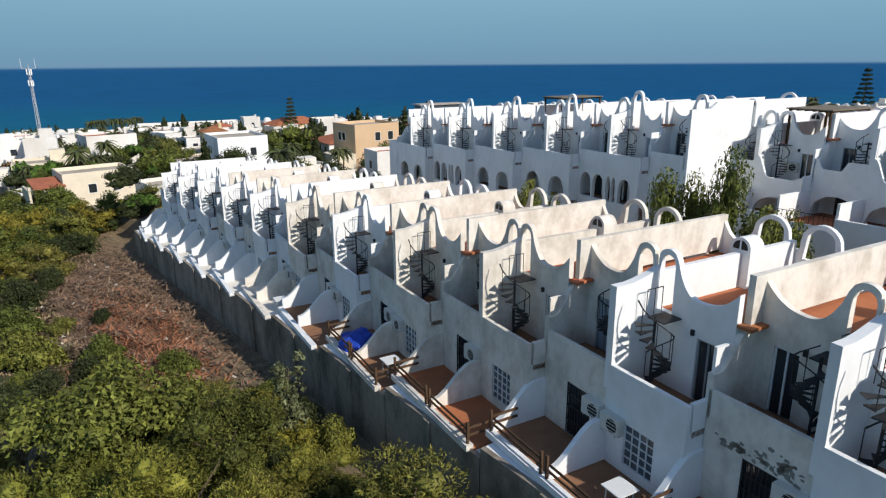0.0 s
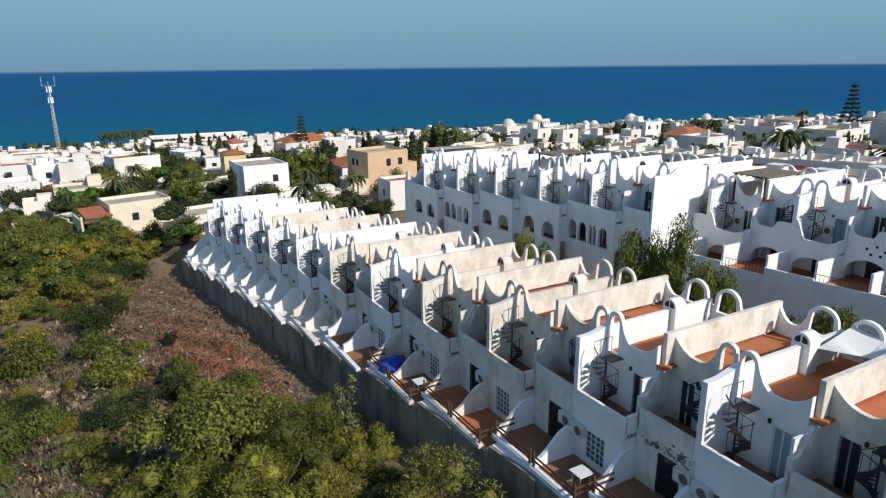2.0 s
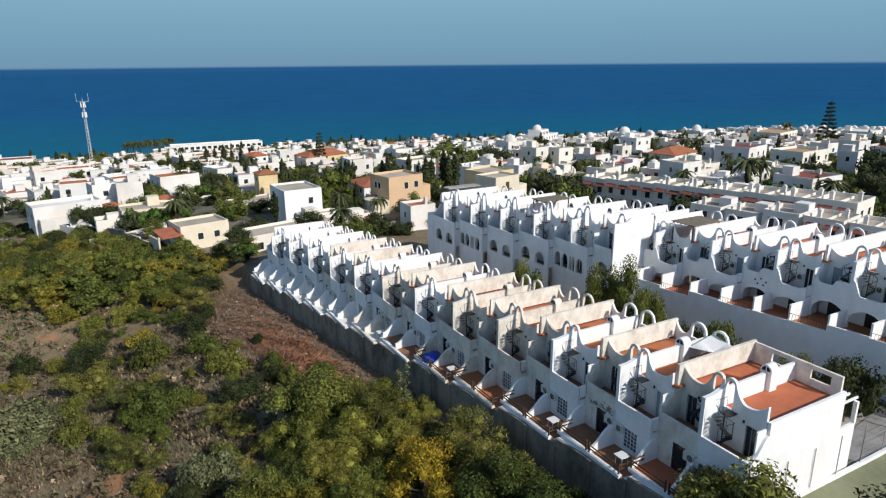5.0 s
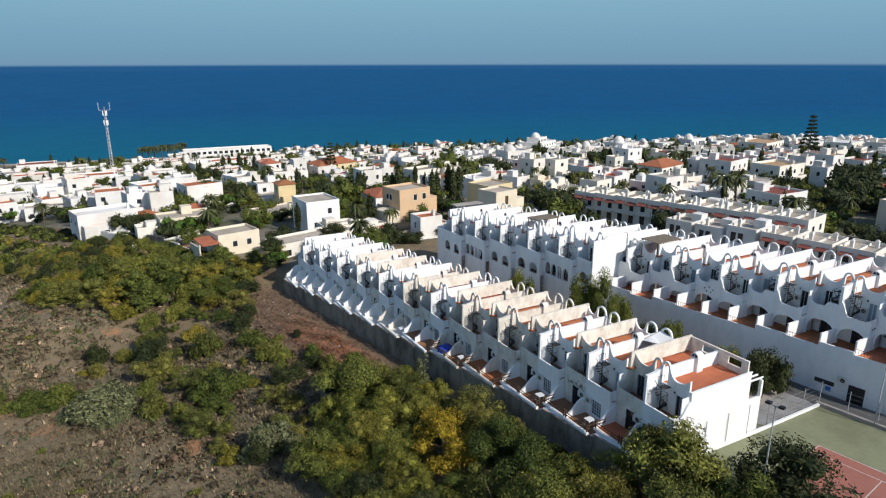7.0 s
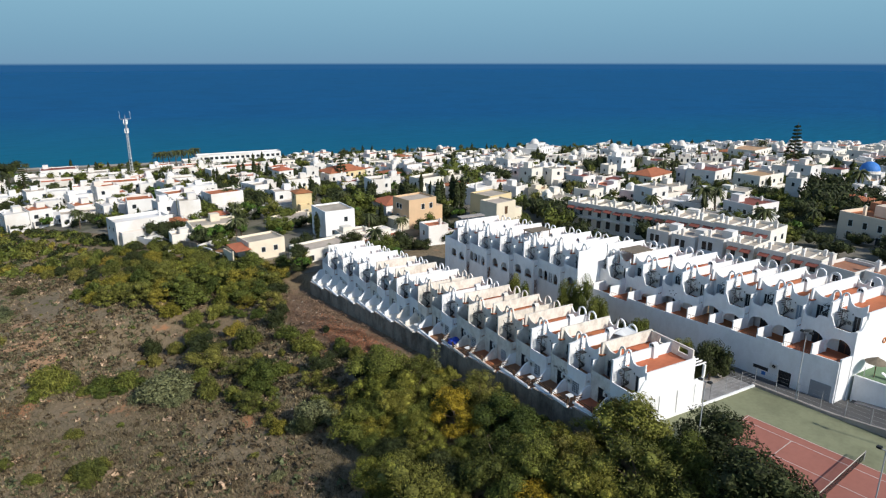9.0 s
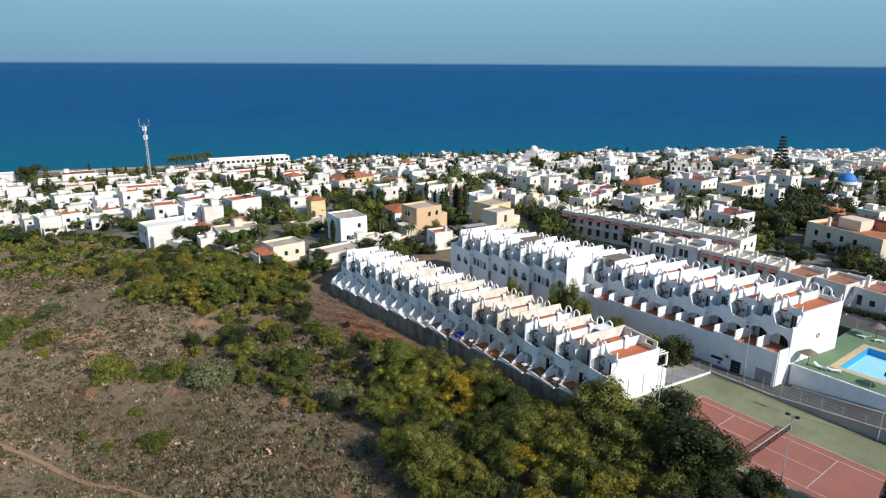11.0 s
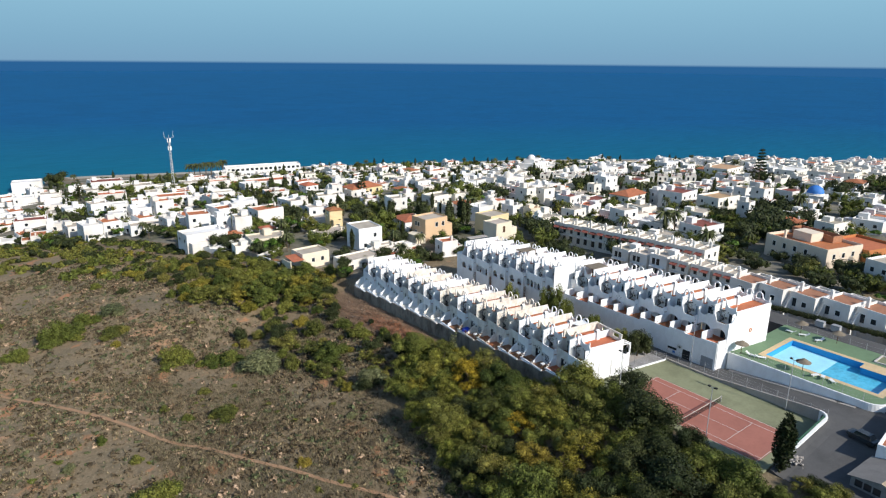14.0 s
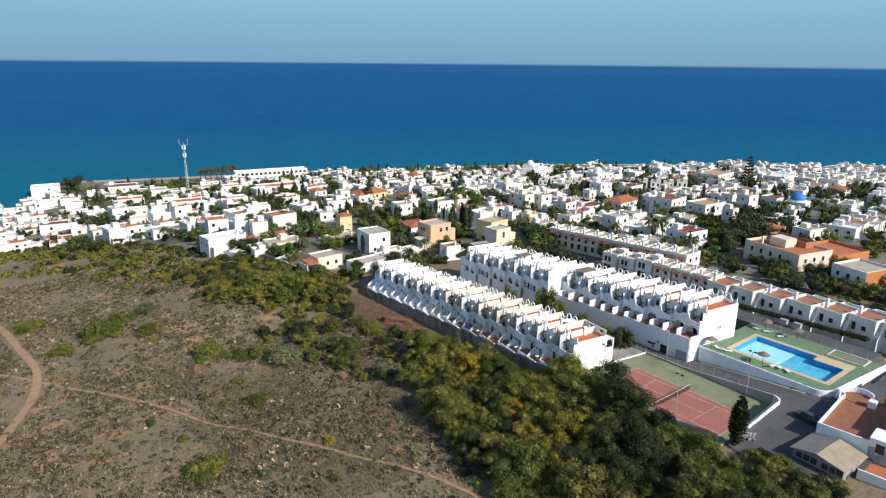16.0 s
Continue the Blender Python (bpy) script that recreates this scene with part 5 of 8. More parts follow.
tree_proto("acacia", LEAF_OLIVE, "spreading olive-green feathery tree with an uneven crown", lambda j: lumps(40 + j, 26, 2.2, 0.4, 1.0, 0.8, 4.1), 11000, 0.072, 2.2, 0.16, n=3, thin=0.4, up=0.8)
tree_proto("mimosa", LEAF_YELLOW, "yellow-flowering feathery tree with a loose crown", lambda j: lumps(60 + j, 24, 2.0, 0.4, 0.9, 0.8, 3.9), 11000, 0.072, 2.0, 0.15, n=2, thin=0.4, up=0.8)
tree_proto("golden", LEAF_GOLD, "golden-yellow flowering mimosa with a loose crown", lambda j: lumps(66 + j, 22, 2.0, 0.4, 0.9, 0.8, 3.9), 11000, 0.072, 2.0, 0.15, n=1, thin=0.4, up=0.8)
tree_proto("feather", LEAF_FEATHER, "bright yellow-green feathery acacia with arching sprays", lambda j: lumps(70 + j, 26, 2.3, 0.4, 0.95, 0.6, 4.2), 11000, 0.072, 2.0, 0.14, n=3, thin=0.3, up=1.2)
tree_proto("green", LEAF_GREEN, "leafy green tree with a rounded uneven crown", lambda j: lumps(80 + j, 22, 1.9, 0.5, 1.05, 1.2, 4.0), 11000, 0.072, 2.2, 0.16, n=3)
tree_proto("dark", LEAF_DARK, "dense dark green carob-like tree", lambda j: lumps(100 + j, 24, 2.1, 0.6, 1.1, 0.8, 3.7), 11500, 0.072, 1.8, 0.2, n=2, core=0.66)
tree_proto("poplar", LEAF_GREY, "slim grey-green young tree with sparse leaves", lambda j: [(0.5 * math.sin(i * 2.3), 0.5 * math.cos(i * 1.9), 1.3 + 0.26 * i, 0.5 - 0.015 * i) for i in range(14)], 900, 0.11, 4.2, 0.07, n=1, reach=0.6, core=0.15)
tree_proto("pine", LEAF_PINE, "flat-topped bright green umbrella pine", lambda j: lumps(120 + j, 16, 2.1, 0.5, 0.8, 2.8, 3.3), 3600, 0.12, 2.6, 0.14, n=1, flat=0.2)
tree_proto("cypress", LEAF_DARK, "slim dark green columnar cypress", lambda j: [(0.05 * math.sin(i * 2.0), 0.05 * math.cos(i * 1.7), 0.45 + 0.42 * i, 0.52 * math.sin(math.pi * (i + 1.6) / 13.5) ** 0.7) for i in range(12)], 2600, 0.1, 4.2, 0.08, flat=0.9, n=2, reach=0.2, core=0.72, up=1.5)
tree_proto("bloom", BLOOM, "crimson bougainvillea bush in flower", lambda j: lumps(140 + j, 9, 1.0, 0.4, 0.7, 0.3, 1.1), 1500, 0.1, 0.5, 0.06, n=1, category="shrub", reach=0.5)


def palm_proto():
    t = thing("palm_tree", pose(0, 0, -990), "palm tree with a ringed trunk and drooping fronds", "tree", "trees")
    bm = bmesh.new()
    p = Vector((0, 0, -0.3))
    for i in range(10):
        q = p + Vector((0.03, 0.01, 0.55))
        tube(bm, p, q, 0.17, 8, 0.14)
        p = q
    part("trunk", bm, BARK, t)
    rng = random.Random(9)
    bm = bmesh.new()
    for i in range(34):
        a, lift = 6.283 * i / 34 * 3.1, rng.uniform(-0.5, 1.1)
        prev = None
        for s in range(7):
            q = s / 6 * 2.3
            c = p + Vector((math.cos(a) * q * 0.9, math.sin(a) * q * 0.9, lift * q * 0.8 - 0.32 * q * q))
            w = 0.26 * math.sin(math.pi * (0.12 + 0.85 * s / 6))
            side = Vector((-math.sin(a), math.cos(a), 0))
            cur = (bm.verts.new(c - side * w - Vector((0, 0, w * 0.5))), bm.verts.new(c + Vector((0, 0, 0.03))), bm.verts.new(c + side * w - Vector((0, 0, w * 0.5))))
            if prev:
                bm.faces.new((prev[0], cur[0], cur[1], prev[1]))
                bm.faces.new((prev[1], cur[1], cur[2], prev[2]))
            prev = cur
    me = bpy.data.meshes.new("fronds")
    bm.to_mesh(me)
    bm.free()
    me.materials.append(LEAF_PALM)
    c = new("fronds", me)
    c.parent = t
    TREES["palm"] = [t]


palm_proto()
norfolk = thing("tree", pose(0, 0, -985), "tall tiered dark conifer with spaced whorls of branches", "tree", "trees")
part("trunk", tube(bmesh.new(), (0, 0, -0.3), (0, 0, 9.6), 0.2, 7, 0.03), BARK, norfolk)
nc = new("crown", leaf_mesh("crown", LEAF_DARK, [(1.0 * (1 - i / 60) * (2.2 * (1 - (i // 6) / 11)) * math.cos(i * 1.05), 1.0 * (2.2 * (1 - (i // 6) / 11)) * math.sin(i * 1.05), 1.6 + 0.78 * (i // 6), 0.42) for i in range(60)], 4000, 0.13, 5, 0.5, 0.1))
nc.parent = norfolk
TREES["norfolk"] = [norfolk]
used_proto = set()


def tree(key, x, y, s, seed, z=None, wide=1.0):
    t = TREES[key][seed % len(TREES[key])]
    m = Matrix.Translation((x, y, gz(x, y) if z is None else z)) @ pose(0, 0, 0, 0, 0, (seed * 77) % 360)
    if key == "palm" and (y > 122 or x > 70):
        far_growth.add_thing(t, m @ Matrix.Diagonal((s * wide, s * wide, s, 1)))
        return None
    if key in FAR_TREES and (y > 86 or x > 50):
        far_growth.add(JOIN_TREES[key] if y < 124 and x < 60 else FAR_TREES[key], m @ Matrix.Diagonal((s * wide, s * wide, s, 1)))
        return None
    if t.name not in used_proto and not (y > 40 or y < 2 or x > 50):
        used_proto.add(t.name)
        t.matrix_basis = m
        c = t
    else:
        c = copy_thing(t, m)
    c.scale = (s * wide, s * wide, s)
    if key in MID_TREES and (y > 40 or y < 2 or x > 50):
        for o in c.children:
            if o.name.startswith("crown"):
                o.data = MID_TREES[key][seed % len(MID_TREES[key])]
    return c


rng = random.Random(21)
# belt of trees below the wall
spots = []
for i, (key, x, y, s) in enumerate((("golden", -10.8, 18.1, 1.35), ("feather", -10.2, 27.0, 1.25), ("mimosa", -17.5, 25.5, 0.95), ("green", -7.6, 13.3, 1.1), ("green", -8.2, 8.2, 1.2), ("golden", -14.3, 0.0, 1.0), ("mimosa", -18.1, -6.5, 1.1), ("mimosa", -13.3, -11.7, 1.5),
                                     ("mimosa", -21.7, -16.8, 1.3), ("feather", -28.6, -9.0, 1.2), ("acacia", -21.8, 0.8, 1.3), ("acacia", -24.2, -5.2, 1.2), ("feather", -9.8, -2.0, 1.3), ("acacia", -14.0, 7.0, 1.4), ("dark", -17.5, 12.0, 1.1))):
    spots.append((x, y, s))
    tree(key, x, y, s, i, None, 1.15)
# dark bushes added in place of the shadow along the belt's left edge
for x, y, r in ((-23.6, 10.2, 1.5), (-21.4, 16.3, 1.6), (-25.4, 4.8, 1.5), (-29.6, -0.7, 1.6), (-19.5, 21.4, 1.4), (-30.6, -3.8, 1.4), (-22.5, 13.4, 1.2), (-27, 1.5, 1.2)):
    shrub(x, y, r, "dark", int(-x), 1.0)
for i in range(1500):
    y = rng.uniform(-62, 37)
    left = -20 - 0.27 * (27 - y) if y < 27 else -21 + (y - 27) * 1.1
    right = (-4.3 if y < 27 else -6.5) if y > 3 else (-1.2 if y > -30 else -2.5)
    x = rng.uniform(left, right)
    if y > 4:
        mix = [3, 0.3, 1.6, 4, 2.2]
    elif y > -16 or x < -20:
        mix = [3, 0.3, 0.8, 4, 3.4]
    else:
        mix = [0.6, 0.0, 0.3, 4, 5.5]
    key = rng.choices(["acacia", "mimosa", "feather", "green", "dark"], mix)[0]
    s = rng.choice([0.6, 0.8, 0.95, 1.1, 1.3, 1.6]) * (0.72 if x > -8 and y < -9 else 1.0) * (0.62 if x > -7.5 and y > 3 else 0.85 if x > -11.5 and y > 3 else 1.0)
    if any(math.hypot(x - a, y - b) < 1.22 * (r + s) for a, b, r in spots):
        continue
    spots.append((x, y, s))
    tree(key, x, y, s, i, None, rng.uniform(1.0, 1.25))
for x, y, key, s, w in ((3.0, -8.0, "dark", 1.35, 1.15), (-1.4, -14.5, "dark", 1.6, 1.2), (-0.6, 1.6, "acacia", 0.95, 1.0), (2.9, -33.0, "cypress", 1.75, 1.45), (18.0, 1.6, "dark", 1.7, 0.6), (-4.4, 30.5, "poplar", 0.95, 1.0),
                        (17.5, 19.5, "green", 1.75, 0.42), (18.3, 22.5, "green", 2.0, 0.45), (18.0, 25.5, "green", 2.1, 0.42), (17.5, 12.0, "green", 1.6, 0.5), (17.0, 14.8, "dark", 1.5, 0.5), (17.0, 35.0, "green", 1.6, 0.4), (17.6, 37.0, "green", 1.7, 0.4), (16.5, 69.0, "dark", 1.0, 1.0), (14.0, 85.0, "dark", 0.9, 1.3), (17.5, 5.5, "green", 1.2, 0.6), (1.6, 87.0, "dark", 0.72, 1.3), (-1.2, 90.0, "dark", 0.62, 1.3)):
    tree(key, x, y, s, int(x * 3 + y) % 7, None if x > 15 or x < 0 else max(gz(x, y), -0.6), w)
# growth between the belt and the shed
for i in range(26):
    x, y = rng.uniform(-6, 3.2), rng.uniform(-50, -35)
    tree(rng.choice(["green", "green", "acacia", "dark"]), x, y, rng.uniform(0.45, 0.7), i, None, 1.2)
# bushes closing the far end of the bank
for i in range(34):
    x, y = rng.uniform(-13, -1.5), rng.uniform(80, 103)
    if x > -4.5 and y < 86:
        continue
    tree(rng.choice(["green", "acacia", "green", "mimosa", "dark"]), x, y, rng.uniform(0.55, 1.0), i, None, 1.25)
# low yellow-green growth at the foot of the wall
for i in range(80):
    y = rng.uniform(2, 38)
    shrub(rng.uniform(-7.5, -3.4 + 0.03 * y), y, rng.uniform(0.96, 1.6), rng.choice(["yellow", "olive", "green", "green", "dark"]), i, 1.0)
# bushes along the bank and thick growth beyond it
taken = []


def clear(x, y, r):
    if any(math.hypot(x - a, y - b) < 0.6 * (r + q) for a, b, q in taken):
        return False
    taken.append((x, y, r))
    return True


for x, y, r, key in ((-8.6, 73.0, 1.9, "dark"), (-11.5, 70.0, 2.2, "dark"), (-7.3, 58, 0.98, "dark"), (-6.0, 43.6, 1.7, "green"), (-8.9, 50, 1.9, "green"), (-9.2, 44.5, 1.8, "olive"), (-12.5, 62, 2.4, "green"), (-12.5, 54, 2.6, "green"), (-11, 40, 2.0, "dark"), (-7.0, 39, 1.6, "green"), (-12, 77, 2.0, "green"), (-9.8, 47, 1.5, "dark")):
    taken.append((x, y, r))
    shrub(x, y, r, key, int(abs(x * 7)), 1.15)
for i in range(200):
    y = rng.uniform(35, 84)
    x = -9.6 - 19 * rng.random() ** 1.3 - max(0, (y - 60)) * 0.5 * rng.random() + (3 if y < 47 else 0)
    r = rng.choice([1.0, 1.3, 1.6, 2.0, 2.4, 2.8])
    if any(math.hypot(x - a, y - b) < 0.86 * (r + q) for a, b, q in taken):
        continue
    taken.append((x, y, r))
    if rng.random() < 0.2:
        tree(rng.choice(["green", "acacia", "dark"]), x, y, r * 0.36, i, None, 1.3)
    else:
        shrub(x, y, r, rng.choice(["green", "green", "olive", "yellow", "dark", "olive"]), i, 1.2)
for i in range(330):
    y = rng.uniform(76, 120)
    x = rng.uniform(-45 + 0.12 * abs(y - 95), -8 - 0.1 * abs(y - 86))
    r = rng.uniform(1.7, 3.2)
    if x < np.interp(y, [76, 84, 92, 104, 120], [-15, -19, -25, -33, -38]):
        continue
    if clear(x, y, r):
        k = rng.random()
        if k < 0.5:
            tree(rng.choices(["mimosa", "acacia", "feather", "green"], [2.0, 3, 2.2, 3])[0], x, y, r * 0.42, i, None, 1.25)
        else:
            shrub(x, y, r, rng.choice(["yellow", "olive", "green", "yellow", "green"]), i, 1.2)
for i in range(520):
    y = rng.uniform(108, 245)
    edge = np.interp(y, [85, 99, 132, 165, 225, 255], [-3, -8, -15, -27, -48, -82])
    x = edge - abs(rng.gauss(1, 9 if y < 175 else 6))
    r = rng.uniform(1.1, 3.0)
    if clear(x, y, r):
        shrub(x, y, r, rng.choice(["olive", "green", "olive", "dark", "dark", "green", "yellow"]), i, 1.15)
# scattered bushes on the open field
for i in range(620):
    y = rng.uniform(-36, 185)
    x = rng.uniform(-128, -24)
    if x > -33 + 0.1 * y and y < 30:
        continue
    r = rng.choice([0.35, 0.45, 0.5, 0.6, 0.6, 0.7, 0.8, 0.9])
    if rng.random() < 0.3 and x < -60:
        continue
    shrub(x, y, r, rng.choice(["green", "olive", "grey", "olive", "grey"]), i, 0.8)
FIELD = (("green", -64.5, 27.7, 2.3), ("grey", -57.2, 19.0, 1.3), ("green", -52.4, 171, 3.2), ("green", -42.9, 180, 3.0), ("green", -45, 157.6, 2.2), ("grey", -63.7, 168, 1.4), ("green", -81, 135, 2.6),
         ("green", -75.7, 107.8, 2.1), ("green", -66.5, 113, 3.3), ("green", -63.5, 111.5, 2.4), ("green", -59.2, 120, 2.4), ("grey", -51.7, 121, 2.3), ("olive", -55.2, 103.5, 2.1), ("yellow", -56.2, 96.3, 1.2), ("green", -47.2, 78.6, 2.5),
         ("green", -41.3, 72.7, 1.9), ("green", -37.3, 71.4, 1.9), ("grey", -33.4, 62.4, 3.1), ("olive", -46.9, 59.5, 1.3), ("olive", -47.3, 46.9, 1.7), ("olive", -55.7, 57.3, 1.0), ("green", -53, 50.7, 1.1), ("green", -67.8, 52, 1.2),
         ("olive", -64.4, 41.8, 1.1), ("grey", -73.9, 46.2, 1.1), ("grey", -86.6, 58.5, 1.4), ("yellow", -43.5, 21, 1.4), ("grey", -29.4, 29.8, 1.0), ("grey", -32.8, 8.8, 1.2), ("olive", -48.6, 9.8, 1.0), ("grey", -20.6, 36.6, 2.3), ("green", -20.9, 52.6, 2.3))
for i, (key, x, y, r) in enumerate(FIELD):
    r *= 1.25 if r < 1.5 else 1.55
    shrub(x, y, r, key, i, 0.95)
    if r > 2.5:
        for a in (0.4, 2.3, 4.4):
            shrub(x + 0.75 * r * math.cos(a + i), y + 0.75 * r * math.sin(a + i), 0.6 * r, key, i + 1, 0.8)

# thick low growth at the far edge of the field
for i in range(90):
    y = rng.uniform(185, 262)
    edge = np.interp(y, [165, 225, 255, 300], [-27, -48, -82, -140])
    shrub(edge - abs(rng.gauss(2, 16)), y, rng.uniform(1.4, 3.4), rng.choice(["olive", "green", "dark", "olive"]), i, 1.0)

for i in range(230):
    y = 104 + 190 * (i + rng.random()) / 230
    x = float(np.interp(y, [80, 99, 132, 165, 225, 255, 300, 470], [2, -2, -6, -17, -38, -70, -130, -220]))
    shrub(x - 1.2 - 5.0 * rng.random() ** 1.5, y, rng.uniform(1.2, 2.6), rng.choice(["olive", "green", "dark", "dark", "green"]), i, 0.95)
small_growth.done("small_bushes", "many small low bushes dotted over dry ground", "bushes")

# dry grass and low twiggy scrub over the whole field
rg = np.random.default_rng(4)
TRAIL = [(-92, 104), (-85.5, 96.3), (-73.4, 77.4), (-63.1, 57.8), (-58, 43.4), (-53.9, 38), (-49.9, 28.8), (-44.7, 19.2), (-42.8, 14.6), (-37.4, 5.4), (-34.1, -3.9), (-31, -22)]
TRACK = [(-100, 175), (-92, 155), (-87, 142), (-85, 118), (-82.5, 100), (-84.6, 86.8), (-91, 70), (-101, 52)]


def field_spots(n, bare):
    """Random places on the open field, thinner over its bare patches and nearer the walk's foot denser."""
    y = -84 + 274 * rg.random(n) ** 1.05
    x = rg.uniform(-146, -3, n)
    edge = np.interp(y, [85, 99, 132, 165, 225], [-1, -6, -12, -25, -45])
    keep = (x < edge - 0.5) & ~((x > -9.5) & (y < 80))
    patch = np.sin(x * 0.13 + 1) * np.sin(y * 0.11 + x * 0.05) + 0.5 * np.sin(x * 0.41 + y * 0.3) * np.sin(y * 0.37 - x * 0.2)
    keep &= rg.random(n) < 1 - bare + bare * patch
    for line, w in ((TRAIL, 0.75), (TRACK, 1.5)):
        for (x0, y0), (x1, y1) in zip(line, line[1:]):
            f = np.clip(((x - x0) * (x1 - x0) + (y - y0) * (y1 - y0)) / ((x1 - x0) ** 2 + (y1 - y0) ** 2), 0, 1)
            keep &= np.hypot(x - x0 - f * (x1 - x0), y - y0 - f * (y1 - y0)) > w
    return x[keep], y[keep]


for name, material, total, bare, label in (("dry_grass", LEAF_DRY, 105000, 0.45, "dry straw-coloured grass tufts"), ("grey_grass", LEAF_GREY, 24000, 0.5, "low grey-green grass tufts")):
    x, y = field_spots(total, bare)
    z = ground_z(x, y)
    n = len(x)
    size = rg.uniform(0.14, 0.5, n)
    blades = []
    for b in range(4):
        a = rg.uniform(0, 6.283, n)
        lean = rg.uniform(0.2, 0.9, n)
        c, s = np.cos(a), np.sin(a)
        base = np.stack([x + c * size * 0.3, y + s * size * 0.3, z - 0.03], -1)
        side = np.stack([-s, c, 0 * s], -1) * (size * 0.3)[:, None]
        tip = base + np.stack([c * size * lean, s * size * lean, size * rg.uniform(0.6, 1.3, n)], -1)
        blades.append(np.stack([base - side, base + side, tip], 1))
    v = np.stack(blades, 1).reshape(-1, 3)
    me = bpy.data.meshes.new(name)
    me.from_pydata(v.tolist(), [], np.arange(len(v)).reshape(-1, 3).tolist())
    me.materials.append(material)
    tagged(new(name, me), label, "grass", kind="stuff")

# fine short straw between the bushes near the bank
STRAW = leaf_mat("short_grey_straw", (0.19, 0.15, 0.09), 0.2)
n = 60000
x, y = rg.uniform(-62, -10, n), rg.uniform(2, 78, n)
keep = (np.sin(x * 0.22 + 2) * np.sin(y * 0.17 + x * 0.08) + 0.9 * rg.random(n) > 0.1) & (x < -11 - 0.1 * np.abs(y - 60))
x, y = x[keep], y[keep]
n = len(x)
z, size, blades = ground_z(x, y), rg.uniform(0.16, 0.4, n), []
for b in range(4):
    a, lean = rg.uniform(0, 6.283, n), rg.uniform(0.2, 0.7, n)
    c, d = np.cos(a), np.sin(a)
    base = np.stack([x + c * size * 0.5, y + d * size * 0.5, z - 0.03], -1)
    side = np.stack([-d, c, 0 * d], -1) * (size * 0.13)[:, None]
    blades.append(np.stack([base - side, base + side, base + np.stack([c * size * lean, d * size * lean, size * rg.uniform(0.7, 1.3, n)], -1)], 1))
v = np.stack(blades, 1).reshape(-1, 3)
me = bpy.data.meshes.new("short_straw")
me.from_pydata(v.tolist(), [], np.arange(len(v)).reshape(-1, 3).tolist())
me.materials.append(STRAW)
tagged(new("short_straw", me), "short grey-brown straw between scrub bushes", "grass", kind="stuff")

# knee-high cushions of twiggy scrub
for name, material, total, label in (("grey_scrub", LEAF_HEATH, 42000, "knee-high grey-brown cushions of twiggy scrub"), ("olive_scrub", LEAF_GREY, 13000, "knee-high grey-green cushions of scrub"), ("pale_scrub", LEAF_DRY, 4500, "pale dry cushions of dead scrub")):
    x, y = field_spots(total, 0.45)
    z = ground_z(x, y)
    n, k = len(x), 13
    r = (0.26 + 0.62 * rg.random(n) ** 2)[:, None, None]
    d = rg.normal(size=(n, k, 3))
    d[..., 2] = np.abs(d[..., 2]) * 0.8
    d /= np.linalg.norm(d, axis=2)[..., None]
    pos = np.stack([x, y, z], -1)[:, None, :] + d * r * rg.uniform(0.55, 1.05, (n, k, 1)) * np.array([1, 1, 0.8])
    t = np.cross(d, rg.normal(size=(n, k, 3)))
    t /= np.linalg.norm(t, axis=2)[..., None]
    u = np.cross(d, t) + 0.4 * d
    e = r * rg.uniform(0.25, 0.55, (n, k, 1))
    v = np.stack([pos - t * e, pos + t * e * 0.8 - u * e * 0.5, pos + u * e], 2).reshape(-1, 3)
    me = bpy.data.meshes.new(name)
    me.from_pydata(v.tolist(), [], np.arange(len(v)).reshape(-1, 3).tolist())
    me.materials.append(material)
    tagged(new(name, me), label, "scrub", kind="stuff")

# pale stones and rubble lying about
rs = random.Random(6)
bm = bmesh.new()
for i in range(300):
    x, y = (rs.uniform(-110, -16), rs.uniform(-10, 150)) if i < 90 else (rs.uniform(-12, -3.2), rs.uniform(40, 86))
    r = rs.uniform(0.06, 0.22)
    q = Vector((x, y, gz(x, y) + r * 0.3))
    v = [bm.verts.new(q + Vector((math.cos(a) * r * rs.uniform(0.7, 1.2), math.sin(a) * r * rs.uniform(0.7, 1.2), rs.uniform(-0.3, 0.1) * r))) for a in (0.2, 1.5, 2.9, 4.0, 5.3)]
    top = bm.verts.new(q + Vector((0, 0, r * 0.7)))
    for a in range(5):
        bm.faces.new((v[a], v[(a + 1) % 5], top))
tagged(part("rubble", bm, STONE), "pale stones and rubble strewn over dry ground", "stones", kind="stuff")

# a trodden trail and a red track over the field
EARTH = mat("trodden_red_earth", (0.4, 0.24, 0.135), var=0.12, scale=0.5, fine=3)


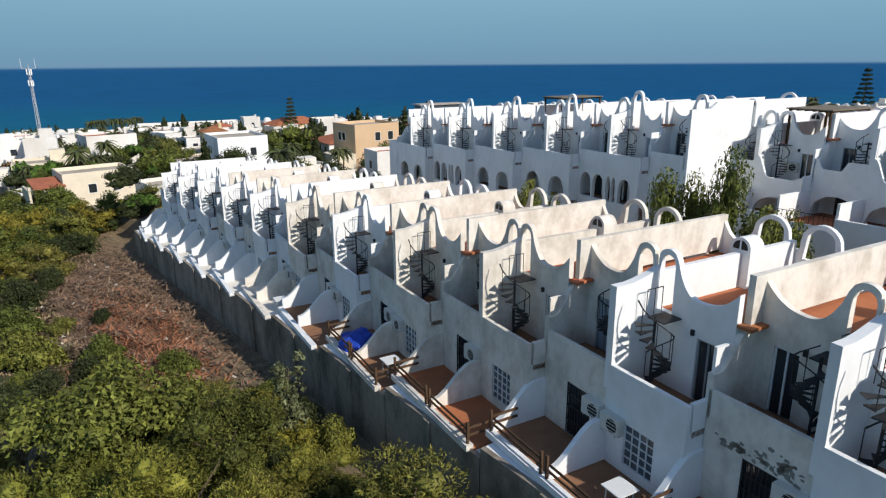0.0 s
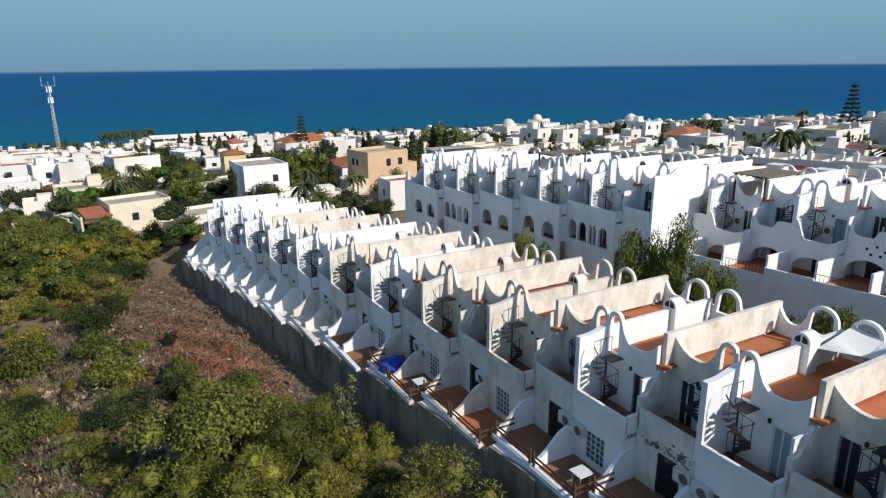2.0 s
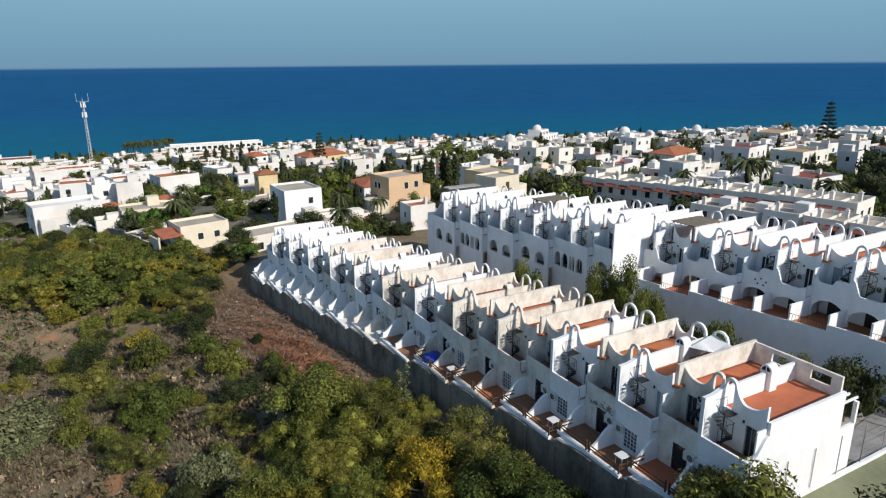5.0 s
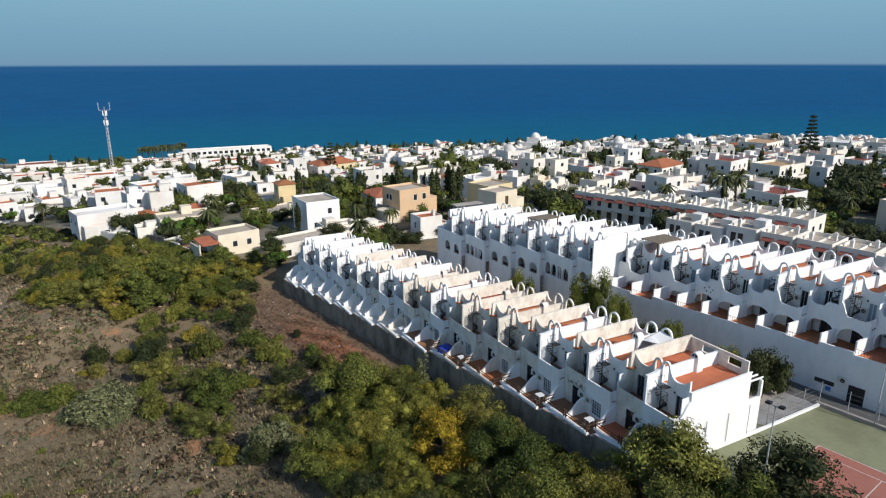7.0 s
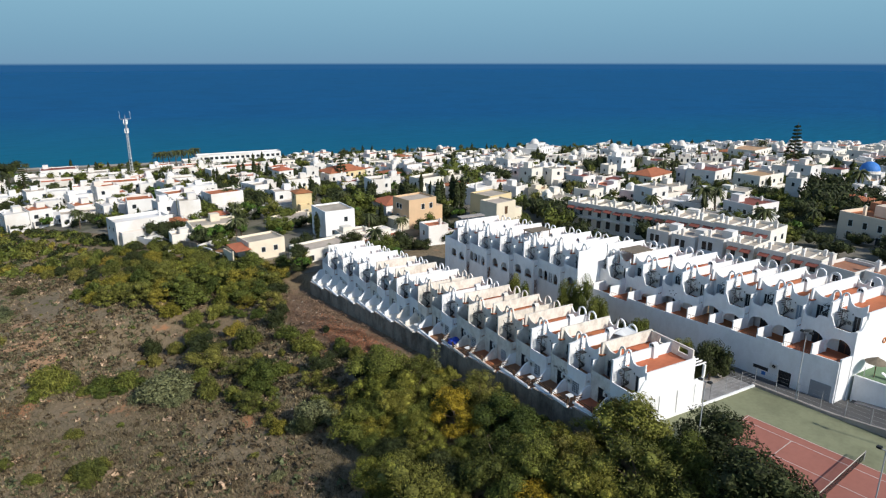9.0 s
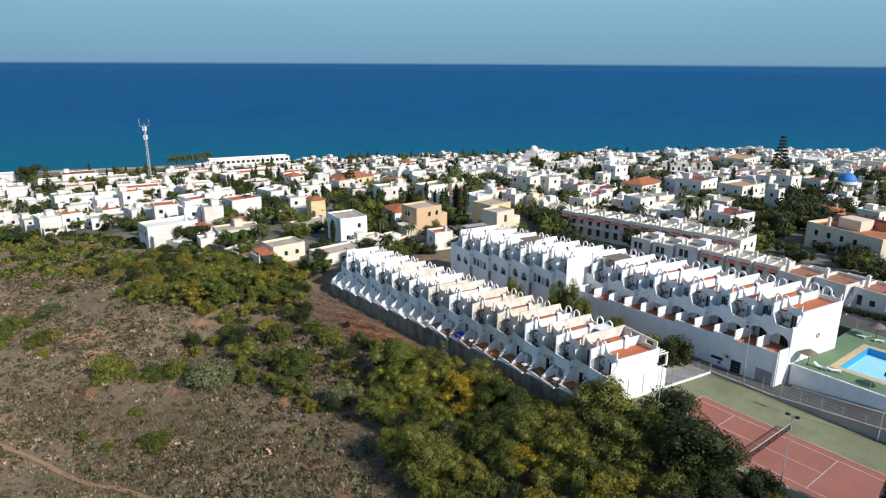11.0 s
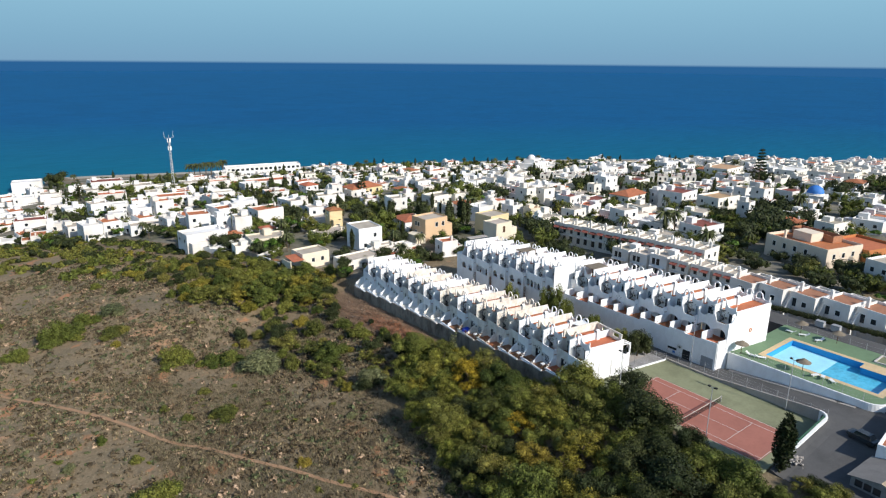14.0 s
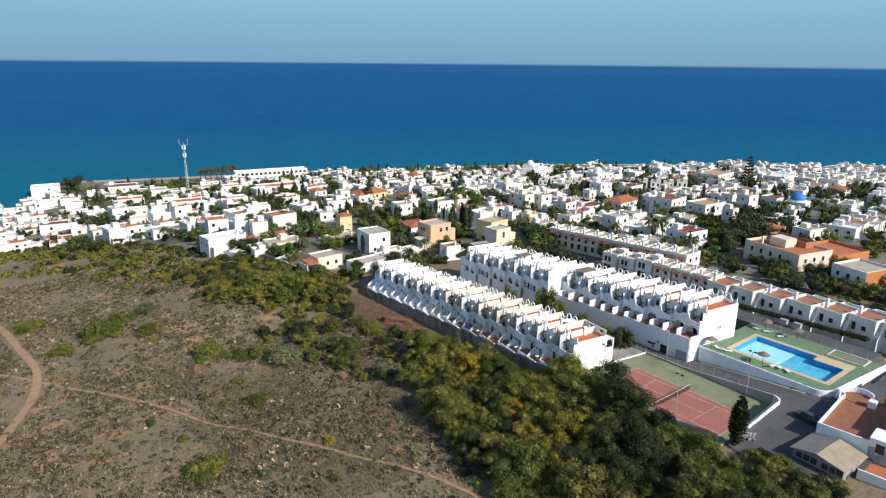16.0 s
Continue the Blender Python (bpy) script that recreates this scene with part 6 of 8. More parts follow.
def ribbon(name, pts, w, label):
    bm = bmesh.new()
    prev = None
    fine = []
    for p, q in zip(pts, pts[1:]):
        for i in range(12):
            fine.append((p[0] + (q[0] - p[0]) * i / 12, p[1] + (q[1] - p[1]) * i / 12))
    for i in range(len(fine)):
        a, b = fine[max(0, i - 5)], fine[min(len(fine) - 1, i + 5)]
        d = Vector((b[0] - a[0], b[1] - a[1], 0)).normalized()
        c = [sum(fine[min(len(fine) - 1, max(0, i + o))][k] for o in range(-5, 6)) / 11 for k in (0, 1)]
        ww = w * (1 + 0.35 * noise.noise(Vector((c[0], c[1], 0)) * 0.5))
        x0, y0, x1, y1 = c[0] - d.y * ww, c[1] + d.x * ww, c[0] + d.y * ww, c[1] - d.x * ww
        cur = (bm.verts.new((x0, y0, gz(x0, y0) + 0.12)), bm.verts.new((x1, y1, gz(x1, y1) + 0.12)))
        if prev:
            bm.faces.new((prev[0], cur[0], cur[1], prev[1]))
        prev = cur
    tagged(part(name, bm, EARTH), label, "path", kind="structure")


ribbon("trail", TRAIL, 0.36, "narrow trodden reddish trail through dry scrub")
ribbon("dirt_track", TRACK, 0.95, "curving red earth track")
# bare red patches in the scrub
bm = bmesh.new()
rp = random.Random(3)
for x, y, r in ((-65.6, 71.4, 2.2), (-83.9, 66.3, 2.0), (-47.1, 98.9, 3.0), (-86.1, 51.8, 2.4), (-76.6, 44.6, 1.6), (-42.7, 73, 2.2), (-85, 76.8, 1.5), (-61, 192, 2.5), (-57.7, 134.5, 2.0), (-48.1, 111.7, 2.4), (-70.3, 64.3, 1.6), (-46.9, 89.8, 2.6)):
    for j in range(4):
        cx, cy, q = x + rp.gauss(0, 0.55 * r), y + rp.gauss(0, 0.4 * r), r * rp.uniform(0.3, 0.7)
        rim = []
        for i in range(16):
            a = 2 * math.pi * i / 16
            d = q * (1 + 0.7 * noise.noise(Vector((cx + math.cos(a), cy + math.sin(a), 3.0 * j)) * 1.4))
            px, py = cx + 1.3 * d * math.cos(a), cy + 0.8 * d * math.sin(a)
            rim.append(bm.verts.new((px, py, gz(px, py) + 0.09 + 0.006 * j)))
        bm.faces.new(rim)
tagged(part("bare_earth", bm, EARTH), "bare patches of red earth between dry scrub", "earth", kind="structure")
# heaps of cut reddish branches and brown debris on the bank beside the wall
BRUSH = leaf_mat("dead_red_brush", (0.3, 0.135, 0.065), 0.2)
TWIGS = leaf_mat("brown_dead_twigs", (0.2, 0.14, 0.085), 0.2)
rg = np.random.default_rng(8)
for name, material, n, mid, run, off, label in (("cut_brush", BRUSH, 5200, 52, 6.5, (-8.2, -3.4), "spread of dead reddish cut branches"), ("dead_twigs", TWIGS, 15000, 63, 16, (-9.8, -1.3), "brown litter of dead twigs on a bank")):
    by = mid + rg.normal(size=n) * run
    bx = rg.uniform(*off, n) + rg.normal(size=n) * 0.5 + 0.02 * (by - 60)
    ok = (bx < 0.03 * by - 2.7) & (by < 95) & (by > 38)
    bx, by = bx[ok], by[ok]
    n = len(bx)
    heap = 0.25 + 0.45 * np.sin(bx * 1.1) * np.sin(by * 0.7 + bx)
    bz = ground_z(bx, by) + rg.random(n) * np.maximum(0.08, heap)
    a, l, t = rg.uniform(0, 6.283, n), rg.uniform(0.15, 0.8, n), rg.uniform(-0.2, 0.5, n)
    p0 = np.stack([bx, by, bz], -1)
    dv = np.stack([np.cos(a) * l, np.sin(a) * l, t * l], -1)
    sv = np.stack([-np.sin(a), np.cos(a), 0.3 + 0 * a], -1) * 0.06
    v = np.stack([p0 - sv, p0 + sv, p0 + dv], 1).reshape(-1, 3)
    me = bpy.data.meshes.new(name)
    me.from_pydata(v.tolist(), [], np.arange(len(v)).reshape(-1, 3).tolist())
    me.materials.append(material)
    tagged(new(name, me), label, "brushwood", kind="stuff")
# hedge by the upper street
for i in range(16):
    t = leaf_mesh("hedge_leaves", LEAF_DARK, [(0, 0, 0.6, 0.75), (0, 0.7, 0.6, 0.75), (0, -0.7, 0.6, 0.75)], 900, 0.09, i, 0.8, 0.5) if i == 0 else t
    ob = new("hedge_bush", t)
    ob.matrix_basis = pose(56.6 + 0.25 * i, 1.0 - 2.1 * i, 2.2)
    tagged(ob, "clipped dark green hedge bush along the street", "hedge", "hedge along the street")

# ---- town ----
def ring_wall(x0, x1, y0, y1, z0, z1, t=0.2):
    return boxes((x0, x1, y0, y0 + t, z0, z1), (x0, x1, y1 - t, y1, z0, z1), (x0, x0 + t, y0 + t, y1 - t, z0, z1), (x1 - t, x1, y0 + t, y1 - t, z0, z1))


def block(h, x0, x1, y0, y1, z0, z1, wall_mat, roof_mat, par=0.5):
    """A flat-roofed volume: walls with a parapet, and a sunken roof."""
    part("wall", ring_wall(x0, x1, y0, y1, z0, z1 + par), wall_mat, h)
    part("roof", boxes((x0 + 0.2, x1 - 0.2, y0 + 0.2, y1 - 0.2, z1 - 0.3, z1)), roof_mat, h)


PANE = {}


def window(h, x, y, z, w, hh, face):
    """face: '-y', '+y', '-x' or '+x'. A dark pane in a proud frame."""
    key = (round(w, 2), round(hh, 2))
    if key not in PANE:
        fr = bmesh.new()
        loops = []
        for d, y in ((0.07, 0.02), (0.07, -0.06), (0.0, -0.06), (0.0, 0.02)):
            loops.append([fr.verts.new((sx * (w / 2 + d), y, sz * (hh / 2 + d))) for sx, sz in ((-1, -1), (1, -1), (1, 1), (-1, 1))])
        for p, q in zip(loops, loops[1:] + loops[:1]):
            for k in range(4):
                fr.faces.new((p[k], p[(k + 1) % 4], q[(k + 1) % 4], q[k]))
        bmesh.ops.recalc_face_normals(fr, faces=fr.faces)
        me = bpy.data.meshes.new("window")
        fr.to_mesh(me)
        fr.free()
        me.materials.append(FRAMEWHITE)
        plain = bpy.data.meshes.new("pane")
        b = boxes((-w / 2, w / 2, -0.015, 0.02, -hh / 2, hh / 2))
        bmesh.ops.recalc_face_normals(b, faces=b.faces)
        b.to_mesh(plain)
        b.free()
        plain.materials.append(GLASS)
        PANE[key] = me, plain
    turn = {"-y": 0, "+x": 90, "+y": 180, "-x": -90}[face]
    win = new("window", PANE[key][0])
    win.parent = h
    win.matrix_basis = pose(x, y, z, 0, 0, turn)
    pane = new("pane", PANE[key][1])
    pane.parent = win
    return win


def chimney(h, x, y, z, hh=1.2, material=None):
    part("chimney", boxes((x - 0.3, x + 0.3, y - 0.3, y + 0.3, z - 0.3, z + hh), (x - 0.38, x + 0.38, y - 0.38, y + 0.38, z + hh, z + hh + 0.12), (x - 0.18, x + 0.18, y - 0.18, y + 0.18, z + hh + 0.12, z + hh + 0.35)), material or TOWNWHITE, h)


def hip_roof(h, x0, x1, y0, y1, z, rise, material, over=0.35):
    bm = bmesh.new()
    x0, x1, y0, y1 = x0 - over, x1 + over, y0 - over, y1 + over
    cx, cy = (x0 + x1) / 2, (y0 + y1) / 2
    run = min(x1 - x0, y1 - y0) / 2
    r0, r1 = ((x0 + run, cy), (x1 - run, cy)) if x1 - x0 > y1 - y0 else ((cx, y0 + run), (cx, y1 - run))
    b = [bm.verts.new((x, y, zz)) for zz in (z - 0.12, z) for x, y in ((x0, y0), (x1, y0), (x1, y1), (x0, y1))]
    t0, t1 = bm.verts.new((*r0, z + rise)), bm.verts.new((*r1, z + rise + 0.001))
    bm.faces.new(b[3::-1])
    for i in range(4):
        bm.faces.new((b[i], b[(i + 1) % 4], b[4 + (i + 1) % 4], b[4 + i]))
    if x1 - x0 > y1 - y0:
        for f in ((b[4], b[5], t1, t0), (b[6], b[7], t0, t1), (b[5], b[6], t1), (b[7], b[4], t0)):
            bm.faces.new(f)
    else:
        for f in ((b[5], b[6], t1, t0), (b[7], b[4], t0, t1), (b[4], b[5], t0), (b[6], b[7], t1)):
            bm.faces.new(f)
    part("pantile_roof", bm, material, h)


def arch_porch(h, x0, x1, y, depth, z0, z1, n, material):
    """An arcade standing in front of a wall that faces -y."""
    bm = bmesh.new()
    w = (x1 - x0) / n
    for i in range(n):
        a, b = x0 + i * w, x0 + (i + 1) * w
        c, r = (a + b) / 2, w * 0.36
        band(bm, "x", [a, c - r], z0, z1, y - depth, y - depth + 0.25)
        band(bm, "x", steps(c - r, c + r, 10), lambda s: z0 + (z1 - z0) * 0.5 + math.sqrt(max(0, r * r - (s - c) ** 2)) * 0.9, z1, y - depth, y - depth + 0.25)
        band(bm, "x", [c + r, b], z0, z1, y - depth, y - depth + 0.25)
    part("arcade", bm, material, h)
    part("arcade_roof", boxes((x0, x1, y - depth, y, z1, z1 + 0.15)), material, h)


def house_a(wall_mat, roof_mat, label):
    h = thing("house", pose(0, 0, -950), label, "house", "town houses")
    block(h, -4.5, 4.5, -4, 4, -6, 5.8, wall_mat, roof_mat)
    block(h, 4.501, 8, -3, 3.5, -6, 2.9, wall_mat, TERRACOTTA)
    chimney(h, 2.5, 2, 5.8, 1.3, wall_mat)
    part("stair_head", boxes((-4.0, -1.6, 0.8, 3.6, 5.8, 8.0)), wall_mat, h)
    for x in (-2.8, 0, 2.8):
        window(h, x, -4.0, 4.4, 1.0, 1.2, "-y")
    window(h, -2.6, -4.0, 1.2, 1.2, 2.0, "-y")
    window(h, 1.5, -4.0, 1.5, 1.4, 1.2, "-y")
    for y in (-2, 1.5):
        window(h, -4.5, y, 4.4, 1.0, 1.2, "-x")
        window(h, -4.5, y, 1.5, 1.0, 1.2, "-x")
    return h


def house_b(wall_mat, roof_mat, label):
    h = thing("house", pose(0, 0, -950), label, "house", "town houses")
    block(h, -5.5, 5.5, -4, 4, -6, 3.2, wall_mat, roof_mat, 0.45)
    arch_porch(h, -5.5, 1.5, -4, 1.8, -2, 2.6, 3, wall_mat)
    chimney(h, -3, 1.5, 3.2, 1.2, wall_mat)
    part("wall", boxes((1.6, 5.4, -7.5, -7.3, -6, 1.4)), wall_mat, h)
    part("wall", boxes((5.2, 5.4, -7.3, -4.0, -6, 1.4)), wall_mat, h)
    for x in (-3.5, 0, 3.4):
        window(h, x, -4.0, 1.4, 1.1, 1.4, "-y")
    for y in (-2, 1.8):
        window(h, -5.5, y, 1.5, 1.0, 1.1, "-x")
    return h


def house_c(wall_mat, roof_mat, label):
    h = thing("house", pose(0, 0, -950), label, "house", "town houses")
    block(h, -5, 5, -2, 4.5, -6, 6.2, wall_mat, roof_mat)
    block(h, -5, 5, -5.5, -2.001, -6, 3.0, wall_mat, TERRACOTTA, 0.9)
    chimney(h, 3.5, 3, 6.2, 1.3, wall_mat)
    part("stair_head", boxes((-4.6, -2.4, 1.2, 4.1, 6.2, 8.3)), wall_mat, h)
    bm = bmesh.new()
    bmesh.ops.create_icosphere(bm, subdivisions=2, radius=1.2, matrix=pose(-3.5, 2.65, 8.3))
    for v in bm.verts:
        v.co.z = max(8.25, v.co.z)
    part("dome", bm, wall_mat, h)
    for x in (-3.2, 0.0, 3.2):
        window(h, x, -2.0, 4.4, 1.2, 1.9, "-y")
        window(h, x, -5.5, 1.3, 1.2, 1.4, "-y")
    for y in (0.5, 3.0):
        window(h, -5, y, 4.6, 0.9, 1.1, "-x")
        window(h, -5, y, 1.6, 0.9, 1.1, "-x")
    return h


def house_d(wall_mat, roof_mat, label):
    h = thing("house", pose(0, 0, -950), label, "house", "town houses")
    part("wall", boxes((-5, 5, -4, 4, -6, 5.4)), wall_mat, h)
    hip_roof(h, -5, 5, -4, 4, 5.4, 1.7, PANTILE)
    block(h, 5.001, 9, -3.5, 2.5, -6, 2.9, wall_mat, roof_mat)
    chimney(h, 3, 1, 6.3, 1.2, wall_mat)
    for x in (-3, 0, 3):
        window(h, x, -4.0, 3.9, 1.1, 1.3, "-y")
        window(h, x, -4.0, 1.2, 1.1, 1.3, "-y")
    for y in (-1.8, 1.8):
        window(h, -5, y, 3.9, 1.0, 1.2, "-x")
        window(h, -5, y, 1.2, 1.0, 1.2, "-x")
    return h


def terrace_unit(wall_mat, roof_mat, label, awning=None):
    h = thing("terraced_house", pose(0, 0, -950), label, "house", "town terraces")
    block(h, -4, 4, -3.05, 3.05, -6, 5.6, wall_mat, roof_mat, 0.7)
    if not awning:
        part("roof_box", boxes((0.5, 3.2, -2.8, -0.4, 5.6, 7.3)), wall_mat, h)
    else:
        part("roof_kerb", boxes((-3.7, 3.7, -0.1, 0.1, 5.6, 6.0)), wall_mat, h)
        chimney(h, 2.2, -1.4, 5.6, 1.3, TOWNWHITE)
    chimney(h, -1.5, 1.6, 5.6, 1.5, TOWNWHITE)
    for y in (-1.5, 1.5):
        window(h, -4.0, y, 4.2, 1.1, 1.9, "-x")
        window(h, -4.0, y, 1.3, 1.3, 1.9, "-x")
    window(h, -1.5, -3.05, 4.2, 1.0, 1.2, "-y")
    window(h, 1.8, -3.05, 4.2, 1.0, 1.2, "-y")
    part("balcony", boxes((-5.2, -4.0, -2.6, 2.6, 2.6, 2.85)), wall_mat, h)
    if awning:
        for y in (-1.5, 1.5):
            bm = boxes((-5.3, -4.0, y - 1.1, y + 1.1, 5.2, 5.3))
            for v in bm.verts:
                v.co.z += (v.co.x + 4.0) * 0.35
            part("tiled_canopy", bm, awning, h)
    return h


def house_row(wall_mat, roof_mat, label):
    h = thing("house_row", pose(0, 0, -950), label, "house", "town rows")
    for i, (z, y0) in enumerate(((5.6, -4.0), (6.1, -4.6), (3.0, -5.0), (5.4, -4.2))):
        x0 = -13 + 6.5 * i
        block(h, x0, x0 + 6.495, y0, 4.5, -6, z, wall_mat, roof_mat if i % 2 else wall_mat, 0.6)
        part("porch", boxes((x0 + 0.4, x0 + 6.0, y0 - 2.4, y0 - 2.2, -6, 1.1), (x0 + 0.4, x0 + 0.6, y0 - 2.2, y0 - 0.01, -6, 2.4)), wall_mat, h)
        if z > 4:
            part("stair_head", boxes((x0 + 3.4, x0 + 5.8, 1.0, 3.8, z, z + 2.1)), wall_mat, h)
            window(h, x0 + 1.8, y0, 4.1, 1.2, 1.5, "-y")
            window(h, x0 + 4.8, y0, 4.1, 0.9, 1.1, "-y")
            chimney(h, x0 + 1.4, 2.4, z, 1.1, wall_mat)
        window(h, x0 + 2.0, y0, 1.2, 1.6, 2.0, "-y")
        window(h, x0 + 4.9, y0, 1.4, 1.0, 1.2, "-y")
    for y in (-2, 1.6):
        window(h, -13, y, 4.2, 1.0, 1.2, "-x")
    return h


PROTO = {
    "r": house_row(TOWNWHITE, TERRACOTTA, "long row of joined white flat-roofed houses"),
    "rg": house_row(TOWNWHITE, GREYROOF, "long row of joined white houses with pale roofs"),
    "a": house_a(TOWNWHITE, GREYROOF, "white two-storey flat-roofed house with a low wing"),
    "at": house_a(TOWNWHITE, TERRACOTTA, "white two-storey house with a terracotta roof terrace"),
    "ac": house_a(PALE, GREYROOF, "cream two-storey flat-roofed house with a low wing"),
    "b": house_b(TOWNWHITE, GREYROOF, "low white house with an arched porch"),
    "bc": house_b(CREAM, GREYROOF, "low cream house with an arched porch"),
    "c": house_c(TOWNWHITE, TOWNWHITE, "stepped white house with a small domed stair tower"),
    "cc": house_c(PALE, GREYROOF, "stepped cream house with a small domed stair tower"),
    "ct": house_c(TOWNWHITE, TERRACOTTA, "stepped white house with terracotta terraces"),
    "d": house_d(TOWNWHITE, TERRACOTTA, "white house under a clay pantile hip roof"),
    "dc": house_d(YELLOW, TERRACOTTA, "yellow house under an orange pantile hip roof"),
    "t": terrace_unit(TOWNWHITE, GREYROOF, "white terraced house with roof box and chimney"),
    "tc": terrace_unit(PALE, GREYROOF, "cream terraced house with maroon tiled canopies", MAROON),
    "tm": terrace_unit(PALE, MAROON, "pale terraced house with a maroon tiled roof"),
    "tt": terrace_unit(TOWNWHITE, TERRACOTTA, "white terraced house with a terracotta roof terrace"),
}
placed = []
first_use = set()


far_town = Pile()
FAR_PARTS = {}


def put(key, x, y, turn, dz=0.0, s=1.0, tall=1.0):
    m = pose(x, y, gz(x, y) + dz, 0, 0, turn)
    h = PROTO[key]
    placed.append((x, y, 6.2 * s))
    tall = s * tall * (0.92 + 0.16 * ((x * 7 + y * 3) % 1))
    # beyond the nearest lanes the houses are one joined townscape
    if y > 200 or x > 172 or y + 0.25 * x > 216:
        m = m @ Matrix.Diagonal((s, s, tall, 1))
        if key not in FAR_PARTS:
            FAR_PARTS[key] = [(o.children[0].data if o.children else o.data, o.matrix_basis.copy()) for o in h.children]
        for data, q in FAR_PARTS[key]:
            far_town.add(data, m @ q)
        return None
    if key not in first_use:
        first_use.add(key)
        h.matrix_basis = m
    else:
        h = copy_thing(h, m)
    h.scale = (s, s, tall)
    return h


# cream terrace behind the second row, and the white terrace by the upper street
for i in range(9):
    put("tc", 80.5 + 0.1 * i, 26 + 6.1 * i, 2, 1.0 - 0.02 * i)
for i in range(6):
    put("tc" if i < 3 else "t", 67.5 + 0.0 * i, 10.5 + 6.1 * i, 2, 1.2, 0.86)
BRICKTILE = mat("brown_red_roof_tile", (0.36, 0.17, 0.1), var=0.1, scale=0.8, fine=8)
for i in range(8):
    x, y = 62.6 + 0.75 * i, 2.8 - 6.5 * i
    t = thing("house", pose(x, y, 2.6, 0, 0, -9), "low white house with a tiled roof terrace and outside stair", "house", "white houses along the street")
    block(t, -3.6, 3.6, -2.9, 2.9, -3, 3.3 + 0.25 * (i % 2), TOWNWHITE, BRICKTILE, 0.55)
    block(t, 3.601, 7.6, -2.6, 2.9, -3, 2.7, TOWNWHITE, GREYROOF, 0.4)
    chimney(t, -1.2 + 0.5 * (i % 3), 2.45, 3.3, 1.9, TOWNWHITE)
    bm = bmesh.new()
    for k in range(9):
        box(bm, -3.4 + 0.3 * k, -3.1 + 0.3 * k, -3.9, -2.902, -3, 0.4 + 0.36 * k)
    part("outside_stair", bm, TOWNWHITE, t)
    part("stair_wall", band(bmesh.new(), "x", [-4.2, -0.6], -3, lambda u: 1.0 + (u + 3.4) * 1.15, -4.05, -3.902), TOWNWHITE, t)
    window(t, -3.6, -0.6, 1.6, 1.0, 1.1, "-x")
    window(t, -3.6, 1.6, 1.6, 0.9, 1.9, "-x")
    placed.append((x, y, 6.5))
# single houses that stand out
TANWALL = mat("tan_plaster", (0.72, 0.6, 0.47), var=0.05, scale=0.3)
tan = thing("villa", pose(118, 12, gz(118, 12), 0, 0, -14), "large tan villa with terracotta terraces and an orange wing", "house")
block(tan, -8, 7, -10, 10, -6, 5.6, TANWALL, TERRACOTTA, 0.8)
part("roof_room", boxes((-3, 2, -1, 5, 5.6, 8.2)), TANWALL, tan)
part("brick_parapet", ring_wall(2.4, 6.6, -4, 9.6, 5.6, 7.6), BRICK, tan, "brown-red brick parapet")
block(tan, 7.001, 22, -12, 2, -6, 4.2, ORANGE, TERRACOTTA, 0.8)
chimney(tan, -5, 6, 5.6, 2.2, CREAM)
for y in (-7, -3.5, 0, 3.5, 7):
    window(tan, -8, y, 4.0, 1.0, 1.5, "-x")
    window(tan, -8, y, 1.0, 1.1, 1.9, "-x")
for x in (-5, -1, 3):
    window(tan, x, -10, 4.0, 1.1, 1.4, "-y")
placed.append((118, 12, 14))
placed.append((132, 4, 12))
ow = thing("house", pose(108, -13, gz(108, -13), 0, 0, -14), "white house with a bright orange side wall", "house")
block(ow, -6, 6, -5, 5, -6, 5.4, TOWNWHITE, GREYROOF, 0.6)
part("painted_wall", boxes((-5.9, 6.02, -5.06, -5.005, -6, 5.9)), ORANGE, ow, "bright orange wall")
for y in (-3, 0, 3):
    window(ow, -6, y, 3.6, 1.0, 1.2, "-x")
placed.append((108, -13, 9))
peach = thing("house", pose(49.5, 110.5, gz(49, 110), 0, 0, 0), "peach-coloured house with arched upper windows", "house")
block(peach, -5, 4.5, -4, 4, -5, 8.0, PEACH, GREYROOF, 0.5)
part("side_wing", boxes((4.5, 7.5, -3, 3, -5, 5.5)), PEACH, peach)
part("side_wing", boxes((-9, -5, -4, 2, -5, 3.4)), CREAM, peach)
for x in (-3, -0.2, 2.6):
    w = window(peach, x, -4, 6.2, 1.1, 1.5, "-y")
for y in (-2, 1.5):
    window(peach, -5, y, 6.2, 1.0, 1.4, "-x")
    window(peach, -5, y, 3.2, 1.0, 1.2, "-x")
placed.append((49.5, 110.5, 10))
wh = thing("house", pose(26.5, 117, gz(26, 117), 0, 0, -6), "plain tall white cubic house", "house")
block(wh, -4.2, 4.2, -5, 5, -5, 7.4, WHITE, GREYROOF, 0.4)
for y in (-2.5, 1.5):
    window(wh, -4.2, y, 5.4, 0.8, 1.2, "-x")
for x in (-2, 1.6):
    window(wh, x, -5, 5.2, 1.0, 1.3, "-y")
    window(wh, x, -5, 2.0, 1.0, 1.3, "-y")
placed.append((26.5, 117, 9))
yc = thing("house", pose(70, 101, gz(70, 101), 0, 0, 3), "pale yellow cubic house without windows on one side", "house")
block(yc, -4.5, 4.5, -4, 4, -5, 7.6, YELLOW, GREYROOF, 0.4)
window(yc, 2, -4, 5.2, 1.0, 1.2, "-y")
placed.append((70, 101, 8))
tw = thing("house", pose(57, 84, gz(57, 84), 0, 0, 3), "cream cubic tower house with a small brown door", "house")
block(tw, -3.5, 3.5, -3, 3, -5, 9.0, CREAM, GREYROOF, 0.4)
